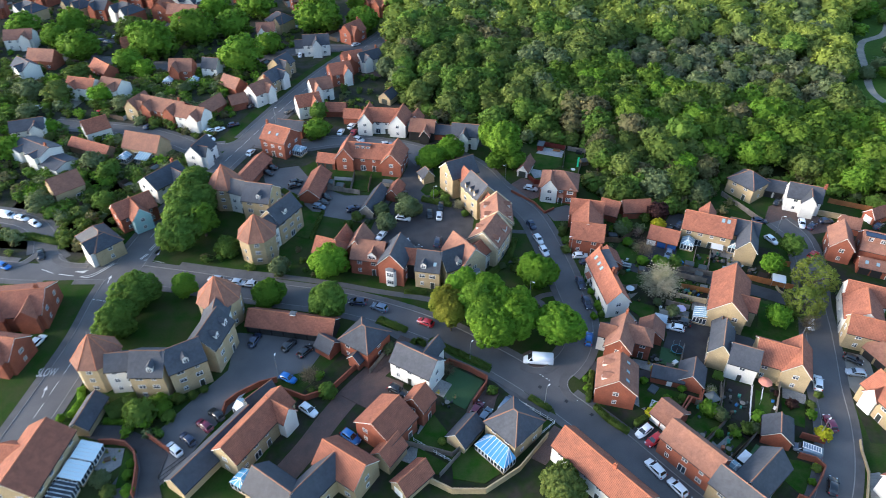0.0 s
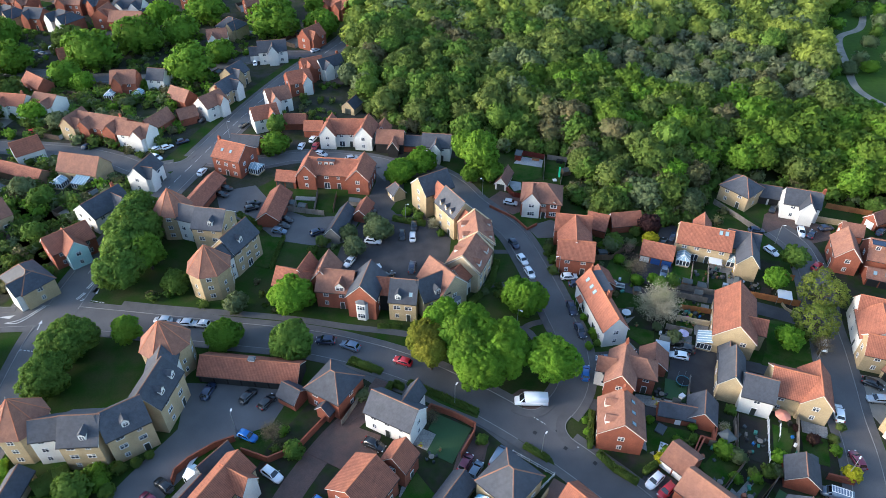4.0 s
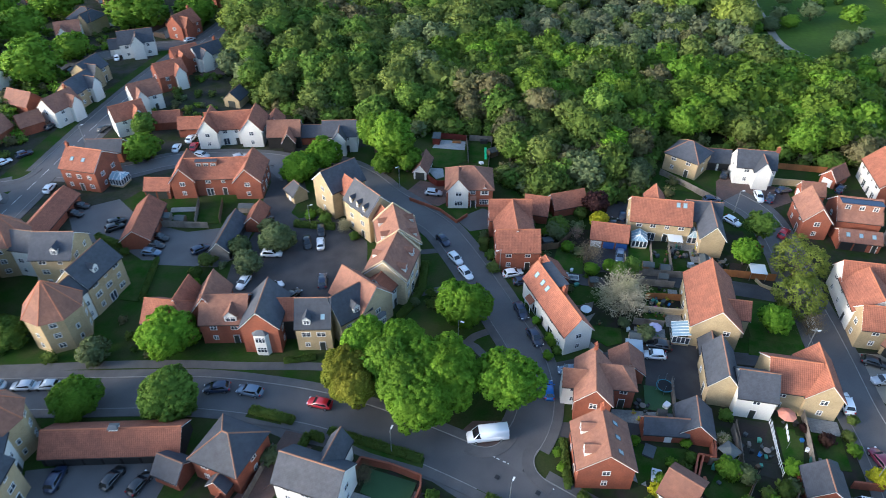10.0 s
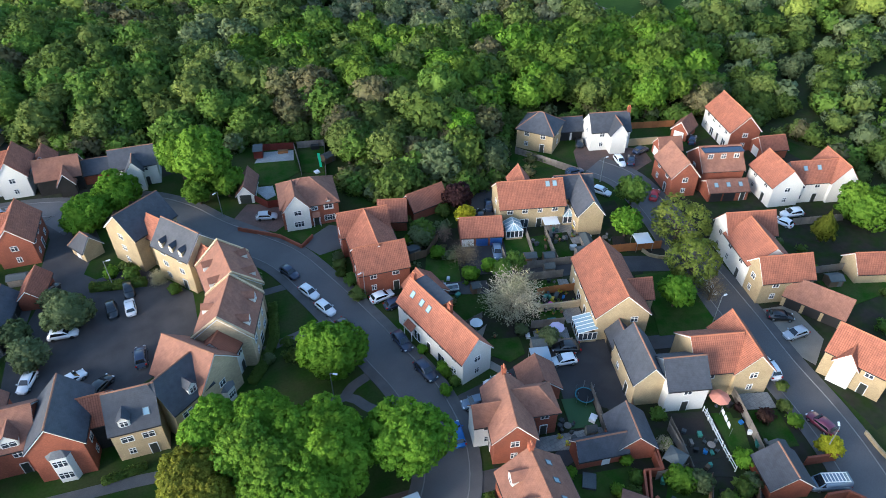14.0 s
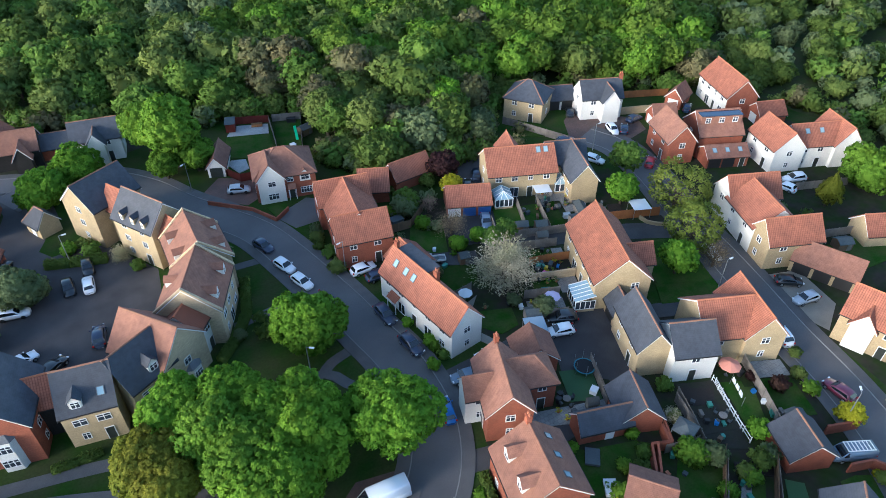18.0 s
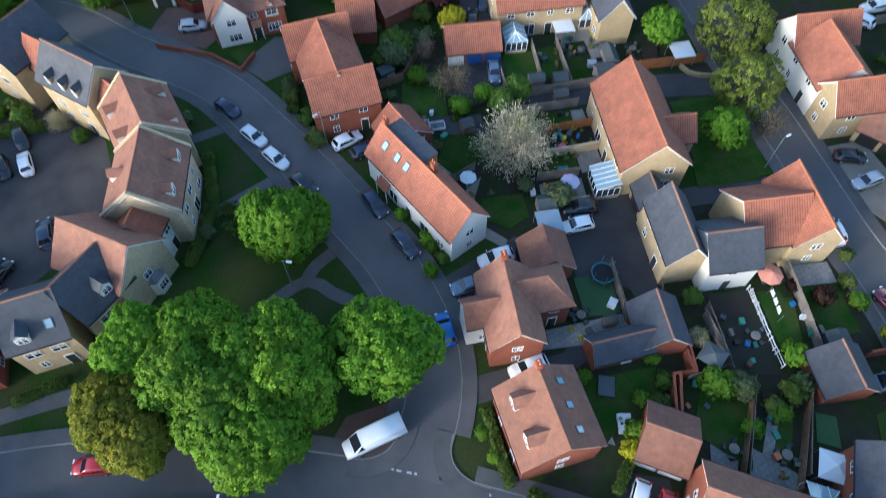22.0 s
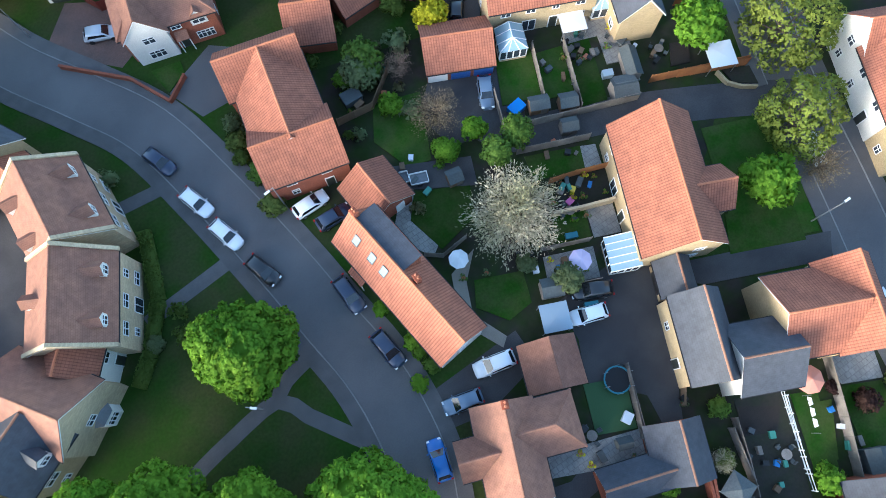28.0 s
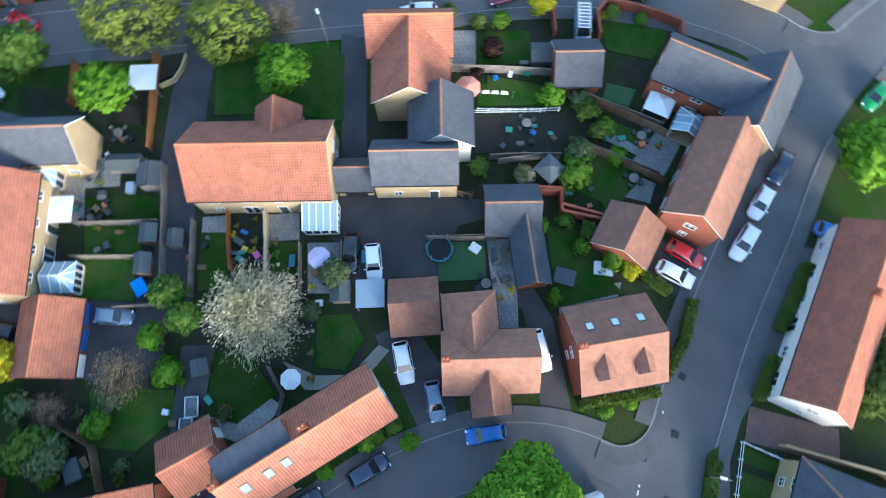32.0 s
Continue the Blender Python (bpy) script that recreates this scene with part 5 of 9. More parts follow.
# west of the main road and beyond
FAR = (
    (-99.7, 215.3, -20, 19.0, 8.0, 5, 8, "brown", "red", "long brown-roofed brick terrace"), (-88.0, 209.6, -18, 11.0, 7.0, 5, 8, "brown", "white", "white-walled end house with a brown roof"), (-110.0, 217.5, 70, 9.0, 6.0, 5, 8, "brown", "beige", "beige gabled house joined to the terrace"),
    (-84.5, 219.0, 62, 11.0, 5.0, 3, 6, "brown", "red", "small brown-roofed brick house"), (-103.9, 249.2, 0, 9.4, 7.4, 5, 8.5, "brown", "red", "brown-roofed house with two conservatories"), (-92.7, 251.2, -12, 7.0, 6.4, 5, 8, "slate", "white", "white house with a slate roof"),
    (-136.8, 233.8, -12, 11.6, 7.5, 5, 7.5, "orange", "white", "low house with a red tiled roof"), (-125.1, 233.3, -20, 9.5, 8.0, 5, 7.5, "brown", "white", "brown-roofed house with white gables"), (-119.4, 202.0, 38, 8.4, 7.0, 4, 7.2, "orange", "white", "white house with a red roof and dormers"),
    (-116.5, 191.0, -24, 17.0, 5.5, 2.6, 4.5, "orange", "wood", "long low barn with a red roof"), (-98.4, 191.0, -16, 13.5, 8.0, 3.6, 7.5, "brown", "beige", "brown-roofed bungalow with a conservatory"), (-141.5, 200.8, 20, 11.0, 7.0, 5, 7.5, "slate", "white", "white house with a grey roof"),
    (-131.3, 185.8, -29, 14.0, 8.6, 5.6, 7, "slate", "white", "big white house with a low slate roof"), (-123.0, 180.5, -29, 9.0, 8.4, 3.2, 4.2, "slate", "white", "low grey-roofed white extension"), (-78.5, 185.6, 73, 9.0, 6.6, 5, 8, "slate", "white", "white cottage with two slate roofs"),
    (-84.8, 168.6, 56, 12.0, 9.0, 5, 8, "slate", "white", "slate-roofed house with white walls"), (-113.3, 165.3, 45, 9.0, 7.6, 4.6, 8, "brown", "beige", "sandy rendered house with a brown roof"), (-92.2, 138.8, -41, 11.0, 8.0, 5, 8, "slate", "beige", "beige corner house with a hipped slate roof"),
    (-101.5, 114.5, 8, 14.0, 12.0, 5, 8, "orange", "red", "large orange-roofed house with bay windows"), (-99.0, 100.0, -9, 11.0, 8.0, 5, 8, "orange", "red", "orange-roofed brick house by the road"), (-37.1, 258.3, 24, 8.6, 8.0, 5, 8, "orange", "red", "orange-roofed house beside the main road"),
    (-40.9, 246.6, 24, 9.0, 8.4, 5, 8, "orange", "red", "orange-roofed house beside the main road"), (-46.6, 232.7, 24, 8.4, 8.4, 5, 8, "brown", "white", "white-gabled house with a brown roof"), (-49.0, 219.0, 24, 9.0, 7.0, 5, 8, "orange", "white", "white and red house beside the main road"),
    (-40.3, 289.5, 52, 10.0, 7.5, 5, 8.5, "orange", "red", "red brick house with an orange roof"), (-66.2, 240.7, 62, 10.0, 7.5, 5, 8, "slate", "beige", "beige house with a slate roof"), (-65.4, 253.5, 62, 9.0, 7.5, 5, 8, "slate", "beige", "beige house with a slate roof"),
    (-68.9, 229.3, 52, 9.4, 7.5, 5, 8, "brown", "white", "white-gabled house with a brown roof"), (-76.0, 224.0, 30, 6.6, 5.0, 3, 5.5, "brown", "red", "small brick outbuilding with brown roof"), (-167.5, 251.0, -37, 10.0, 7.5, 5, 7.5, "slate", "white", "white and grey detached house"),
    (-134.7, 276.4, 34, 8.0, 6.5, 4, 7, "orange", "red", "red-roofed brick house among trees"), (-136.4, 251.1, -40, 12.0, 6.5, 4, 6.6, "orange", "red", "long low orange-roofed house"), (-165.3, 261.6, -9, 12.0, 7.5, 4, 7.5, "brown", "red", "brown-roofed bungalow among gardens"),
    (-81.4, 238.4, -33, 9.3, 6.5, 3, 6, "brown", "red", "small brick house with brown roof"), (-180.7, 340.2, -25, 17, 8.5, 5.4, 8.6, "brown", "red", "brown-roofed brick terrace at the end of town"), (-177.5, 323.5, -31, 14, 9, 5, 8.4, "slate", "beige", "beige house with a hipped grey roof"),
    (-164.3, 319.1, -14, 9.4, 9, 5.4, 8.6, "slate", "red", "red brick house with a grey roof"), (-150.4, 314.8, -32, 14, 10, 5.4, 8.8, "slate", "red", "brick house with a hipped grey roof"), (-155.6, 336.8, -12, 13, 8.5, 5.4, 8.6, "brown", "red", "brown-roofed brick house behind the car park"),
    (-145.3, 336.2, -29, 12, 8.5, 5.4, 8.6, "slate", "red", "grey-roofed brick house with white windows"), (-134.2, 318.4, 81, 10, 8.4, 5.6, 9.0, "orange", "red", "tall brick house with a red gable roof"), (-123.2, 313.9, -9, 15, 7.6, 4.6, 8.0, "brown", "red", "long brown-roofed brick house among trees"),
    (-126.9, 330.4, -10, 14, 8, 5.2, 8.4, "slate", "white", "white gabled house with a grey roof"), (-75.7, 303.2, -28, 11, 9, 5, 8.2, "slate", "beige", "beige house with a hipped slate roof"), (-79.4, 291.3, 11, 8.4, 7, 4.8, 7.6, "brown", "white", "white-gabled house among trees"),
    (-70.1, 331.9, 27, 11, 8, 5, 8, "brown", "red", "brown-roofed brick house among trees"), (-31.6, 325.1, -43, 14, 8, 5.6, 8.6, "orange", "red", "orange-roofed brick house on the road bend"), (-20.3, 281.0, -3, 9.5, 8, 5, 8, "orange", "red", "orange-roofed house below the wood"),
    (-30.4, 259.3, 35, 10, 6, 5, 7.8, "slate", "white", "white house with a grey roof"), (-198, 318, -30, 14, 9, 5, 8.2, "slate", "beige", "beige house with a hipped slate roof"), (-204, 340, -25, 17, 9, 5.4, 8.6, "brown", "red", "brown-roofed brick terrace at the end of town"),
    (-100, 342, -12, 13, 8, 5.2, 8.4, "brown", "red", "brown-roofed brick house among trees"), (-220, 320, 20, 16, 9, 5, 8, "brown", "red", "distant row of brown-roofed houses"), (-185, 282, 10, 12, 8, 5, 8, "brown", "white", "house with a brown roof among trees"),
    (-155, 178, 20, 11, 8, 5, 8, "slate", "white", "white house at the estate's edge"),
)
for k, (x, y, a, L, W, e, r, rf, wl, lb) in enumerate(FAR):
    extra = dict(hip="lr") if "hipped" in lb else {}
    extra["far"] = y > 175 or x < -110
    if e >= 5 and k % 3 == 0:
        extra["chim"] = ((L * 0.36, 0.2),)
    wings = [wing(x, y, a, L, W, e, r, rf, wl, win=e > 3.5, **extra)]
    for u in ((-L * 0.26, L * 0.26) if L > 13.5 else (L * (0.22 if k % 2 else -0.22),)) if e >= 4.8 and L >= 8 else ():
        q = pose(x, y, 0, 0, 0, a) @ Vector((u, -W * 0.25, 0))
        wings.append(wing(q.x, q.y, a - 90, W * 0.5 + 2.4, min(5.0, L * 0.42), e, r - 0.7, rf, "white" if k % 4 == 1 else wl, far=True))
    house(lb, wings)
house("white house with a front gable and slate roof", [
    wing(-54.4, 275.2, 9, 11.4, 7.2, 5.2, 8.4, "slate", "white", far=True), wing(-53.9, 272.8, 99, 6.0, 4.4, 5.2, 7.8, "slate", "white", far=True), wing(-61.6, 277.6, 9, 5.4, 6.0, 2.6, 5.0, "slate", "white", far=True, doors=(("-y", 0, "garage", "door_white"),))])
house("small beige garage with a slate roof", [wing(-20.7, 229.2, 62, 6.0, 5.6, 2.6, 4.8, "slate", "beige", far=True, doors=(("-x", 0, "garage", "door_dark"),))], "garage", "garage")
house("low orange-roofed brick garage behind the house", [wing(-39.0, 218.9, -3, 7.6, 5.4, 2.5, 4.6, "orange", "red", far=True)], "garage", "garage")
house("grey-roofed brick garage among trees", [wing(-119.7, 327.4, 40, 6.0, 5.6, 2.6, 4.6, "slate", "red", far=True)], "garage", "garage")
for args in HOUSES:
    build_house(*args)
for x, y, R, a in ((-74.3, 95.3, 4.9, 0), (-52.9, 113.6, 5.0, 10), (-64.0, 162.3, 4.9, 0), (-49.3, 138.0, 5.0, 10)):
    tower("octagonal beige brick tower with a pointed tiled roof", x, y, R, 7.5, 13.4, a)


# ---- trees ----
def crown_arrays(seed, n_lobes, n_leaves, leaf, core=True, wild=0.9, grain=0.45):
    """Triangle arrays and normals of a crown of about unit radius: boughs round the middle, leaf clumps on the boughs, leaves on the clumps."""
    rng = np.random.default_rng(seed)

    def unit(a):
        return a / (np.linalg.norm(a, axis=1)[:, None] + 1e-9)
    nb = int(np.clip(n_lobes // 4, 6, 13))
    k = np.arange(nb) + 0.5
    z = 1 - 1.45 * k / nb
    az_ = k * 2.39996 + rng.uniform(0, 6.28)
    bd = unit(np.stack([np.sqrt(np.maximum(0.05, 1 - z * z)) * np.cos(az_), np.sqrt(np.maximum(0.05, 1 - z * z)) * np.sin(az_), z], 1) + rng.normal(0, 0.16, (nb, 3)))
    bc = bd * rng.uniform(0.42, 0.62, (nb, 1)) * [1, 1, 0.85] + [0, 0, 0.05]
    br = rng.uniform(0.30, 0.44, nb)
    bc, br = np.vstack([bc, [[0, 0, 0]]]), np.append(br, 0.62)
    # clump centres on the outside of the boughs
    kk = rng.choice(nb + 1, n_lobes * 10, p=br ** 2 / np.sum(br ** 2))
    d = unit(rng.normal(size=(len(kk), 3)) + [0, 0, 0.25])
    c = bc[kk] + d * (br[kk] * rng.uniform(0.86, 1.02, len(kk)))[:, None]
    keep = c[:, 2] > -0.6
    for q, r in zip(bc, br):
        keep &= np.linalg.norm(c - q, axis=1) > r * 0.84
    c, cd = c[keep], d[keep]
    size = 2.3 / math.sqrt(n_lobes)
    free, pick = np.ones(len(c), bool), []
    for q in range(len(c)):
        if free[q]:
            pick.append(q)
            free &= np.linalg.norm(c - c[q], axis=1) > size * 0.80
    c, cd = c[pick], cd[pick]
    cr = size * rng.uniform(0.50, 0.86, len(c))
    # leaves on the clumps, most of them on the outer side
    j = rng.choice(len(c), n_leaves, p=cr ** 2 / np.sum(cr ** 2))
    e = unit(rng.normal(size=(n_leaves, 3)) + cd[j] * 0.75 + [0, 0, 0.2])
    p = c[j] + e * (cr[j] * rng.uniform(0.50, 1.12, n_leaves))[:, None] * [1, 1, 0.85]
    out = unit(unit(p + [0, 0, 0.25]) * 0.45 + cd[j] * 0.35 + e * 0.55)
    nrm = unit(out + rng.normal(size=(n_leaves, 3)) * wild)
    nrm = np.where(np.sum(nrm * out, 1)[:, None] < 0, -nrm, nrm)
    a = unit(np.cross(nrm, rng.normal(size=(n_leaves, 3))))
    b = np.cross(nrm, a)
    s = leaf * rng.uniform(0.6, 1.35, (n_leaves, 1))
    v = np.stack([p - a * s * 1.15, p + a * s * 0.9 - b * s * 0.75, p + b * s * 1.25], 1).reshape(-1, 3)
    f = np.arange(n_leaves)[:, None] * 3 + [[0, 1, 2]]
    nv = np.repeat(unit(out * 0.75 + nrm * grain), 3, axis=0)
    if core:
        bm = bmesh.new()
        bmesh.ops.create_icosphere(bm, subdivisions=3 if n_leaves > 4000 else 2 if n_leaves > 400 else 1, radius=1.0)
        sv = np.array([q.co for q in bm.verts])
        sf = np.array([[q.index for q in t.verts] for t in bm.faces])
        bm.free()
        along = sv @ bc.T
        room = br ** 2 - np.sum(bc ** 2, 1) + along ** 2
        reach = np.max(np.where(room > 0, along + np.sqrt(np.maximum(room, 0)), 0), axis=1)
        f = np.vstack([f, sf + len(v)])
        v = np.vstack([v, sv * (reach * (0.84 if n_leaves > 1800 else 0.90))[:, None]])
        nv = np.vstack([nv, sv])
    return v, f, nv


def twiggy(seed, twigs, per, leaf):
    """A ragged crown: sprays of petals or buds along the outer half of many twigs."""
    g = np.random.default_rng(seed)
    d = g.normal(size=(twigs, 3)) * [1, 1, 0.75] + [0, 0, 0.25]
    d /= np.linalg.norm(d, axis=1)[:, None]
    ln = g.uniform(0.55, 1.05, twigs)
    k = np.repeat(np.arange(twigs), per)
    t = g.uniform(0.38, 1.0, len(k))
    p = d[k] * (ln[k] * t)[:, None] + g.normal(0, 0.055, (len(k), 3))
    a, b = g.normal(size=(len(k), 3)), g.normal(size=(len(k), 3))
    s = leaf * g.uniform(0.5, 1.4, (len(k), 1))
    a = (d[k] * 1.1 + a * 0.6) * s
    b = b / np.linalg.norm(b, axis=1)[:, None] * s * 0.8
    v = np.stack([p - a, p + b, p + a, p - b], 1).reshape(-1, 3)
    i = np.arange(len(k))[:, None] * 4
    return v, np.vstack([i + [0, 1, 2], i + [0, 2, 3]])


def mesh_from(name, v, f, mats, idx=None, nrm=None):
    me = bpy.data.meshes.new(name)
    me.vertices.add(len(v))
    me.vertices.foreach_set("co", np.asarray(v, np.float32).ravel())
    me.loops.add(len(f) * 3)
    me.loops.foreach_set("vertex_index", np.asarray(f, np.int32).ravel())
    me.polygons.add(len(f))
    me.polygons.foreach_set("loop_start", np.arange(len(f), dtype=np.int32) * 3)
    for m in mats:
        me.materials.append(MATS[m])
    if idx is not None:
        me.polygons.foreach_set("material_index", np.asarray(idx, np.int32))
    me.update(calc_edges=True)
    if nrm is not None:
        me.shade_smooth()
        me.attributes.new("custom_normal", "FLOAT_VECTOR", "POINT").data.foreach_set("vector", np.asarray(nrm, np.float32).ravel())
    return me


def limb_mesh(seed, bare=False):
    """A tapered trunk with limbs, one metre per crown radius, its foot at the origin; the crown's middle is at z = 1."""
    rng = np.random.default_rng(seed)
    mb = MB()
    mb.tube(0, 0, -0.05, 0.75, 0.075, 0.05, 8)
    for k in range(7 if not bare else 16):
        a, z0 = 2.4 * k, 0.45 + 0.04 * k
        tilt = rng.uniform(28, 55)
        m = pose(0, 0, min(z0, 0.8), 0, tilt, math.degrees(a))
        mb.tube(0, 0, 0, rng.uniform(0.6, 0.95), 0.035, 0.008, 5, m)
        if bare:
            for j in range(7):
                m2 = m @ pose(0, 0, 0.25 + 0.09 * j, rng.uniform(-60, 60), rng.uniform(-60, 60))
                mb.tube(0, 0, 0, rng.uniform(0.25, 0.5), 0.012, 0.003, 3, m2)
    return mb.mesh("trunk", "bark")


TREE_LABEL = dict(airy="airy yellow-green tree with sparse new leaves", willow="pale spiky-leaved garden shrub on a lawn", rustic="golden olive young tree coming into leaf", green="leafy green broadleaf tree with a full crown", fresh="fresh green young broadleaf tree", lime="bright lime-green spring tree", olive="olive-green tree coming into leaf", grey="grey-green shrubby tree with pale leaves",
                  yellow="bright yellow flowering shrub", purple="dark purple-leaved tree beside a drive", conifer="yellow-green conifer with a pointed crown", blossom="pale blossoming tree with bare twigs", pinkish="pinkish blossoming small tree", bare="bare-twigged brown small tree",
                  dark="dark green woodland tree in leaf", oak="broad green oak in young leaf", rust="brownish woodland tree not yet in leaf")


def tree(x, y, r, h, kind, detail=1):
    """A tree of crown radius r and height h."""
    seed = int(abs(x * 13 + y * 7)) % 5
    root = thing("tree" if r > 1.6 else "shrub", TREE_LABEL[kind], "tree" if r > 1.6 else "shrub", pose(x, y, 0, 0, 0, (x * 37 + y * 91) % 360))
    cz = max(h - r * 0.98, r * 0.62)
    tw = kind in ("blossom", "bare", "pinkish")
    t = part("trunk", shared(("trunk", tw, seed), lambda: limb_mesh(seed, tw)), root, Matrix.Diagonal((r, r, cz, 1)))
    if detail == 1 and r < 3.4:
        detail = 2 if r > 1.5 else 3
    key = ("crown", kind, seed, detail)

    def make():
        if tw:
            return mesh_from("crown", *twiggy(seed + 3, {"blossom": 560, "bare": 260}.get(kind, 260), 32 if kind == "blossom" else 16, 0.0175 if kind == "blossom" else 0.018), [kind])
        lobes, n, leaf = {0: (260, 17000, 0.030), 1: (150, 7000, 0.046), 2: (80, 1900, 0.078), 3: (40, 900, 0.105)}[detail]
        if kind == "airy":
            lobes, n, leaf = 110, 4200, 0.036
        v, f, nv = crown_arrays(seed * 17 + len(kind), lobes, n, leaf, kind != "airy")
        if kind == "conifer":
            v = v * np.array([1, 1, 1.3])
            k = np.clip((1.1 - v[:, 2]) / 1.9, 0.08, 1)
            v[:, :2] *= (k * 1.25)[:, None]
        return mesh_from("crown", v, f, [kind], None, nv)
    part("crown", shared(key, make), root, pose(0, 0, cz) @ Matrix.Diagonal((r, r, max(r * 0.9, (h - cz)), 1)))
    return root


for spec in (
    (26.5, 105.8, 5.9, 11.0, "lime"), (11.9, 103.8, 5.8, 11.4, "lime"), (17.0, 107.4, 6.0, 11.6, "lime"), (17.6, 111.5, 4.4, 11.0, "lime"), (5.1, 118.6, 4.6, 10.8, "lime"), (10.5, 116.2, 4.6, 11.2, "lime"), (7.5, 112.8, 5.0, 11.4, "green"), (9.8, 108.8, 5.0, 11.6, "green"), (13.2, 111.6, 4.8, 11.2, "lime"), (23.9, 125.3, 5.8, 9.8, "lime"),
    (0.6, 112.9, 4.9, 10.2, "rustic"), (1.9, 109.3, 3.9, 9.4, "rustic"),
    (-29.2, 129.8, 5.4, 9.0, "lime"), (-27.9, 115.5, 5.3, 9.0, "fresh"), (-42.9, 118.5, 4.4, 7.4, "green"), (-64.4, 121.4, 3.8, 7.0, "green"), (-75.2, 117.8, 6.3, 9.5, "fresh"), (-76.1, 108.1, 5.9, 9.5, "fresh")):
    tree(*spec, detail=0)
for spec in (
    (-71.8, 153.9, 7.0, 12.5, "fresh"), (-70.8, 139.9, 6.4, 11.5, "fresh"), (-73.2, 164.6, 5.2, 11, "fresh"), (-71.5, 147, 6.4, 12, "fresh"), (-73.0, 159.5, 5.6, 11.5, "fresh"), (-66.5, 146, 5.0, 10.5, "green"), (-58.0, 137.5, 3.5, 6, "fresh"), (-42.5, 130.0, 3.1, 5.2, "grey"), (-10.1, 155.7, 4.1, 5.4, "grey"), (-16.1, 149.0, 3.0, 5.2, "grey"), (-4.2, 182.8, 4.8, 7.4, "lime"), (2.4, 188.2, 4.9, 7.4, "lime"), (19.6, 184.0, 6.6, 14.8, "green"), (22.6, 180.6, 3.8, 7.2, "green"), (16.8, 180.6, 3.4, 6.6, "green"), (16.0, 192, 5.0, 11, "green")):
    tree(*spec)
for spec in (
    (54.4, 122.6, 5.7, 8.3, "blossom"), (55.5, 113.8, 1.7, 3.6, "grey"), (60.1, 130.0, 1.9, 5.5, "fresh"), (56.8, 129.2, 1.9, 5.5, "fresh"), (51.0, 148.0, 2.5, 4.6, "fresh"), (47.8, 147.5, 1.2, 2.4, "green"), (50.7, 141.5, 1.5, 2.6, "lime"), (53.0, 133.3, 1.7, 3.0, "lime"), (57.5, 90.5, 1.3, 2.4, "blossom"), (65.1, 83.4, 1.5, 2.8, "lime"), (57.7, 90.4, 1.1, 2.0, "olive"), (61.8, 80.6, 1.5, 2.6, "dark"), (59.0, 79.6, 1.2, 2.2, "green"), (71.6, 89.9, 0.8, 1.4, "purple"), (63.2, 80.8, 1.4, 2.4, "grey"), (55.5, 85.3, 2.0, 3.4, "green"), (55.4, 80.0, 1.2, 2.0, "green"), (48.8, 86.7, 1.3, 2.2, "dark"), (51.1, 88.8, 1.1, 1.8, "fresh"), (47.6, 88.3, 1.0, 1.8, "green"), (43.9, 93.4, 0.9, 1.6, "lime"), (51.7, 91.4, 1.0, 1.6, "lime"), (60.5, 94.7, 1.2, 2.0, "fresh"), (77.4, 87.0, 1.1, 1.8, "olive"), (76.6, 84.4, 1.2, 1.8, "green"), (73.5, 87.0, 1.3, 2.2, "purple"), (33.9, 147.6, 1.3, 1.7, "olive"), (33.3, 145.8, 1.0, 1.4, "dark"), (34.4, 149.8, 1.2, 1.6, "grey"), (37.2, 122.1, 0.9, 1.6, "lime"), (38.4, 116.2, 0.9, 1.5, "green"), (38.5, 114.3, 0.9, 1.5, "fresh"), (52.9, 117.7, 1.2, 2.4, "grey"), (58.1, 152.6, 1.6, 2.8, "dark"), (85.8, 108.7, 3.0, 5.6, "bare"), (93.7, 137.2, 3.2, 6.8, "fresh"), (85.3, 129.6, 3.2, 6.6, "lime"), (93.5, 124.2, 5.8, 8.8, "airy"), (86.7, 114.3, 5.2, 8.6, "airy"), (79.2, 110.6, 3.1, 6.4, "lime"), (116.7, 110.0, 3.0, 7.0, "conifer"), (128.5, 110.1, 5.3, 9.0, "green"), (61.3, 152.6, 3.0, 6.6, "purple"), (60.9, 148.6, 2.2, 4.0, "yellow"), (54.0, 145.3, 2.0, 3.8, "pinkish"), (54.2, 137.6, 3.4, 5.4, "bare"), (57, 133.8, 1.6, 2.8, "lime"),
    (75.8, 163.0, 4.6, 7.4, "grey"), (74.3, 173.6, 4.8, 10.6, "lime"), (49.8, 180.5, 5.2, 11, "olive"), (56.8, 175.5, 5.2, 9.0, "grey"), (56.4, 166.8, 4.4, 7.0, "grey"), (76.3, 79.1, 1.7, 3.2, "yellow"), (57.4, 83.8, 1.8, 3.2, "grey"), (50.0, 147.0, 2.6, 4.2, "grey"), (22.4, 66.8, 4.5, 7.0, "olive")):
    tree(*spec)
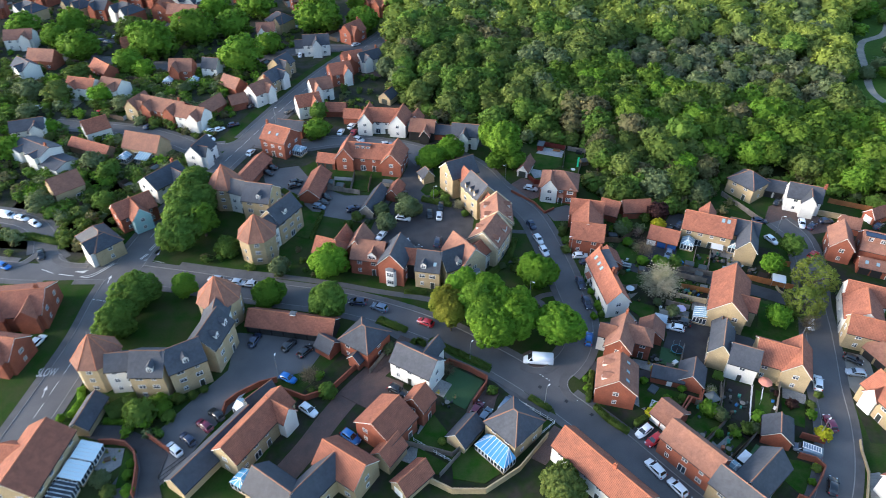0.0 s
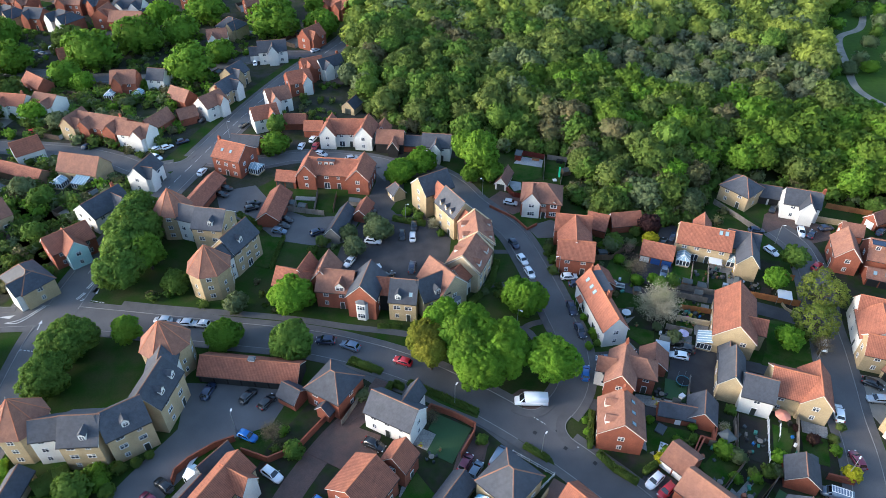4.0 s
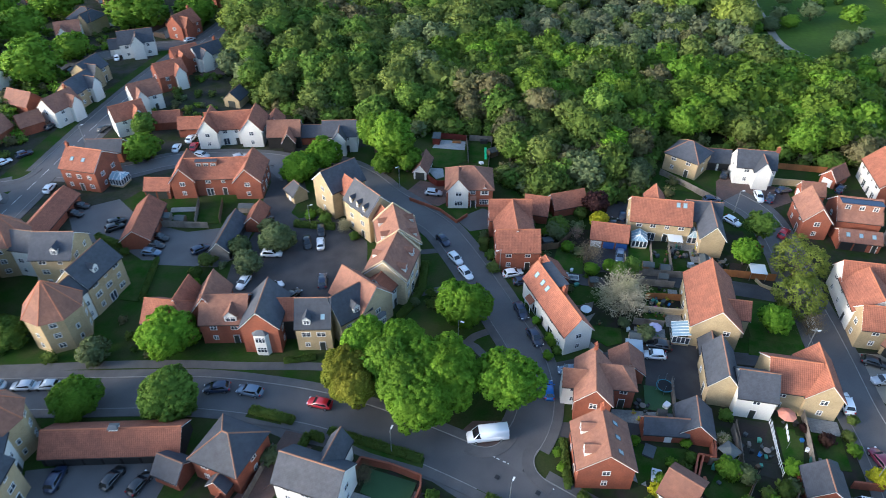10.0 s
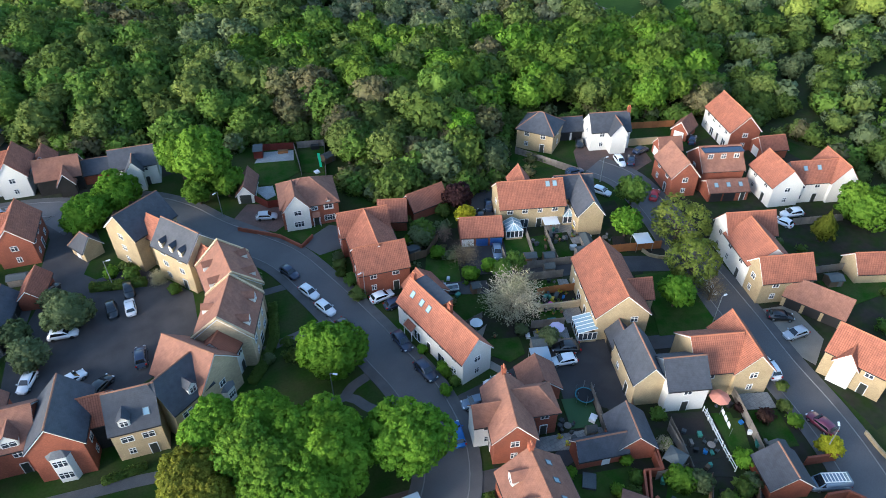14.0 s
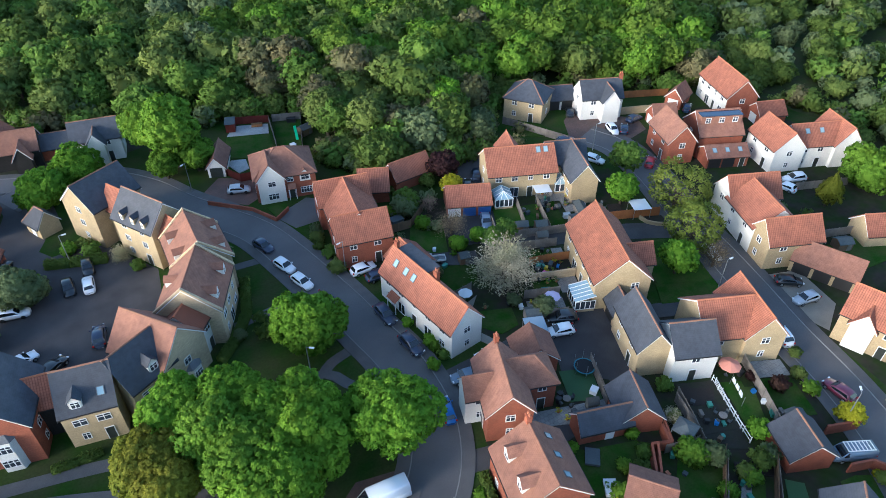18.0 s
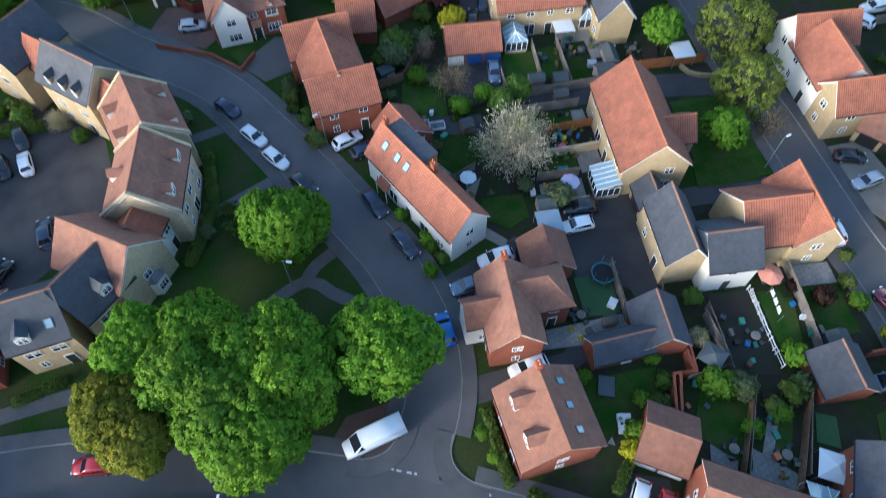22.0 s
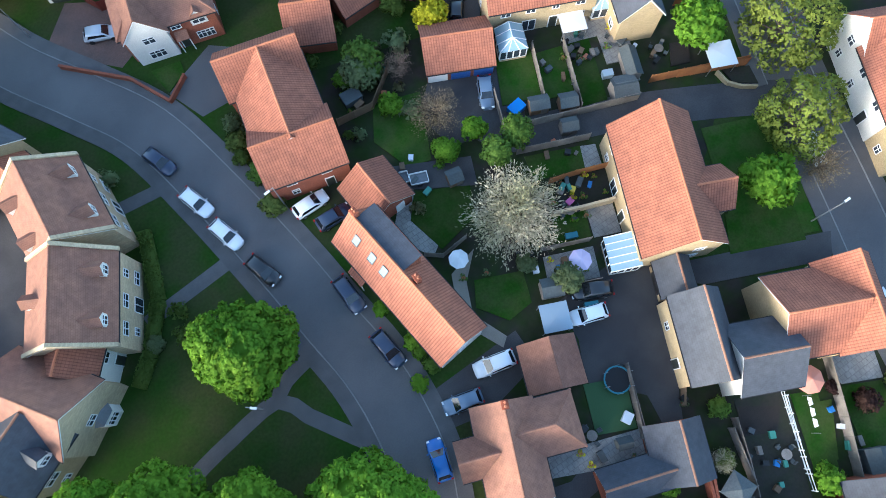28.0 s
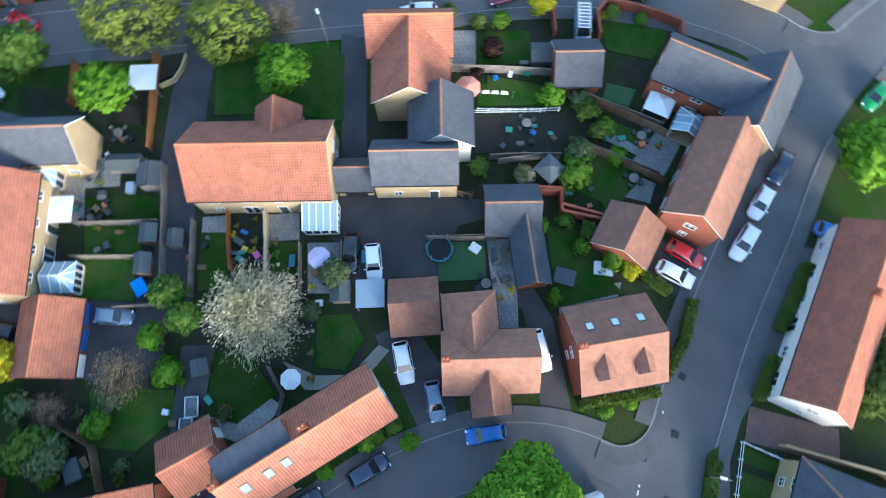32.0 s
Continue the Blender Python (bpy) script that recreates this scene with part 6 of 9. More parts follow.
for spec in (
    (-188.6, 292.1, 7.6, 11, "green"), (-168.9, 280.7, 6.4, 11, "green"), (-153.4, 269.3, 8.6, 12.5, "green"), (-123.4, 272.9, 10.0, 14, "green"), (-120.1, 250.9, 4.1, 7.4, "lime"), (-109.6, 287.3, 10, 14, "green"), (-82.3, 256.7, 9.6, 14, "green"), (-57.8, 300.0, 10.4, 14, "green"), (-127.8, 227.9, 5.1, 7.4, "lime"), (-143.7, 227.9, 5.5, 7.4, "olive"), (-157.0, 231.3, 5.3, 7.4, "grey"), (-22.1, 264.5, 6.1, 9, "olive"), (-22.3, 249.7, 5.0, 9, "grey"), (-128.8, 256.9, 6.5, 9, "green"), (-136.9, 203.6, 3.9, 5.8, "lime"), (-92.3, 144.3, 2.4, 3.4, "fresh"), (-62.0, 83.4, 3.6, 4.2, "fresh"), (-43.5, 201.7, 4.6, 7, "green"), (-36.8, 300.6, 7.7, 11, "green"), (-44.7, 214.4, 3.6, 7, "fresh"), (-29.3, 93.7, 2.7, 4.8, "bare"), (-24.6, 89.9, 2.2, 3.2, "fresh"), (-141.1, 186.6, 4.6, 9, "green"), (1.4, 96.2, 2.0, 3.6, "bare"), (-95, 295, 8, 12, "green"), (-140, 290, 7, 11, "dark"), (-170, 300, 7, 11, "green"), (-205, 275, 8, 12, "green"), (-60, 320, 8, 12, "green"), (-90, 320, 9, 12, "green"), (-40, 330, 8, 12, "green"), (-110, 320, 7, 11, "lime"), (-150, 215, 4, 6, "grey"), (-160, 200, 5, 7, "green"), (-105, 176, 4, 4.5, "fresh"), (-112, 181, 4, 4.5, "grey"), (-100, 160, 3.5, 4, "fresh"), (-118, 158, 4, 5, "grey"), (-145, 245, 5, 7, "dark"), (-118, 222, 4, 5.5, "grey"), (-75, 275, 6, 9, "green"), (-100, 236, 3, 4, "grey"), (-210, 250, 8, 11, "green"), (-190, 220, 7, 10, "green"), (-175, 190, 6, 9, "green"), (-230, 300, 9, 12, "dark"), (-240, 340, 9, 12, "green"), (-150, 350, 8, 12, "dark"), (-60, 360, 9, 12, "green"), (-200, 365, 9, 12, "green")):
    tree(*spec, detail=2)

# ---- the wood ----
EDGE = [(-30, 420), (-24, 336), (-22, 262), (-17, 236), (-10, 224), (2, 214), (15, 207), (31, 201), (42, 197), (50, 193), (49, 180), (49, 168), (52, 161), (62, 160), (72, 160), (80, 170), (90, 178), (104, 174), (119, 167), (130, 160), (143, 152), (146, 130), (143, 112), (138, 96), (150, 80)]
CLEAR = [(158, 204), (148, 226), (163, 258), (183, 304), (215, 335), (262, 335), (252, 250), (212, 186)]


def in_poly(q, poly):
    odd = False
    for (x0, y0), (x1, y1) in zip(poly, poly[1:] + poly[:1]):
        if (y0 > q[1]) != (y1 > q[1]) and q[0] < (x1 - x0) * (q[1] - y0) / (y1 - y0) + x0:
            odd = not odd
    return odd


rng = np.random.default_rng(5)
WOOD = EDGE + [(365, 80), (365, 300), (250, 470), (-30, 480)]
OAKS = [(38, 250), (57, 248), (80, 232), (93, 226), (111, 217), (146, 205), (166, 196), (150, 165), (121, 152), (88, 168), (78, 190), (50, 212), (37, 227)]
SCRUB = [(62, 268), (80, 282), (127, 278), (158, 250), (142, 214), (111, 219), (93, 228), (80, 236)]
WILLOWS = [(40, 330), (123, 325), (178, 290), (160, 252), (127, 279), (80, 284), (44, 296)]
THICKET = [(150, 197), (240, 176), (250, 80), (150, 80), (142, 150)]
zone = {}
spots = []
yy = 80.0
while yy < 480:
    step = 8.5 if yy < 290 else 9.6
    xx = -32.0
    while xx < 366:
        q = (xx + rng.uniform(-2.4, 2.4), yy + rng.uniform(-2.4, 2.4))
        xx += step
        if not in_poly(q, WOOD):
            continue
        zone[q] = next((k for k, p in (("oak", OAKS), ("clear", CLEAR), ("scrub", SCRUB), ("willow", WILLOWS), ("thicket", THICKET)) if in_poly(q, p)), "far" if q[1] > 285 or q[0] > 190 else "mixed")
        if rng.uniform() > {"clear": 0.30, "thicket": 0.62}.get(zone[q], 1.0):
            continue
        spots.append(q)
        if zone[q] in ("scrub", "thicket"):
            q2 = (q[0] + rng.uniform(2.5, 4.5), q[1] + rng.uniform(2.5, 4.5))
            zone[q2] = zone[q]
            spots.append(q2)
    yy += step * 0.9
near = [s for s in spots if min((s[0] - e[0]) ** 2 + (s[1] - e[1]) ** 2 for e in smooth_line(EDGE[3:21], 4)) < 12 ** 2]
KINDS = ["green", "fresh", "lime", "olive", "grey", "dark", "rust", "willow", "scrub", "oak"]
STANDS = dict(oak=("oak", 0.62, "green", 0.14, "olive", 0.15, "rust", 0.03, "dark", 0.06), scrub=("scrub", 0.46, "grey", 0.30, "rust", 0.10, "olive", 0.14), willow=("willow", 0.58, "grey", 0.22, "olive", 0.20),
              thicket=("olive", 0.30, "grey", 0.28, "dark", 0.24, "fresh", 0.18), clear=("fresh", 0.34, "green", 0.33, "grey", 0.33), far=("willow", 0.52, "grey", 0.12, "olive", 0.22, "fresh", 0.14),
              mixed=("dark", 0.20, "olive", 0.41, "fresh", 0.24, "grey", 0.05, "rust", 0.10))


def wood_kind(q):
    """Stands of one colour: oaks behind the houses, pale scrub, willows by the meadow."""
    u = rng.uniform()
    row = STANDS[zone.get(q, "mixed")]
    for k in range(0, len(row), 2):
        u -= row[k + 1]
        if u <= 0:
            return row[k]
    return row[0]


for q in near[:60]:
    big = zone[q] != "thicket"
    tagged(tree(q[0], q[1], rng.uniform(4.0, 6.0) if big else rng.uniform(2.4, 4.0), rng.uniform(8.5, 11.5) if big else rng.uniform(4.0, 6.5), wood_kind(q), detail=2), group="trees at the edge of the wood")
proto = [crown_arrays(100 + i, 56, 1500, 0.078, True, 0.7, 0.22) for i in range(7)]
bush = [crown_arrays(130 + i, 24, 280, 0.16, True, 0.7, 0.22) for i in range(5)]
afar = [crown_arrays(150 + i, 40, 620, 0.115, True, 0.7, 0.22) for i in range(5)]
allv, allf, alli, alln, off = [], [], [], [], 0
nearset = set(near[:60])
for q in spots:
    low = zone[q] in ("scrub", "thicket", "clear")
    if not low and q[1] < 222:
        q2 = (q[0] + 3.7, q[1] + 3.3)
        v, f, nv = bush[int(rng.integers(5))]
        r = rng.uniform(3.0, 4.2)
        allv.append(v * r + [q2[0], q2[1], rng.uniform(4.2, 6.0)])
        allf.append(f + off)
        alli.append(np.full(len(f), KINDS.index("dark" if rng.uniform() < 0.7 else "fresh")))
        off += len(v)
        alln.append(nv)
    if q in nearset:
        continue
    v, f, nv = (bush if low and rng.uniform() < 0.5 else afar if q[1] > 285 or q[0] > 195 else proto)[int(rng.integers(5))]
    r = rng.uniform(2.6, 4.6) if low else rng.uniform(5.1, 7.3) * (1.0 if q[1] < 300 else 1.15)
    h = r * rng.uniform(1.4, 1.8) if low else 10.6 + 2.4 * noise.noise(Vector((q[0] / 30, q[1] / 30, 1.7))) + rng.uniform(-1.8, 2.2)
    a = rng.uniform(0, 6.28)
    turn = np.array([[math.cos(a), math.sin(a), 0], [-math.sin(a), math.cos(a), 0], [0, 0, 1]])
    nv = nv @ turn
    w = v @ turn * [r, r, r * rng.uniform(0.85, 1.1)]
    allv.append(w + [q[0], q[1], h - r * 0.8])
    allf.append(f + off)
    alli.append(np.full(len(f), KINDS.index(wood_kind(q))))
    off += len(v)
    alln.append(nv)
for q in np.vstack([smooth_line(EDGE[3:], 1.6), smooth_line(EDGE[3:16], 1.4)]):
    v, f, nv = bush[int(rng.integers(5))]
    r = rng.uniform(1.4, 3.0)
    q = q + rng.uniform(-3.5, 3.5, 2)
    if inside(q) or on_road(q, None, 2.0) or in_poly(q, [(26, 172), (46, 172), (50, 192), (33, 199), (26, 184)]):
        continue
    allv.append(v * [r, r, r] + [q[0], q[1], r * 0.6])
    allf.append(f + off)
    alli.append(np.full(len(f), KINDS.index(wood_kind((0, 0)))))
    off += len(v)
    alln.append(nv)
for x, y, r in ((175, 180, 3.6), (173, 171, 3.4), (175, 163, 3.6), (175, 154, 3.8), (183, 166, 3.0), (169, 186, 2.6)):
    tree(x, y, r, r * 1.7, "grey", detail=2)
for x, y, r in ((176, 176, 3.0), (170, 168, 2.6)):
    tree(x, y, r, r * 1.6, "blossom", detail=2)
tagged(new("woodland", mesh_from("woodland", np.vstack(allv), np.vstack(allf), KINDS, np.concatenate(alli), np.vstack(alln))), "dense mixed wood in spring leaf behind the estate", "wood", "", "stuff")
wood_floor = patch("wood_floor", "dark leafy floor under the wood", "ground", WOOD, 0.008, "undergrowth")


# ---- cars ----
def car_template(kind, colour, near=True):
    L, Wd, H = dict(hatch=(4.25, 1.80, 1.48), suv=(4.55, 1.88, 1.68), van=(5.1, 1.95, 1.98), bigvan=(6.7, 2.05, 2.55))[kind]
    root = thing("car" if kind in ("hatch", "suv") else "van", "", "car" if kind in ("hatch", "suv") else "van", pose(0, 0, -50))
    word = dict(white="white", black="black", navy="dark navy", blue="bright blue", steel="grey-blue", silver="silver", maroon="dark maroon", green="bright green", red="red")[colour]
    tagged(root, word + dict(hatch=" hatchback parked on the estate", suv=" tall estate car parked at the kerb", van=" panel van parked beside a house", bigvan=" long panel van parked by the junction")[kind])
    h, w = L / 2, Wd / 2
    g = 0.19
    if kind in ("hatch", "suv"):
        zs = 0.58 * H + 0.06
        low = [(-h, 0.46, 0.58), (-h + 0.05, 0.72 * zs + 0.1, 0.80), (-h * 0.88, zs, 0.92), (-h * 0.55, zs + 0.02, 0.99), (-h * 0.1, zs, 1.0), (h * 0.38, zs - 0.04, 1.0), (h * 0.70, zs - 0.11, 0.97), (h * 0.90, zs - 0.2, 0.86), (h - 0.04, 0.62, 0.70), (h, 0.45, 0.56)]
        top = [(-h * 0.90, zs), (-h * 0.70, H - 0.06), (-h * 0.2, H), (h * 0.14, H - 0.05), (h * 0.50, zs - 0.05)]
        tw = 0.74
    else:
        zs = 1.10 if kind == "van" else 1.25
        low = [(-h, 0.5, 0.93), (-h + 0.05, zs, 0.98), (-h * 0.5, zs, 1.0), (h * 0.4, zs, 1.0), (h * 0.62, zs, 1.0), (h * 0.93, zs - 0.16, 0.9), (h - 0.03, 0.7, 0.84), (h, 0.5, 0.8)]
        top = [(-h + 0.06, zs), (-h + 0.14, H - 0.05), (-h * 0.2, H), (h * 0.42, H - 0.04), (h * 0.74, zs - 0.02)]
        tw = 0.86
    mb = MB()
    rows = []
    for x, z, k in low:
        rows.append([(x, s * w * k * q, zz) for s, q, zz in ((-1, 0.86, g), (-1, 1.0, 0.45), (-1, 0.98, max(0.5, z - 0.16)), (-1, 0.84, z), (1, 0.84, z), (1, 0.98, max(0.5, z - 0.16)), (1, 1.0, 0.45), (1, 0.86, g))])
    v = [p for r_ in rows for p in r_]
    f = [(i * 8 + j, (i + 1) * 8 + j, (i + 1) * 8 + (j + 1) % 8, i * 8 + (j + 1) % 8) for i in range(len(low) - 1) for j in range(8)]
    f += [tuple(range(7, -1, -1)), tuple(len(v) - 8 + j for j in range(8))]
    mb.add(v, [tuple(reversed(q)) for q in f])
    rows = [[(x, -w * (0.9 if i in (0, 4) else tw), z - 0.02), (x, -w * (0.86 if i in (0, 4) else tw * 0.82), z + 0.02), (x, w * (0.86 if i in (0, 4) else tw * 0.82), z + 0.02), (x, w * (0.9 if i in (0, 4) else tw), z - 0.02)] for i, (x, z) in enumerate(top)]
    v = [p for r_ in rows for p in r_]
    o = [(i * 4 + j, i * 4 + j + 1, (i + 1) * 4 + j + 1, (i + 1) * 4 + j) for i in range(4) for j in range(3)]
    base = [(0, 4, 8, 12, 16), (3, 19, 15, 11, 7)]
    mb.add(v, o + base)
    me = mb.mesh("body", "car_" + colour, True)
    part("body", me, root)

    def pane(nm, a, b, ya, yb, lift):
        (x0, z0), (x1, z1) = a, b
        nx, nz = -(z1 - z0), (x1 - x0)
        ln = math.hypot(nx, nz)
        nx, nz = nx / ln * lift, nz / ln * lift
        if nz < 0:
            nx, nz = -nx, -nz
        q = [(x0 + nx, -ya, z0 + nz), (x0 + nx, ya, z0 + nz), (x1 + nx, yb, z1 + nz), (x1 + nx, -yb, z1 + nz)]
        part(nm, MB().shell(q, [(0, 1, 2, 3) if x1 < x0 else (3, 2, 1, 0)], 0.02).mesh(nm, "carglass"), root)

    def lerp(a, b, t):
        return (a[0] + (b[0] - a[0]) * t, a[1] + (b[1] - a[1]) * t)
    pane("windscreen", lerp(top[4], top[3], 0.1), lerp(top[4], top[3], 0.92), w * 0.80, w * tw * 0.82, 0.045)
    if kind in ("hatch", "suv"):
        pane("rear_window", lerp(top[0], top[1], 0.15), lerp(top[0], top[1], 0.92), w * 0.78, w * tw * 0.78, 0.045)
    x0, x1 = (-h * 0.72, h * 0.36) if kind in ("hatch", "suv") else (h * 0.36, h * 0.62)
    for s in (-1, 1):
        yb, yt = w * 0.905, w * (tw + 0.015)
        q = [(x0, s * yb, top[0][1] + 0.02), (x1 + 0.1, s * yb, top[0][1] - 0.01), (x1 - 0.22 * h, s * yt, H - 0.16), (x0 + 0.12 * h, s * yt, H - 0.14)]
        mbx = MB().add(q + [(x, y - s * 0.05, z) for x, y, z in q], [(0, 1, 2, 3), (7, 6, 5, 4), (0, 4, 5, 1), (1, 5, 6, 2), (2, 6, 7, 3), (3, 7, 4, 0)])
        part("side_window", mbx.mesh("side_window", "carglass"), root)
        if near:
            part("mirror", MB().box(h * 0.40, s * (w + 0.08), zs, 0.12, 0.18, 0.13).mesh("mirror", "car_" + colour), root)
        if near:
            part("headlight", MB().box(h - 0.14, s * w * 0.66, 0.58, 0.2, w * 0.34, 0.14).mesh("headlight", "headlamp"), root)
            part("tail_light", MB().box(-h + 0.08, s * w * 0.78, 0.72 if kind in ("hatch", "suv") else 0.9, 0.16, w * 0.28, 0.2).mesh("tail_light", "taillamp"), root)
        for xw in (-h * 0.60, h * 0.62):
            m = pose(xw, s * (w - 0.10), 0.32, 90, 0, 0)
            ty = part("wheel", shared("tyre", lambda: MB().tube(0, 0, -0.11, 0.11, 0.32, 0.32, 16).mesh("wheel", "tyre")), root, m)
            if near:
                part("rim", shared("rim", lambda: MB().tube(0, 0, -0.118, 0.118, 0.21, 0.21, 10).mesh("rim", "rim")), ty)
    return root


TEMPLATES = {}


def car(x, y, a, colour, kind):
    m = pose(x, y, 0.05, 0, 0, a)
    key = (kind, colour, x > -32 and y < 150)
    if key not in TEMPLATES:
        TEMPLATES[key] = c = car_template(*key)
        c.matrix_basis = m
    else:
        c = copy_thing(TEMPLATES[key], m)
    tagged(c, group="parked cars")


car(25.3, 150.4, -70, "navy", "hatch")
car(26.5, 143.7, -71, "white", "hatch")
car(27.5, 138.6, -73, "white", "hatch")
car(28.9, 132.8, -71, "black", "hatch")
car(35.3, 125.4, -86, "navy", "suv")
car(35.7, 118.2, -83, "navy", "suv")
car(37.0, 136.5, 3, "white", "hatch")
car(38.4, 133.8, 0, "navy", "hatch")
car(34.1, 106.0, 75, "blue", "hatch")
car(44.1, 110.8, 168, "white", "suv")
car(39.2, 109.4, 167, "steel", "hatch")
car(57.2, 111.5, 153, "black", "suv")
car(55.3, 109.6, 162, "white", "hatch")
car(39.5, 97.4, 170, "white", "suv")
car(61.0, 137.1, -117, "steel", "hatch")
car(44.2, 67.9, 122, "white", "hatch")
car(41.0, 71.9, 121, "white", "suv")
car(46.9, 63.8, 125, "navy", "hatch")
car(42.4, 78.4, -145, "red", "hatch")
car(40.9, 80.5, -143, "white", "hatch")
car(81.7, 92.9, 68, "white", "suv")
car(72.1, 75.8, 153, "steel", "van")
rack = thing("roof_rack", "white ladder rack on the roof of the parked van", "roof rack", pose(72.1, 75.8, 2.05, 0, 0, 153))
for s_ in (-0.65, 0.65):
    part("rail", MB().box(-0.4, s_, 0, 3.4, 0.09, 0.09).mesh("rail", "upvc"), rack)
for k_ in range(8):
    part("rung", shared("rung", lambda: MB().box(0, 0, 0.02, 0.1, 1.3, 0.06).mesh("rung", "upvc")), rack, pose(-2.0 + 0.46 * k_, 0, 0))
car(13.4, 86.9, 56, "steel", "van")
car(7.1, 86.1, 59, "maroon", "hatch")
car(8.8, 84.4, 58, "steel", "hatch")
car(21.5, 99.3, 175, "white", "bigvan")
car(37.8, 62.6, -138, "blue", "hatch")
car(-58.7, 126.9, 172, "silver", "hatch")
car(-53.5, 125.8, 169, "silver", "hatch")
car(-49.6, 125.1, 170, "silver", "hatch")
car(-21.1, 118.4, 172, "navy", "suv")
car(-15.6, 116.5, 154, "steel", "suv")
car(-4.2, 111.4, 153, "red", "hatch")
car(-11.6, 153.5, -13, "white", "suv")
car(-3.9, 155.7, -90, "black", "hatch")
car(-1.1, 154.9, 88, "white", "hatch")
car(-0.6, 159.5, -91, "black", "hatch")
car(-1.5, 142.3, 83, "navy", "suv")
car(-78.8, 206.2, 39, "white", "hatch")
car(-74.7, 209.7, 32, "navy", "hatch")
car(-64.1, 190.7, 76, "white", "hatch")
car(-56.7, 219.9, 61, "black", "hatch")
car(-55.9, 177.9, -21, "black", "hatch")
car(-55.2, 181.1, -16, "black", "hatch")
car(-46.0, 170.5, 23, "black", "hatch")
car(-45.9, 172.7, 23, "black", "hatch")
car(-35.6, 164.4, -22, "black", "hatch")
car(-36.2, 161.8, -22, "black", "hatch")
car(-36.8, 159.4, -19, "steel", "hatch")
car(-26.6, 158.3, 31, "navy", "hatch")
car(-12.6, 166.1, 46, "black", "hatch")
car(-35.7, 204.6, 79, "white", "hatch")
car(-32.4, 208.9, 71, "white", "hatch")
car(-31.2, 204.4, 77, "red", "hatch")
car(-28.9, 199.2, -32, "silver", "hatch")
car(-19.2, 196.1, 14, "silver", "hatch")
car(-43.9, 105.6, 76, "navy", "suv")
car(-35.6, 104.0, 58, "black", "hatch")
car(-31.5, 102.2, 54, "black", "hatch")
car(-34.1, 94.3, -27, "blue", "hatch")
car(-28.2, 85.7, -37, "white", "suv")
car(-47.2, 84.6, 142, "black", "hatch")
car(-48.9, 81.9, 145, "maroon", "hatch")
car(-51.3, 78.6, 142, "navy", "hatch")
car(-53.3, 76.2, 142, "white", "hatch")
car(-18.6, 79.1, -36, "blue", "suv")
car(-9.8, 90.9, -30, "black", "suv")
car(-94.2, 105.1, 75, "white", "suv")
car(-126.8, 154.7, -13, "white", "van")
car(-122.0, 153.5, -16, "white", "hatch")
car(-117.0, 150.9, -32, "white", "hatch")
car(-108.6, 136.9, -64, "black", "hatch")
car(-116.2, 132.2, -22, "blue", "hatch")
car(102.9, 151.0, -108, "white", "hatch")
car(105.2, 149.8, 45, "navy", "hatch")
car(124.4, 149.9, 37, "navy", "hatch")
car(110.4, 152.2, 6, "navy", "hatch")
car(100.2, 161.9, 52, "black", "hatch")
car(91.2, 152.3, -8, "navy", "hatch")
car(91.2, 143.4, -66, "white", "hatch")
car(100.0, 136.9, 37, "red", "hatch")
car(119.3, 118.3, 160, "white", "suv")
car(115.3, 117.4, 101, "white", "hatch")
car(67.9, 150.8, 58, "navy", "hatch")
car(64.4, 148.4, 55, "black", "hatch")
car(27.0, 169.1, -21, "silver", "hatch")
car(92.7, 99.7, -36, "black", "hatch")
car(91.5, 95.8, 170, "silver", "hatch")
car(79.6, 82.4, 88, "maroon", "hatch")
car(73.6, 68.2, 63, "black", "hatch")
car(50.0, 49.1, 112, "green", "hatch")
for cx_, cy_, ca_, cc_ in ((-152.8, 287.9, -12, "navy"), (-149.7, 286.0, -12, "black"), (-147.9, 291.8, -14, "white"), (-147.0, 294.8, -14, "navy"), (-145.5, 297.4, -14, "maroon"), (-143.6, 299.8, -14, "white"), (-81.9, 205.3, 60, "white"), (-80.4, 200.0, -30, "white"), (-125.5, 219.0, 20, "red"), (-104.5, 208.5, 70, "navy"), (-61.5, 272.0, 100, "white"), (-38.6, 283.5, 40, "silver"), (-66.8, 263.0, 60, "black"), (-138.0, 219.5, -30, "navy"), (-150.5, 223.0, 20, "white"), (-27.5, 303.0, 70, "navy"), (-71.5, 224.5, 66, "black")):
    car(cx_, cy_, ca_, cc_, "hatch")
car(-17.2, 145.4, -117, "white", "hatch")
car(-11.3, 142.6, 22, "white", "hatch")
car(-7.7, 139.3, 42, "black", "hatch")


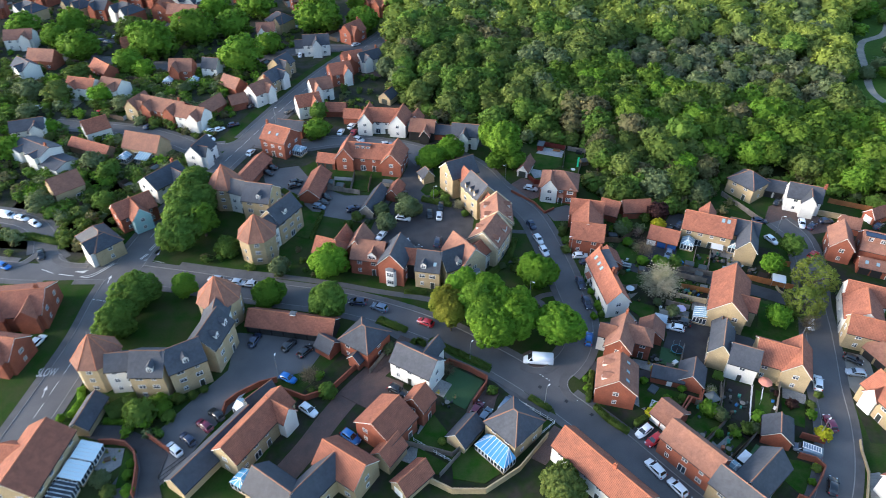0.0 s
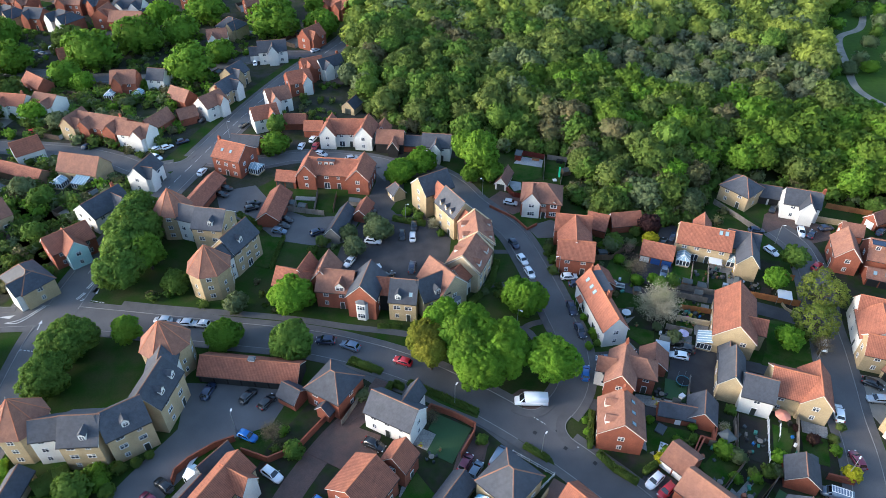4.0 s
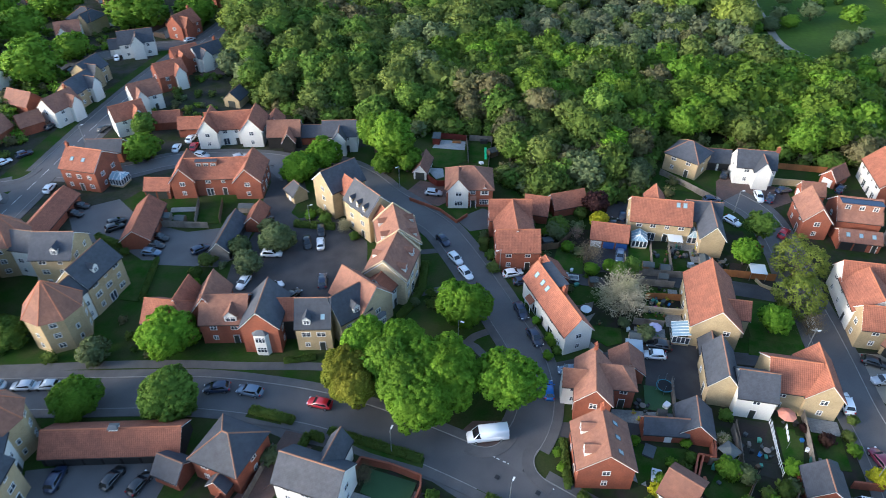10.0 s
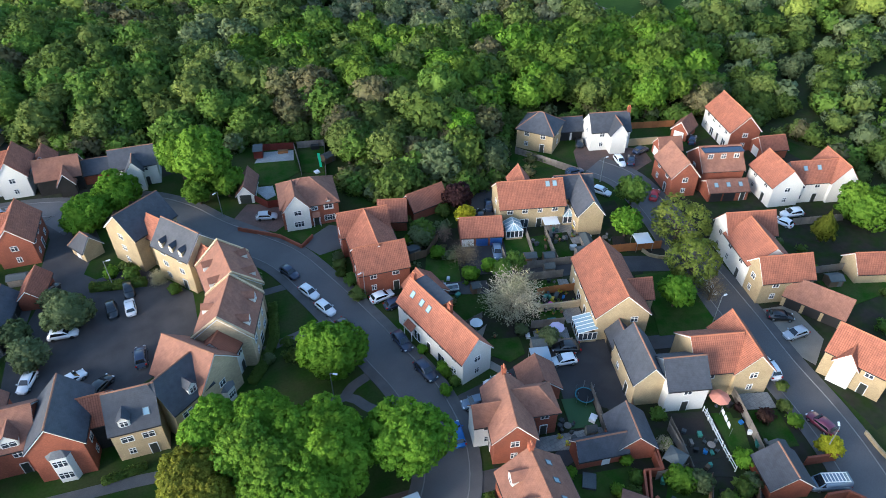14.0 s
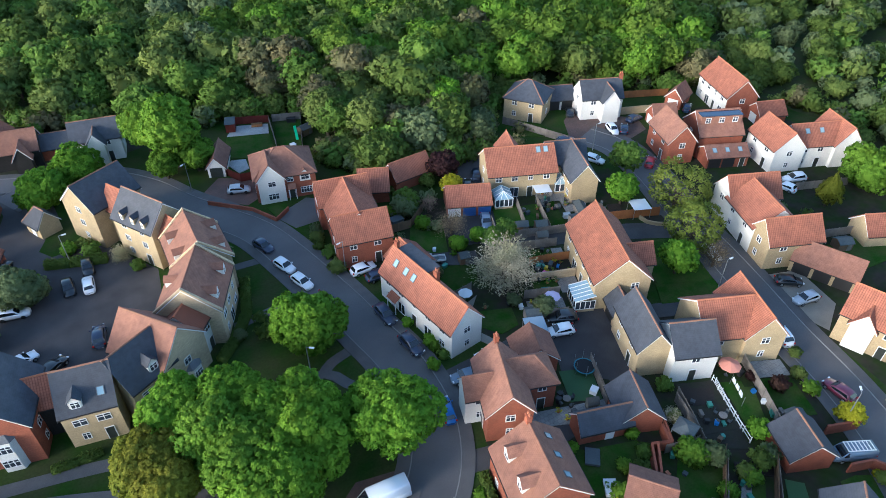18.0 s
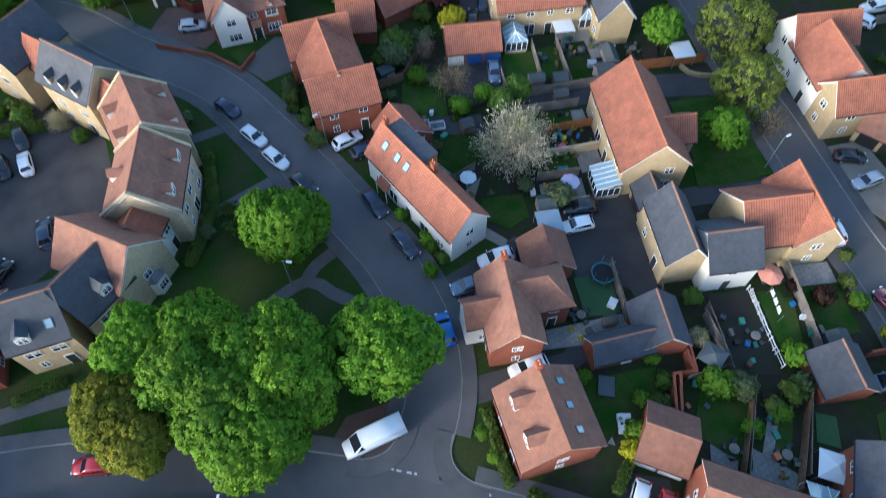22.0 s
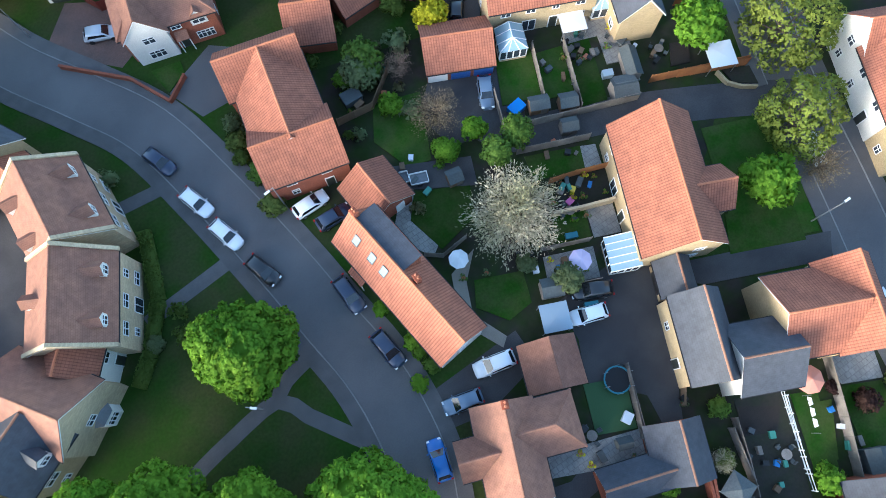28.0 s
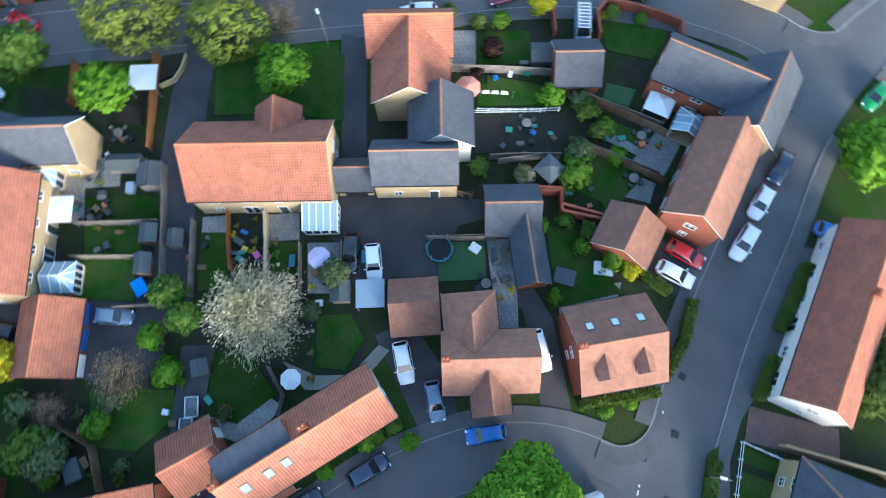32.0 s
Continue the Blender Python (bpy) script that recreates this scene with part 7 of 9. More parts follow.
# ---- gardens: walls, fences, hedges, beds ----
def unit_panel(mat, h, boards=True):
    mb = MB()
    if boards:
        n = 12
        xs = [k / n for k in range(n + 1)]
        v, f = [], []
        for k in range(n):
            y = -0.012 if k % 2 else 0.012
            v += [(xs[k], y - 0.015, 0.04), (xs[k + 1], y - 0.015, 0.04), (xs[k + 1], y - 0.015, h), (xs[k], y - 0.015, h)]
        m = len(v)
        front = [(4 * k, 4 * k + 1, 4 * k + 2, 4 * k + 3) for k in range(n)] + [(4 * k + 1, 4 * k + 4, 4 * k + 7, 4 * k + 2) for k in range(n - 1)]
        v += [(x, 0.03, z) for x, _, z in v]
        back = [tuple(i + m for i in reversed(q)) for q in front]
        rim = [(4 * k + 3, 4 * k + 2, 4 * k + 2 + m, 4 * k + 3 + m) for k in range(n)] + [(0, 3, 3 + m, m), (4 * n - 3, 4 * n - 3 + m, 4 * n - 2 + m, 4 * n - 2)]
        mb.add(v, front + back + rim)
    else:
        mb.box(0.5, 0, -0.05, 1, 0.22, h).box(0.5, 0, h - 0.05, 1, 0.28, 0.09)
    return mb.mesh("panel", mat)


def unit_rail(mat, h):
    return MB().box(0.5, 0, 0, 1, 0.05, 0.1).mesh("rail", mat)


FENCE_LABEL = dict(panel="brown close-boarded garden fence", panel_g="weathered grey wooden garden fence", panel_o="orange-stained wooden garden fence", panel_r="dark red painted garden fence", panel_w="pale wooden fence with tall posts", rail_w="white post and rail garden fence",
                   wall_r="red brick garden wall with coping", wall_w="low pale boundary wall", wall_p="pinkish rendered garden wall", wall_y="beige brick garden wall", wall_l="low red brick front wall")


def shed(x, y, a, w=2.4, d=1.9, h=2.0, wall="wood", roof="felt", label="small wooden garden shed with a felt roof"):
    root = thing("shed", label, "shed", pose(x, y, 0, 0, 0, a))
    part("wall", wall_mesh(w, d, h - 0.4, h, False, False, wall), root)
    v, f, t = roof_geo(w - 0.2, d - 0.3, h - 0.4, h, False, False)
    part("roof", MB().shell(v, f, 0.05).mesh("roof", roof), root)
    part("door", MB().box(w / 4, -d / 2 - 0.02, 0.05, 0.75, 0.04, 1.45).mesh("door", "wood_grey"), root)


def fence(style, pts):
    root = thing("fence" if "wall" not in style else "garden_wall", FENCE_LABEL[style], "fence" if "wall" not in style else "wall", pose(pts[0][0], pts[0][1], 0))
    mat = dict(panel="wood", panel_g="wood_grey", panel_o="wood_orange", panel_r="fence_red", panel_w="wood_grey", rail_w="upvc", wall_r="red", wall_w="beige", wall_p="stone", wall_y="beige", wall_l="red")[style]
    h = dict(wall_w=0.7, wall_l=0.8, wall_r=1.7, wall_p=1.6, rail_w=1.1).get(style, 1.75)
    for (x0, y0), (x1, y1) in zip(pts, pts[1:]):
        d = math.hypot(x1 - x0, y1 - y0)
        n = max(1, round(d / (1.83 if "wall" not in style else 3.6)))
        a = math.degrees(math.atan2(y1 - y0, x1 - x0))
        for k in range(n + 1):
            px, py = x0 + (x1 - x0) * k / n - pts[0][0], y0 + (y1 - y0) * k / n - pts[0][1]
            if "wall" not in style:
                part("post", shared(("post", mat, h), lambda: MB().box(0, 0, 0, 0.1, 0.1, h + 0.1).mesh("post", "wood_grey" if style == "panel_w" else mat)), root, pose(px, py, 0, 0, 0, a))
            if k < n:
                m = pose(px, py, 0, 0, 0, a)
                if style == "rail_w":
                    for z in (0.35, 0.9):
                        part("rail", shared(("rail", mat), lambda: unit_rail(mat, h)), root, m @ pose(0, 0, z) @ Matrix.Diagonal((d / n, 1, 1, 1)))
                else:
                    part("panel", shared(("panel", mat, h), lambda: unit_panel(mat, h, "wall" not in style)), root, m @ Matrix.Diagonal((d / n, 1, 1, 1)))


def hedge(pts, w=1.1, h=1.4, kind="dark"):
    g = np.random.default_rng(int(abs(pts[0][0] * 31 + pts[0][1])))
    vs, fs, off = [], [], 0
    mb = MB()
    for (x0, y0), (x1, y1) in zip(pts, pts[1:]):
        d = math.hypot(x1 - x0, y1 - y0)
        ux, uy = (x1 - x0) / d, (y1 - y0) / d
        n = int(d * 110)
        t, c = g.uniform(0, d, n), g.uniform(-1, 1, n)
        z = np.where(np.abs(c) > 0.8, g.uniform(0.1, h, n), h)
        o = np.clip(c, -0.8, 0.8) / 0.8 * w / 2 + g.normal(0, 0.05, n)
        p = np.stack([x0 + ux * t - uy * o, y0 + uy * t + ux * o, z + g.normal(0, 0.07, n) + 0.12 * np.sin(t * 1.7)], 1)
        a, b = g.normal(size=(n, 3)), g.normal(size=(n, 3))
        s = g.uniform(0.07, 0.17, (n, 1))
        a, b = a / np.linalg.norm(a, axis=1)[:, None] * s, b / np.linalg.norm(b, axis=1)[:, None] * s
        vs.append(np.stack([p - a, p + b, p + a, p - b], 1).reshape(-1, 3))
        i = np.arange(n)[:, None] * 4 + off
        fs += [i + [0, 1, 2], i + [0, 2, 3]]
        off += n * 4
        core = pose(x0, y0, 0, 0, 0, math.degrees(math.atan2(uy, ux)))
        cv = np.array([core @ Vector((x, y, zz)) for zz in (0, h - 0.08) for x, y in ((0, -w / 2 + 0.1), (d, -w / 2 + 0.1), (d, w / 2 - 0.1), (0, w / 2 - 0.1))])
        vs.append(cv)
        fs.append(np.array([(4, 5, 6), (4, 6, 7), (0, 1, 5), (0, 5, 4), (1, 2, 6), (1, 6, 5), (2, 3, 7), (2, 7, 6), (3, 0, 4), (3, 4, 7)]) + off)
        off += 8
    tagged(new("hedge", mesh_from("hedge", np.vstack(vs), np.vstack(fs), [kind])), "clipped green garden hedge", "hedge")


PATCH = dict(pale_slabs=("patio", "pale grey porcelain garden patio", "patio"), deck=("deck", "dark stained timber garden decking", "deck"), lawn=("lawn", "mown green garden lawn", "lawn"), slabs=("patio", "grey paved garden patio", "patio"), soil=("flower_bed", "dark bare garden soil", "flower bed"), turf=("lawn", "bright artificial turf lawn", "lawn"), gravel=("path", "pale curved gravel garden path", "path"),
             asphalt_dark=("driveway", "dark tarmac drive between gardens", "driveway"), blockpave=("driveway", "reddish block-paved house drive", "driveway"))
PATCH_Z = [0.080]


def plot(mat, pts):
    nm, lb, ct = PATCH[mat]
    PATCH_Z[0] += 0.0012
    patch(nm, lb, ct, pts, PATCH_Z[0], mat)


fence("panel_w", [(73.1, 92.4), (70.5, 87.0), (67.8, 81.9)])
fence("rail_w", [(67.1, 92.3), (65.2, 87.8), (63.4, 83.2)])
fence("panel_g", [(61.2, 93.0), (59.7, 89.3), (58.1, 85.8)])
fence("panel", [(63.5, 79.8), (59.5, 76.6), (55.1, 73.1)])
fence("panel", [(59.5, 83.9), (55.2, 80.3), (50.7, 76.6)])
fence("wall_r", [(76.5, 77.8), (72.2, 79.4)])
fence("wall_r", [(69.8, 74.7), (72.6, 73.7), (73.6, 71.9), (71.9, 69.6), (69.7, 67.2), (67.4, 65.2), (65.9, 65.9)])
fence("panel_g", [(55.4, 103.3), (53.0, 97.5)])
fence("wall_r", [(55.2, 90.0), (54.2, 87.7), (52.1, 88.6), (49.4, 85.0)])
fence("panel_g", [(57.7, 86.4), (53.4, 87.5)])
fence("panel_g", [(67.6, 125.9), (64.1, 127.2), (59.7, 128.9)])
fence("panel_o", [(67.2, 122.0), (63.6, 123.2), (60.6, 124.0)])
fence("wall_p", [(65.3, 118.3), (61.9, 119.4), (58.5, 120.7)])
fence("panel_g", [(60.4, 116.1), (55.2, 118.1)])
fence("panel_g", [(58.6, 111.9), (53.4, 114.0)])
fence("panel_g", [(72.3, 137.5), (69.0, 129.4)])
fence("panel_g", [(68.9, 139.1), (66.2, 132.9)])
fence("panel_g", [(75.3, 126.8), (68.3, 129.1), (60.0, 132.0)])
fence("panel_o", [(88.8, 123.6), (83.2, 125.8), (77.8, 127.8)])
fence("panel_o", [(91.8, 132.5), (86.7, 134.4)])
fence("panel", [(53.3, 146.1), (49.1, 142.8), (44.6, 143.2)])
fence("panel_g", [(61.7, 136.5), (59.9, 131.7)])
fence("panel_w", [(49.3, 123.8), (46.0, 123.4), (44.4, 124.6)])
fence("rail_w", [(15.7, 87.7), (16.2, 87.9), (23.0, 82.7), (19.4, 79.5)])
fence("wall_r", [(-1.3, 95.7), (1.3, 99.0), (5.7, 96.8), (9.7, 94.0), (9.3, 92.3), (6.4, 87.5)])
fence("panel_g", [(-11.8, 104.3), (-16.2, 95.9)])
hedge([(32.9, 96.0), (32.0, 92.7), (30.8, 88.0)])
hedge([(32.0, 86.7), (34.3, 83.2), (37.7, 80.2)])
hedge([(-3.0, 105.7), (3.6, 101.7), (10.5, 97.5)], 1.5, 0.8)
hedge([(-15.5, 112.7), (-8.6, 108.9)], 1.6, 0.9)
hedge([(18.5, 89.3), (22.6, 86.0)], 1.4, 0.8)
hedge([(-6.4, 105.4), (-8.2, 102.2)])
hedge([(-6.1, 105.4), (-4.1, 104.2)])
hedge([(39.4, 82.1), (42.2, 83.8)])
hedge([(26.0, 79.2), (29.1, 75.4)])
hedge([(31.2, 73.5), (36.1, 67.0)])
fence("panel_g", [(55.2, 103.0), (52.3, 96.5)])
fence("panel_g", [(60.3, 92.4), (58.7, 87.0)])
fence("rail_w", [(67.1, 91.8), (64.1, 85.2)])
fence("panel_w", [(58.1, 82.5), (54.8, 79.6), (51.6, 76.8)])
fence("panel_w", [(63.1, 79.4), (58.6, 75.3), (56.8, 73.7)])
fence("panel", [(57.7, 96.8), (59.1, 98.5)])
fence("wall_r", [(49.8, 84.7), (52.8, 88.3), (54.4, 87.5), (55.8, 90.2)])
plot("lawn", [(76.7, 87.4), (74.3, 81.6), (70.3, 83.3), (72.5, 89.3)])
plot("slabs", [(78.1, 90.1), (77.0, 87.5), (72.8, 89.4), (73.8, 92.1)])
plot("lawn", [(70.4, 90.3), (67.0, 83.1), (64.3, 83.0), (67.8, 91.5)])
plot("soil", [(67.2, 92.5), (62.9, 82.5), (58.6, 85.1), (62.1, 93.0)])
plot("lawn", [(68.1, 74.3), (70.3, 73.9), (72.2, 72.8), (73.0, 71.5), (71.3, 69.3), (69.2, 67.4), (67.1, 66.6), (64.9, 70.2)])
plot("turf", [(64.3, 76.3), (62.2, 73.7), (60.6, 75.5), (62.8, 77.8)])
plot("lawn", [(61.0, 79.1), (56.6, 75.3), (54.9, 77.6), (59.1, 80.9)])
plot("slabs", [(59.8, 79.9), (54.6, 76.0), (53.8, 76.7), (59.0, 80.7)])
plot("slabs", [(56.5, 74.2), (54.1, 72.2), (51.4, 75.9), (54.3, 78.7)])
plot("lawn", [(59.0, 84.5), (52.9, 79.8), (50.7, 83.1), (54.8, 86.6)])
plot("slabs", [(53.5, 79.3), (51.0, 77.2), (49.2, 78.9), (51.8, 82.1)])
plot("turf", [(54.7, 102.3), (52.6, 97.5), (48.7, 99.2), (50.6, 104.0)])
plot("slabs", [(52.8, 97.3), (51.7, 94.3), (42.0, 98.5), (43.2, 100.4)])
plot("lawn", [(51.9, 90.5), (47.4, 86.0), (43.1, 87.4), (43.1, 93.5)])
plot("slabs", [(44.5, 92.8), (42.5, 86.0), (40.6, 87.7), (41.9, 93.7)])
plot("lawn", [(53.2, 128.9), (51.7, 125.4), (46.4, 124.2), (45.3, 128.9), (47.4, 131.5)])
plot("slabs", [(47.4, 131.5), (45.3, 128.9), (46.3, 124.8), (45.1, 124.0), (42.8, 128.5), (45.2, 131.3)])
plot("lawn", [(52.4, 117.4), (51.2, 114.0), (48.1, 113.7), (45.9, 116.8), (47.4, 119.4)])
plot("gravel", [(49.4, 122.4), (46.6, 119.7), (45.2, 116.4), (46.9, 112.5), (45.9, 111.7), (43.6, 116.4), (45.7, 121.3)])
plot("lawn", [(66.3, 125.8), (65.2, 123.3), (59.5, 125.1), (60.2, 128.2)])
plot("slabs", [(67.9, 125.0), (67.0, 122.5), (65.1, 123.1), (66.3, 125.7)])
plot("soil", [(67.0, 122.1), (65.6, 118.6), (59.4, 120.8), (61.4, 123.9)])
plot("lawn", [(62.2, 119.3), (60.9, 116.4), (57.3, 117.7), (58.6, 120.6)])
plot("slabs", [(65.2, 118.2), (64.0, 115.0), (61.1, 116.1), (62.3, 119.3)])
plot("slabs", [(60.4, 115.4), (59.0, 112.2), (53.7, 114.3), (55.1, 117.4)])
plot("lawn", [(75.5, 136.5), (72.5, 128.7), (69.5, 129.6), (72.6, 137.3)])
plot("lawn", [(72.2, 137.4), (69.8, 131.6), (66.6, 132.6), (69.0, 138.3)])
plot("lawn", [(68.9, 139.3), (66.3, 133.3), (61.8, 134.8), (64.5, 140.2)])
plot("slabs", [(80.4, 139.1), (78.8, 135.5), (72.6, 137.3), (74.1, 140.5)])
plot("lawn", [(54.8, 141.7), (51.2, 133.7), (48.5, 134.5), (46.9, 139.2), (49.3, 143.3)])
plot("lawn", [(87.5, 116.7), (82.2, 103.1), (73.6, 106.5), (79.2, 119.8)])
plot("asphalt_dark", [(83.2, 102.4), (81.2, 99.9), (67.7, 105.4), (64.1, 109.9)])
plot("lawn", [(-3.0, 106.7), (3.9, 102.2), (11.0, 97.8), (10.3, 96.1), (2.9, 100.4), (-3.6, 105.5)])
plot("lawn", [(18.9, 89.8), (23.3, 86.4), (23.6, 84.8), (18.2, 88.7)])
plot("lawn", [(-15.6, 113.2), (-10.4, 110.3), (-10.7, 108.8), (-16.4, 111.6)])
plot("turf", [(2.5, 97.7), (9.0, 93.8), (4.7, 86.3), (-0.0, 89.1), (2.0, 92.9), (0.5, 94.1)])
plot("slabs", [(-1.4, 94.9), (2.0, 92.9), (0.1, 89.4), (-3.1, 91.3)])
plot("lawn", [(16.1, 87.4), (20.6, 84.1), (18.0, 81.5), (14.7, 85.6)])
plot("lawn", [(21.4, 83.7), (22.6, 82.7), (19.5, 80.0), (18.6, 80.9)])
plot("blockpave", [(-9.9, 107.5), (-6.8, 105.9), (-9.0, 101.2), (-16.5, 95.0), (-17.5, 95.6)])
plot("blockpave", [(9.4, 92.1), (12.1, 90.4), (7.0, 81.6), (4.0, 83.4)])
plot("blockpave", [(22.9, 82.3), (25.7, 80.1), (20.0, 73.0), (17.0, 74.8)])
plot("lawn", [(50.1, 84.0), (58.1, 82.6), (52.8, 76.8), (50.4, 82.4)])
plot("lawn", [(43.0, 94.6), (52.1, 87.7), (46.7, 88.1), (41.4, 86.4)])
plot("lawn", [(68.7, 89.8), (71.0, 88.8), (67.6, 84.0), (64.6, 84.3)])
plot("soil", [(62.6, 94.3), (67.3, 92.1), (64.2, 85.3), (59.4, 86.8)])
plot("asphalt_dark", [(42.8, 137.5), (55.2, 131.6), (53.9, 128.3), (47.4, 131.9)])
plot("lawn", [(29.6, 161.6), (33.2, 160.9), (32.9, 159.3), (30.1, 157.8)])
plot("pale_slabs", [(27.4, 181.4), (31.7, 180.0), (31.2, 176.2), (29.0, 175.5)])
plot("lawn", [(28.0, 182.3), (32.5, 180.0), (38.4, 182.4), (39.3, 187.8), (31.0, 190.8)])
plot("pale_slabs", [(31.1, 190.9), (39.3, 188.0), (40.6, 192.2), (33.6, 194.9)])
plot("lawn", [(41.8, 191.1), (47.3, 190.0), (43.3, 179.4), (38.9, 182.1)])
fence("panel_r", [(26.3, 177.4), (27.4, 174.4), (28.4, 172.4), (30.8, 171.9)])
fence("panel_r", [(33.0, 196.0), (37.4, 194.4), (41.1, 192.8)])
fence("panel_g", [(41.0, 192.6), (39.9, 187.0), (38.6, 181.0)])
fence("panel_g", [(41.8, 192.7), (47.7, 190.7), (43.0, 177.7)])
fence("wall_l", [(20.9, 167.9), (27.2, 161.7), (29.8, 156.5), (32.8, 158.7)])
fence("panel_o", [(81.0, 126.5), (88.7, 123.3)])
fence("panel", [(62.1, 160.0), (72.0, 155.9)])
fence("panel_g", [(84.7, 165.9), (91.5, 151.8)])
fence("wall_y", [(109.2, 156.1), (116.4, 153.4)])
fence("panel_o", [(115.5, 162.1), (126.1, 157.6)])
fence("panel_g", [(106.8, 104.6), (113.9, 102.2)])
fence("panel_g", [(116.4, 116.1), (126.8, 112.2)])
plot("lawn", [(106.2, 102.6), (115.6, 100.7), (117.1, 94.4), (104.9, 95.7)])
plot("lawn", [(86.9, 166.6), (91.5, 161.8), (93.4, 154.0), (81.5, 161.1)])
plot("lawn", [(74.8, 110.3), (81.8, 106.9), (80.3, 103.1), (72.3, 106.4)])
fence("wall_r", [(-45.8, 85.0), (-45.8, 87.1), (-43.9, 89.4), (-39.8, 92.4), (-36.3, 93.7)])
fence("wall_r", [(-34.6, 90.9), (-29.3, 88.6), (-24.2, 90.9), (-18.3, 98.9)])
fence("wall_y", [(-2.6, 69.3), (1.7, 67.0), (8.0, 67.0), (14.8, 71.7), (21.2, 79.4)])
fence("panel_g", [(-9.5, 78.1), (1.8, 74.8), (4.0, 76.8)])
fence("wall_r", [(-59.8, 79.4), (-54.0, 75.7)])
fence("wall_r", [(-68.7, 77.7), (-66.0, 77.8), (-63.2, 77.3), (-60.8, 75.4), (-59.2, 72.2), (-58.3, 68.6), (-57.9, 66.1)])
fence("rail_w", [(-5.9, 78.5), (1.8, 73.4)])
fence("panel_w", [(-0.6, 70.3), (3.4, 75.2)])
plot("asphalt_dark", [(-73.3, 79.7), (-73.9, 82.5), (-65.6, 82.0), (-58.6, 78.6), (-54.4, 75.4), (-54.5, 69.8), (-48.0, 58.0), (-55.5, 58.0), (-57.3, 66.1), (-58.7, 72.2), (-60.6, 75.9), (-63.2, 77.8), (-69.1, 78.4)])
plot("slabs", [(-67.7, 76.9), (-63.5, 76.7), (-62.7, 72.9), (-64.7, 71.0), (-67.6, 72.0)])
plot("lawn", [(-63.2, 76.5), (-61.0, 74.8), (-59.5, 72.0), (-58.6, 68.6), (-62.0, 68.0), (-62.6, 72.5)])
plot("lawn", [(-43.8, 89.2), (-40.7, 92.2), (-39.1, 91.0), (-41.3, 87.8)])
plot("slabs", [(-8.6, 74.2), (-5.7, 78.3), (-3.4, 76.8), (-5.6, 73.0)])
plot("slabs", [(-5.6, 79.0), (-4.6, 82.6), (-1.6, 81.6), (-3.6, 77.6)])
plot("lawn", [(-5.0, 76.9), (1.4, 73.0), (-1.0, 70.8), (-5.4, 73.0)])
plot("lawn", [(-3.2, 77.4), (-1.2, 81.0), (1.2, 80.0), (3.2, 75.4), (1.8, 74.1)])
hedge([(-49.2, 167.9), (-44.3, 163.9), (-39.4, 162.5)], 1.3, 1.2, "dark")
hedge([(-42.2, 164.6), (-39.9, 167.5)], 1.0, 1.0, "green")
hedge([(-35.2, 157.0), (-36.8, 144.4)], 0.9, 0.9, "dark")
fence("panel_g", [(-35.6, 169.1), (-25.4, 166.4)])
fence("panel_g", [(-28.1, 177.3), (-28.3, 168.2)])
fence("panel", [(-22.6, 175.8), (-23.0, 167.9)])
plot("lawn", [(-27.6, 174.4), (-23.1, 173.9), (-23.3, 167.9), (-27.9, 168.7)])
plot("slabs", [(-34.4, 176.4), (-28.6, 175.6), (-28.6, 173.8), (-34.4, 174.6)])
plot("lawn", [(-46.0, 159.0), (-36.0, 157.0), (-37.6, 144.4), (-41.2, 145.7)])
shed(-35.0, 171.6, -15, 2.4, 1.8, wall="wood_grey")
shed(-31.6, 169.8, -15, 2.2, 1.8, wall="wood")
fence("wall_w", [(83.9, 78.5), (83.0, 76.0), (82.0, 71.2), (80.2, 67.9), (78.6, 65.1)])
patch("patio", "pale paved forecourt of a rendered house", "patio", [(82.3, 71.2), (84.4, 71.5), (86.0, 60.0), (82.1, 58.2), (79.0, 64.0)], 0.010, "slabs")
patch("driveway", "pale concrete drive by the road bend", "driveway", [(78.9, 63.9), (82.0, 58.0), (84.5, 54.0), (79.5, 54.5), (76.9, 60.0)], 0.013, "slabs")
hedge([(20.1, 144.0), (17.9, 136.1), (14.4, 131.2), (12.0, 129.0)], 1.5, 0.9, "dark")
hedge([(-6.4, 163.3), (-2.8, 162.0), (2.5, 160.2)], 1.4, 1.3, "dark")
hedge([(-9.8, 122.3), (-6.8, 122.1), (-4.2, 122.1)], 1.0, 0.8, "dark")
plot("deck", [(62.5, 93.5), (66.2, 91.2), (64.2, 89.4), (60.9, 91.0)])
plot("deck", [(59.6, 82.4), (63.1, 79.7), (62.3, 78.4), (58.7, 81.4)])
hedge([(-78.3, 91.5), (-76.6, 87.6), (-77.6, 84.2)], 1.6, 1.0, "lime")
hedge([(-69.5, 84.2), (-67.0, 86.6), (-64.6, 87.8)], 3.6, 2.0, "dark")
hedge([(-70.0, 82.9), (-64.0, 82.8)], 1.0, 0.9, "green")
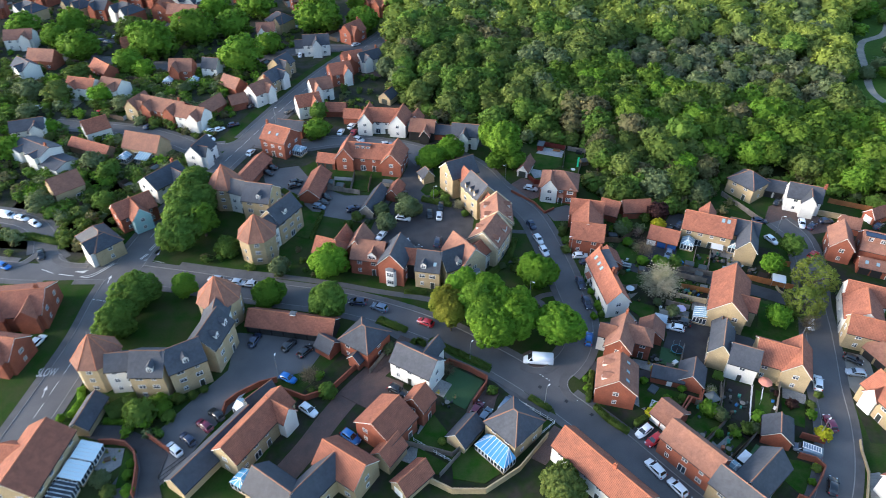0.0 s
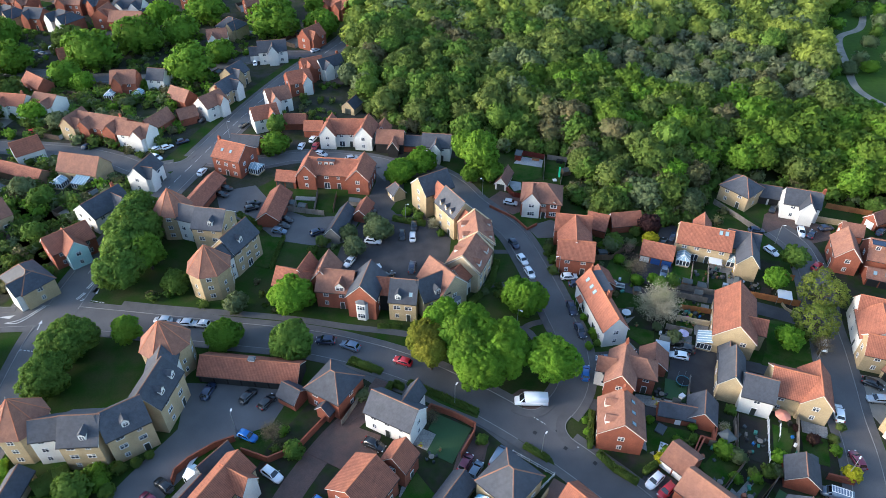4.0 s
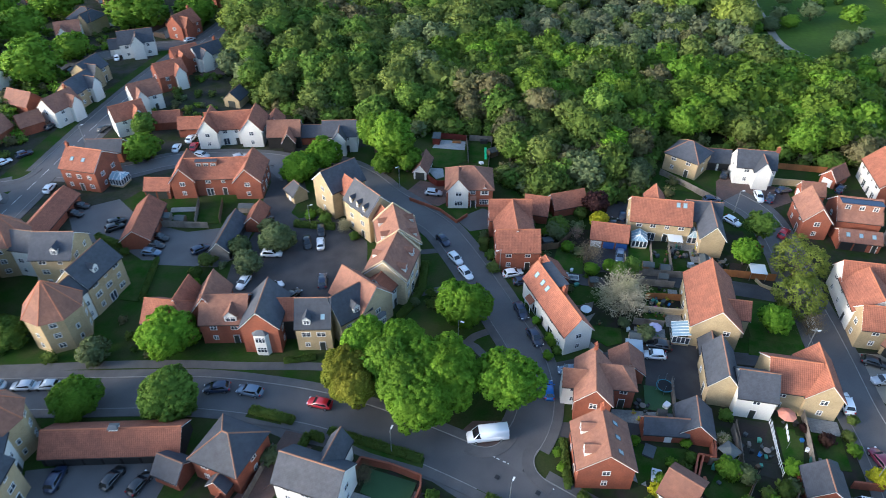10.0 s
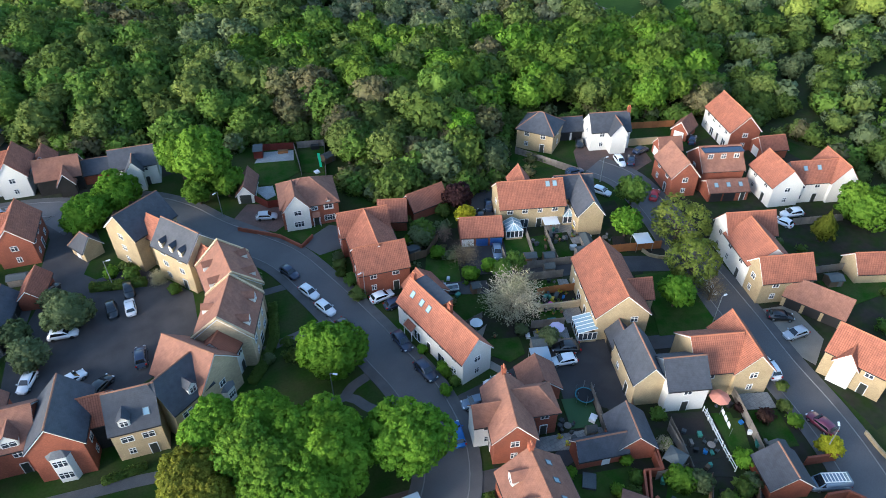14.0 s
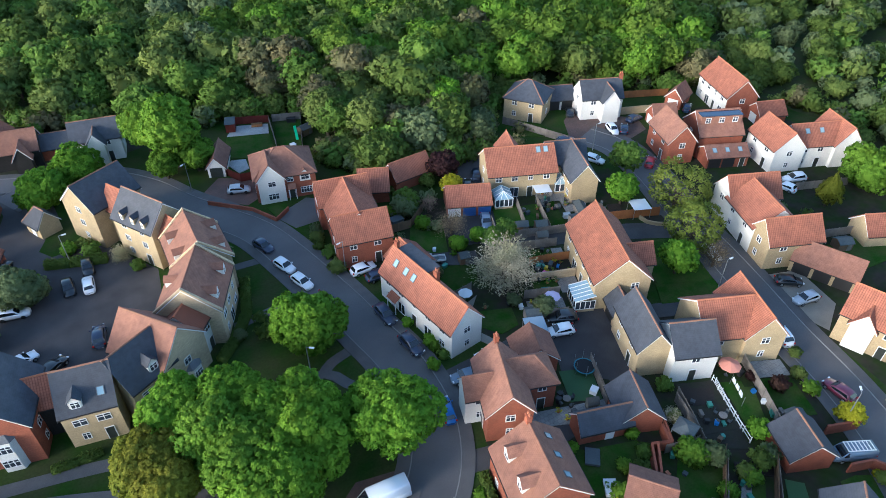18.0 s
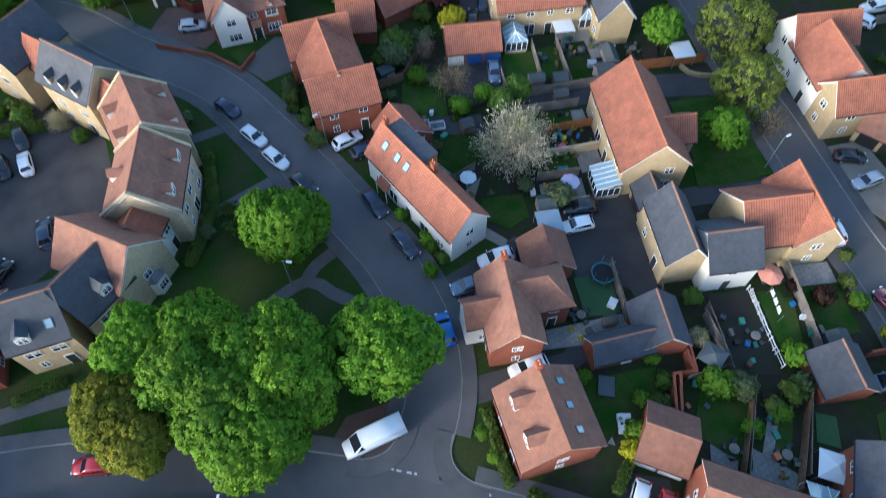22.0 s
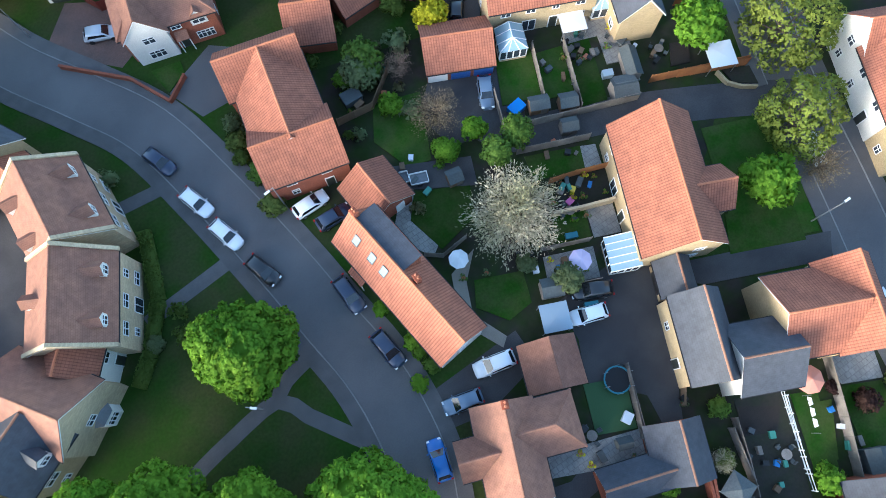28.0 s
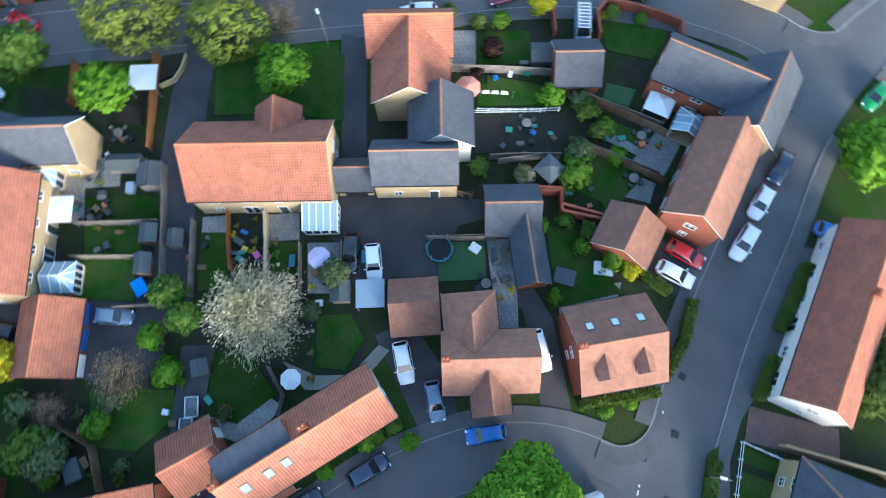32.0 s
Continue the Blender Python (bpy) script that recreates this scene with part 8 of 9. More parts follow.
for bx, by, br, bk in ((43.8, 55.4, 4.2, "lime"), (72.3, 72.6, 0.6, "yellow"), (70.0, 69.0, 0.8, "lime"), (-24.9, 153.0, 1.8, "olive"), (-26.9, 149.4, 1.6, "dark"), (-17.9, 155.6, 2.6, "grey"), (-26.7, 146.9, 1.1, "lime"), (-46.2, 161.6, 1.2, "dark"), (-42.3, 160.5, 1.0, "dark"), (15.7, 132.0, 1.0, "grey"), (-12.0, 161.4, 2.2, "grey"), (-8.8, 159.2, 1.8, "fresh"), (31.3, 94.0, 0.9, "green"), (31.1, 91.3, 0.9, "lime"), (72.1, 71.8, 1.0, "willow"), (80.2, 89.5, 1.0, "olive"), (-63.5, 83.6, 2.1, "lime"), (-61.2, 82.6, 2.2, "lime"), (-61.9, 85.6, 2.0, "green"), (-58.4, 85.4, 1.9, "green"), (-56.6, 83.6, 1.6, "fresh"), (-59.6, 87.6, 1.6, "green"), (-56.0, 88.2, 1.4, "dark"), (-53.4, 89.4, 1.1, "dark"), (-51.4, 91.0, 1.0, "dark"), (-60.6, 72.9, 1.0, "green"), (-60.3, 70.4, 1.1, "green"), (-64.6, 69.0, 2.0, "grey"), (-62.4, 66.6, 1.6, "olive"), (-59.0, 66.9, 1.3, "lime"), (-79.0, 83.4, 1.0, "lime"), (-0.2, 77.9, 0.9, "willow")):
    tree(bx, by, br, br * 1.75, bk, detail=2)
hedge([(-123.4, 144.3), (-114.0, 144.3), (-105.0, 141.8)], 1.6, 1.8)
hedge([(-102.0, 149.5), (-94.4, 163.7)], 1.6, 2.0)
hedge([(-116.9, 160.7), (-106.4, 152.2)], 1.6, 2.0)
plot("lawn", [(4, 77), (1.5, 75.5), (2, 70), (8, 69), (13, 72.5), (8.5, 77)])
plot("lawn", [(-10, 83), (-8, 77.5), (-2, 76), (2, 79), (-2, 85), (-5, 80)])
plot("blockpave", [(-22.0, 89.9), (-19.7, 93.3), (-15.8, 96.6), (-8.6, 93.2), (-9.6, 88.0), (-15.1, 85.9)])


# back plots of the houses in town: a fence round three sides, a lawn, a paved strip
surf("wood_dark", (0.085, 0.06, 0.042), (0.06, 0.045, 0.034), grain=9, stain=0.8, vary=0.3)
for k, (x, y, a, L, W, e, r, rf, wl, lb) in enumerate(FAR):
    if e < 4.5 or y < 135:
        continue
    m = pose(x, y, 0, 0, 0, a)
    d0, d1, hw = W / 2 + 0.6, W / 2 + 9.5, L / 2 + 1.0
    ring = [m @ Vector(q) for q in ((-hw, d0, 0), (-hw, d1, 0), (hw, d1, 0), (hw, d0, 0))]
    bad = any(on_road(np.array(p.lerp(q, t)[:2]), None, 1.5) or inside(p.lerp(q, t)) for p, q in zip(ring, ring[1:]) for t in (0.0, 0.25, 0.5, 0.75, 1.0))
    if not bad:
        plot("lawn" if k % 3 else "gravel", [tuple((m @ Vector(q))[:2]) for q in ((-hw, d0 + 2.4, 0), (hw, d0 + 2.4, 0), (hw, d1, 0), (-hw, d1, 0))])
        plot("slabs", [tuple((m @ Vector(q))[:2]) for q in ((-hw, d0, 0), (hw, d0, 0), (hw, d0 + 2.4, 0), (-hw, d0 + 2.4, 0))])
        root = thing("fence", "dark wooden fence round a back garden", "fence", m)
        for name, bx, by, sx, sy in (("side_panel", -hw, (d0 + d1) / 2, 0.07, d1 - d0), ("side_panel", hw, (d0 + d1) / 2, 0.07, d1 - d0), ("back_panel", 0, d1, 2 * hw, 0.07)):
            mbx = MB().box(bx, by, 0, sx, sy, 1.7).box(bx, by, 1.7, sx + 0.06, sy + 0.06, 0.07)
            part(name, mbx.mesh(name, "wood_dark"), root)
        shed(*(m @ Vector((hw - 2.0, d1 - 1.6, 0)))[:2], a, 2.4, 1.9, wall="wood_grey" if k % 2 else "wood")
    front = [tuple((m @ Vector(q))[:2]) for q in ((-hw, -d0, 0), (hw * 0.2, -d0, 0), (hw * 0.2, -d0 - 6, 0), (-hw, -d0 - 6, 0))]
    if not any(on_road(np.array(p), None, 1.9) or inside(p) for p in front):
        plot(("blockpave", "asphalt_dark", "gravel", "slabs")[k % 4], front)
plot("asphalt_dark", [(75.6, 159.3), (73.0, 155.3), (66.1, 145.8), (62.1, 148.5), (64.8, 153.1), (68.4, 159.1)])
plot("asphalt_dark", [(-157, 288), (-146, 302), (-139, 300), (-149, 283)])


# ---- garden buildings and clutter ----
def conservatory(x, y, a, w=3.4, d=3.0, lean=False, label="white-framed glass conservatory on a brick base", pane="roofglass", hip=False):
    """Attached along its +y side."""
    root = thing("conservatory", label, "conservatory", pose(x, y, 0, 0, 0, a))
    h, top = 2.2, 3.0
    part("base_wall", MB().box(0, 0, 0, w, d, 0.55).mesh("base_wall", "beige"), root)
    for side, ln, ang in (("-y", w, 0), ("+x", d, 90), ("-x", d, 270)):
        off = d / 2 if side == "-y" else w / 2
        n = max(2, round(ln / 0.85))
        for k in range(n):
            u = (k + 0.5 - n / 2) * ln / n
            m = pose(0, 0, 0, 0, 0, ang) @ pose(u, -off, 0.56)
            window(root, m, round(ln / n, 1), 1.6, 1)
    if hip:
        k = 0.24 * w
        v = [(-w / 2 - 0.1, -d / 2 - 0.15, h), (w / 2 + 0.1, -d / 2 - 0.15, h), (w / 2 + 0.1, d / 2, h), (-w / 2 - 0.1, d / 2, h), (-w / 2 + k, d / 2, top + 0.5), (w / 2 - k, d / 2, top + 0.5)]
        f = [(0, 1, 5, 4), (1, 2, 5), (3, 0, 4)]
        bars = [(v[0], v[4]), (v[1], v[5]), (v[4], v[5]), (v[0], v[1])] + [((v[4][0] + (v[5][0] - v[4][0]) * q / 5, d / 2, top + 0.52), (v[0][0] + (v[1][0] - v[0][0]) * (0.2 + 0.6 * q / 5), v[0][1], h + 0.02)) for q in range(6)] + [((s * (w / 2 + 0.1), yy_, h + 0.02), (s * (w / 2 - k), d / 2, top + 0.52)) for s in (-1, 1) for yy_ in (-d / 6, d / 6)]
    elif lean:
        v = [(-w / 2 - 0.1, -d / 2 - 0.15, h), (w / 2 + 0.1, -d / 2 - 0.15, h), (w / 2 + 0.1, d / 2, top), (-w / 2 - 0.1, d / 2, top)]
        f = [(0, 1, 2, 3)]
        bars = [((v[0][0] + (v[1][0] - v[0][0]) * k / 5, v[0][1], h + 0.03), (v[0][0] + (v[1][0] - v[0][0]) * k / 5, d / 2, top + 0.03)) for k in range(6)]
    else:
        v = [(-w / 2 - 0.1, -d / 2 - 0.1, h), (w / 2 + 0.1, -d / 2 - 0.1, h), (w / 2 + 0.1, d / 2, h), (-w / 2 - 0.1, d / 2, h), (0, -d / 6, top + 0.2), (0, d / 2, top + 0.2)]
        f = [(0, 1, 4), (1, 2, 5, 4), (3, 0, 4, 5)]
        bars = [(v[i], v[4]) for i in (0, 1)] + [(v[4], v[5])] + [((s * (w / 2 + 0.1), yy_, h + 0.02), (0, yy_, top + 0.22)) for s in (-1, 1) for yy_ in (-d / 6, d / 6, d / 2 - 0.04)] + [((s * w / 5, -d / 2 - 0.1, h + 0.02), (0, -d / 6, top + 0.22)) for s in (-1, 1)]
    roof = part("roof", MB().shell(v, f, 0.04).mesh("roof", pane), root)
    for a_, b_ in bars:
        mb = MB()
        ridge_bar(mb, a_, b_, 0.06, 99)
        part("glazing_bar", mb.mesh("glazing_bar", "upvc"), roof)


def parasol(x, y, mat, label, r=1.35):
    root = thing("parasol", label, "parasol", pose(x, y, 0.08))
    part("pole", MB().tube(0, 0, 0, 2.5, 0.03, 0.03, 8).mesh("pole", "steel_pole"), root)
    part("base", MB().tube(0, 0, 0, 0.1, 0.28, 0.25, 12).mesh("base", "lead"), root)
    c = [(r * math.cos(k * math.pi / 4), r * math.sin(k * math.pi / 4), 2.0) for k in range(8)]
    part("canopy", MB().shell(c + [(0, 0, 2.55)], [(k, (k + 1) % 8, 8) for k in range(8)], 0.02).mesh("canopy", mat), root)


plain("salmon", (0.62, 0.25, 0.17), 0.8)
plain("lilac", (0.52, 0.46, 0.62), 0.8)
plain("canvas", (0.66, 0.68, 0.70), 0.8)
plain("teal", (0.03, 0.16, 0.2), 0.5)
plain("tarp_blue", (0.01, 0.16, 0.5), 0.5)
plain("net_black", (0.012, 0.012, 0.014), 0.9)
plain("polycarb", (0.27, 0.33, 0.38), 0.25)
plain("slide_green", (0.05, 0.55, 0.22), 0.5)
parasol(69.5, 92.0, "salmon", "open salmon-pink garden parasol", 1.5)
parasol(57.7, 114.7, "lilac", "open lilac garden parasol", 1.25)
parasol(47.0, 121.9, "canvas", "pale grey garden parasol beside the patio", 1.1)


def trampoline(x, y, r=1.45):
    root = thing("trampoline", "round trampoline with a teal pad and black net", "trampoline", pose(x, y, 0.08))
    ring = [(q * math.cos(k * math.pi / 10), q * math.sin(k * math.pi / 10), 0.8) for q in (r * 0.89, r) for k in range(20)]
    part("pad", MB().shell(ring, [(k, 20 + k, 20 + (k + 1) % 20, (k + 1) % 20) for k in range(20)], 0.05).mesh("pad", "teal"), root)
    part("mat", MB().tube(0, 0, 0.74, 0.76, r * 0.90, r * 0.90, 20).mesh("mat", "net_black"), root)
    for k in range(6):
        part("pole", shared("trpole", lambda: MB().tube(0, 0, 0, 2.3, 0.03, 0.03, 6).mesh("pole", "steel_pole")), root, pose(r * math.cos(k * math.pi / 3), r * math.sin(k * math.pi / 3), 0))


trampoline(53.7, 102.5)


def gazebo(x, y, a, w, mat, label, flat=False):
    root = thing("gazebo", label, "gazebo", pose(x, y, 0.08, 0, 0, a))
    h, t = 2.1, 2.2 if flat else 2.8
    part("canopy", MB().shell([(-w / 2, -w / 2, h), (w / 2, -w / 2, h), (w / 2, w / 2, h), (-w / 2, w / 2, h), (0, 0, t)], [(0, 1, 4), (1, 2, 4), (2, 3, 4), (3, 0, 4)], 0.04).mesh("canopy", mat), root)
    for sx in (-1, 1):
        for sy in (-1, 1):
            part("leg", shared("gzleg", lambda: MB().box(0, 0, 0, 0.07, 0.07, 2.1).mesh("leg", "steel_pole")), root, pose(sx * (w / 2 - 0.1), sy * (w / 2 - 0.1), 0))


gazebo(58.9, 73.0, 40, 3.0, "canvas", "pale square garden gazebo")
gazebo(56.8, 87.9, 20, 2.6, "felt", "grey four-legged garden gazebo")
gazebo(85.8, 125.5, -22, 3.2, "canvas", "pale flat awning over a garden seat", True)
gazebo(74.2, 138.6, -22, 3.0, "canvas", "pale blue square awning behind the terrace", True)
gazebo(51.9, 111.2, -22, 3.0, "polycarb", "clear polycarbonate canopy beside the garage", True)
for sx, sy, sa, sw, sd, wl in ((70.3, 82.0, 67, 2.6, 2.2, "felt"), (74.6, 128.7, -22, 2.4, 2.0, "wood"), (68.0, 130.7, -22, 2.0, 1.6, "wood"), (65.0, 132.3, -22, 2.2, 1.5, "wood"), (53.6, 114.0, -22, 2.2, 1.8, "wood_grey"), (52.0, 130.2, -10, 1.6, 1.4, "wood"), (50.4, 97.2, -20, 1.4, 0.9, "felt"), (-17, 171.5, -15, 3.2, 1.8, "wood_grey"), (-112, 196, 20, 3, 2.2, "wood"), (66.3, 128.2, -22, 1.8, 1.4, "wood_grey"), (108, 101, -22, 2.6, 2, "wood"), (46, 184, 20, 2.6, 2.0, "wood"), (71, 172, 10, 2.6, 2.2, "wood"), (68.5, 168.5, 10, 2.4, 2.0, "felt")):
    shed(sx, sy, sa, sw, sd, wall=wl)
for cx, cy, ca, cw, cd, ln in ((61.9, 112.9, -113, 3.6, 3.0, True), (66.8, 140.6, -22, 3.2, 3.2, False), (79.0, 139.3, -22, 2.8, 3.4, False), (55.2, 71.3, 40, 3.2, 3.0, False), (-104, 185.5, -16, 3.6, 3.2, False), (-97.5, 185.0, -16, 4.4, 3.4, True), (-108.5, 243.5, 0, 3.4, 3.2, False), (-98.5, 243.8, 0, 3.4, 3.2, False), (-47.6, 190.3, 65, 3.6, 3.2, False)):
    conservatory(cx, cy, ca, cw, cd, ln)
conservatory(10.2, 74.8, -46, 7.6, 3.4, False, "white-framed conservatory with a hipped glass roof painted with blue sky reflection", "sky_reflection_glass", True)
conservatory(-37.5, 68.7, -30, 3.6, 3.4, False, "white-framed conservatory with a pointed glass roof painted with blue sky reflection", "sky_reflection_glass")
conservatory(-69.3, 74.6, 84, 3.7, 4.2, True, "white conservatory with a pale opaque roof", "palepane")
conservatory(-69.9, 70.4, 84, 3.7, 4.2, True, "white conservatory with a pale opaque roof", "palepane")
conservatory(-70.6, 65.9, 84, 3.9, 4.2, True, "white conservatory with a dark glass roof", "carglass")
conservatory(-41.7, 85.6, 58, 2.8, 2.8, False, "round white-framed garden conservatory", "palepane")


def street_lamp(x, y, a, h=6.0):
    root = thing("street_lamp", "grey steel street lamp on a tapered column", "street lamp", pose(x, y, 0, 0, 0, a))
    part("column", shared(("col", h), lambda: MB().tube(0, 0, 0, h, 0.09, 0.05, 8).mesh("column", "steel_pole")), root)
    part("arm", shared("arm", lambda: MB().box(0.35, 0, 0, 0.7, 0.06, 0.06).mesh("arm", "steel_pole")), root, pose(0, 0, h - 0.06))
    part("lantern", shared("lan", lambda: MB().box(0.75, 0, 0, 0.65, 0.24, 0.12).mesh("lantern", "upvc")), root, pose(0, 0, h - 0.1))


for lx, ly, la in ((21.6, 120.2, -40), (6.1, 99.6, 60), (21.5, 87.4, 50), (82.2, 104.4, 0), (-2.8, 162.1, 0), (-36.5, 95.6, 90), (75.8, 79.1, 40), (34.6, 138, 190), (-47, 120, 90), (-88, 160, 0), (-60, 212, 20), (19.5, 174, 210), (94, 147, 0)):
    street_lamp(lx, ly, la)


def laundry(x0, y0, x1, y1):
    root = thing("washing_line", "white laundry hanging on a washing line", "washing line", pose(x0, y0, 0))
    dx, dy = x1 - x0, y1 - y0
    for k, (px, py) in enumerate(((0, 0), (dx, dy))):
        part("pole", shared("wlp", lambda: MB().tube(0, 0, 0, 1.9, 0.03, 0.03, 6).mesh("pole", "steel_pole")), root, pose(px, py, 0))
    a = math.degrees(math.atan2(dy, dx))
    for k in range(6):
        t = (k + 0.6) / 7
        part("sheet", shared("sheet", lambda: MB().box(0, 0, 0, 0.42, 0.06, 0.75).mesh("sheet", "canvas")), root, pose(dx * t, dy * t, 1.05, 0, 12 * (-1) ** k, a))


laundry(68.7, 90.7, 67.0, 87.4)


def garden_table(x, y, a):
    root = thing("garden_table", "garden table with four chairs on a patio", "table", pose(x, y, 0.1, 0, 0, a))
    part("tabletop", shared("gt", lambda: MB().tube(0, 0, 0.7, 0.74, 0.55, 0.55, 14).mesh("tabletop", "wood_grey")), root)
    part("leg", shared("gtl", lambda: MB().tube(0, 0, 0, 0.7, 0.06, 0.04, 6).mesh("leg", "trim_black")), root)
    for k in range(4):
        m = pose(0, 0, 0, 0, 0, 90 * k) @ pose(0.95, 0, 0)
        c = copy_chair(m, root)


def copy_chair(m, root):
    w = root.matrix_basis @ m
    ch = thing("garden_chair", "dark garden chair beside the table", "chair", w, "garden chairs")
    part("seat", shared("gcs", lambda: MB().box(0, 0, 0.4, 0.45, 0.45, 0.05).mesh("seat", "felt")), ch)
    part("backrest", shared("gcb", lambda: MB().box(0.21, 0, 0.45, 0.04, 0.45, 0.45).mesh("backrest", "felt")), ch)
    part("frame", shared("gcf", lambda: MB().box(0, 0, 0, 0.36, 0.36, 0.4).mesh("frame", "trim_black")), ch)


for tx, ty, ta in ((0.9, 87.6, 20), (53.2, 118.2, 10), (56.6, 76.2, 30), (48.2, 99.5, 0), (60.5, 120.0, 0)):
    garden_table(tx, ty, ta)


def wheelie_bin(x, y, a, mat="trim_black"):
    root = thing("wheelie_bin", "black wheeled refuse bin beside a wall", "bin", pose(x, y, 0.05, 0, 0, a), "wheelie bins")
    part("body", shared(("wb", mat), lambda: MB().add([(-0.24, -0.24, 0.06), (0.24, -0.24, 0.06), (0.24, 0.24, 0.06), (-0.24, 0.24, 0.06), (-0.29, -0.29, 0.98), (0.29, -0.29, 0.98), (0.29, 0.33, 0.98), (-0.29, 0.33, 0.98)], [(3, 2, 1, 0), (4, 5, 6, 7), (0, 1, 5, 4), (1, 2, 6, 5), (2, 3, 7, 6), (3, 0, 4, 7)]).mesh("body", mat)), root)
    part("lid", shared(("wl", mat), lambda: MB().box(0, 0.02, 0.985, 0.64, 0.7, 0.06).mesh("lid", mat)), root)


for bx, by, ba in ((47.2, 99.9, 20), (70.9, 91.0, 0), (70.6, 99.3, 0), (33.0, 139.0, 0), (29.5, 62, 0), (47.9, 100.5, 10), (-3.5, 91.2, 0), (58.2, 97.3, 0)):
    wheelie_bin(bx, by, ba)
caravan = thing("covered_boat", "boat under a pale grey cover on a verge", "boat", pose(88.0, 110.9, 0.05, 0, 0, 70))
part("cover", MB().add([(-2.3, -0.7, 0.5), (1.6, -0.95, 0.5), (2.4, 0, 0.55), (1.6, 0.95, 0.5), (-2.3, 0.7, 0.5), (-2.2, -0.4, 1.2), (1.0, -0.45, 1.55), (1.6, 0, 1.45), (1.0, 0.45, 1.55), (-2.2, 0.4, 1.2)], [(4, 3, 2, 1, 0), (0, 1, 6, 5), (1, 2, 7, 6), (2, 3, 8, 7), (3, 4, 9, 8), (4, 0, 5, 9), (5, 6, 7, 8, 9)]).mesh("cover", "canvas"), caravan)
for sx in (-0.8, 0.8):
    part("wheel", MB().tube(0, 0, -0.08, 0.08, 0.28, 0.28, 14).mesh("wheel", "tyre"), caravan, pose(-0.4, sx, 0.28, 90))
for tx, ty, ta in ((48.7, 132.4, -20), (46.9, 133.6, -20)):
    tr = thing("flatbed_trailer", "small white-railed trailer parked on tarmac", "trailer", pose(tx, ty, 0.05, 0, 0, ta))
    part("bed", MB().box(0, 0, 0.45, 2.0, 1.3, 0.08).mesh("bed", "lead"), tr)
    for px, py, sx, sy in ((0, 0.65, 2.0, 0.06), (0, -0.65, 2.0, 0.06), (1.0, 0, 0.06, 1.3), (-1.0, 0, 0.06, 1.3)):
        part("rail", MB().box(px, py, 0.53, sx, sy, 0.35).mesh("rail", "upvc"), tr)
    for s in (-1, 1):
        part("wheel", shared("trw", lambda: MB().tube(0, 0, -0.08, 0.08, 0.25, 0.25, 12).mesh("wheel", "tyre")), tr, pose(0, s * 0.75, 0.25, 90))

ln = smooth_line([(-70, 133.6), (-58, 131.2), (-44, 128.9), (-34.5, 127.2), (-25.7, 125.3), (-17, 123.0), (-5.3, 120.4), (2, 118.0), (6, 115.8)])
mb = MB()
strip(mb, ln, normals(ln), -0.9, 0.9, 0.04)
tagged(new("footpath", mb.mesh("footpath", "footway")), "grey tarmac footpath behind the grass verge", "path", "", "structure")
word = bpy.data.curves.new("slow_marking", "FONT")
word.body, word.size, word.align_x, word.extrude = "SLOW", 1.5, "CENTER", 0.002
word.materials.append(MATS["paint_line"])
wm_ = new("slow_marking", word)
wm_.matrix_basis = pose(-88.0, 95.2, 0.10, 0, 0, 3) @ Matrix.Diagonal((1.0, 2.2, 1, 1))
tagged(wm_, "white SLOW lettering painted on the road", "road marking", "", "structure")
for ax, ay, aa in ((-86.1, 90.9, 8), (-86.5, 127.4, 4)):
    mb = MB().add([(-0.09, -1.6, 0.095), (0.09, -1.6, 0.095), (0.09, 0.4, 0.095), (-0.09, 0.4, 0.095), (-0.45, 0.4, 0.095), (0.45, 0.4, 0.095), (0, 1.6, 0.095)], [(0, 1, 2, 3), (4, 5, 6)])
    ar = new("arrow_marking", mb.mesh("arrow_marking", "paint_line"))
    ar.matrix_basis = pose(ax, ay, 0.004, 0, 0, aa)
    tagged(ar, "white arrow painted on the road", "road marking", "", "structure")


def plant_pot(x, y, r, kind):
    root = thing("plant_pot", "terracotta pot with a small plant", "plant pot", pose(x, y, 0.09), "garden pots")
    part("pot", shared(("ppot",), lambda: MB().tube(0, 0, 0, 0.4, 0.17, 0.24, 10).mesh("pot", "terracotta")), root, Matrix.Scale(r / 0.4, 4))
    part("plant", shared(("pplant", kind), lambda: mesh_from("plant", *crown_arrays(77, 8, 60, 0.28, False)[:2], [kind])), root, pose(0, 0, r * 1.15) @ Matrix.Scale(r, 4))


for px, py, kd in ((59.6, 121.8, "fresh"), (60.4, 119.0, "lime"), (61.8, 118.6, "grey"), (62.8, 120.6, "fresh"), (64.4, 122.6, "yellow"), (71.2, 135.9, "fresh"), (72.8, 134.6, "grey"), (76.4, 134.2, "fresh"), (77.6, 132.6, "pinkish"), (48.9, 119.3, "grey"), (46.5, 120.2, "fresh"), (58.0, 96.9, "grey"), (54.8, 74.9, "fresh"), (-1.0, 90.4, "yellow"), (2.6, 89.2, "grey"), (44.4, 87.5, "fresh"), (38.9, 97.6, "grey"), (70.0, 93.5, "fresh")):
    plant_pot(px, py, 0.42, kd)


def storage_box(x, y, a, w, d, h, mat, label):
    root = thing("storage_box", label, "box", pose(x, y, 0.09, 0, 0, a))
    part("body", MB().box(0, 0, 0, w, d, h).mesh("body", mat), root)
    part("lid", MB().box(0, 0, h + 0.004, w + 0.06, d + 0.06, 0.06).mesh("lid", mat), root)


plain("toy_pink", (0.6, 0.12, 0.3), 0.5)
plain("toy_yellow", (0.7, 0.5, 0.05), 0.5)
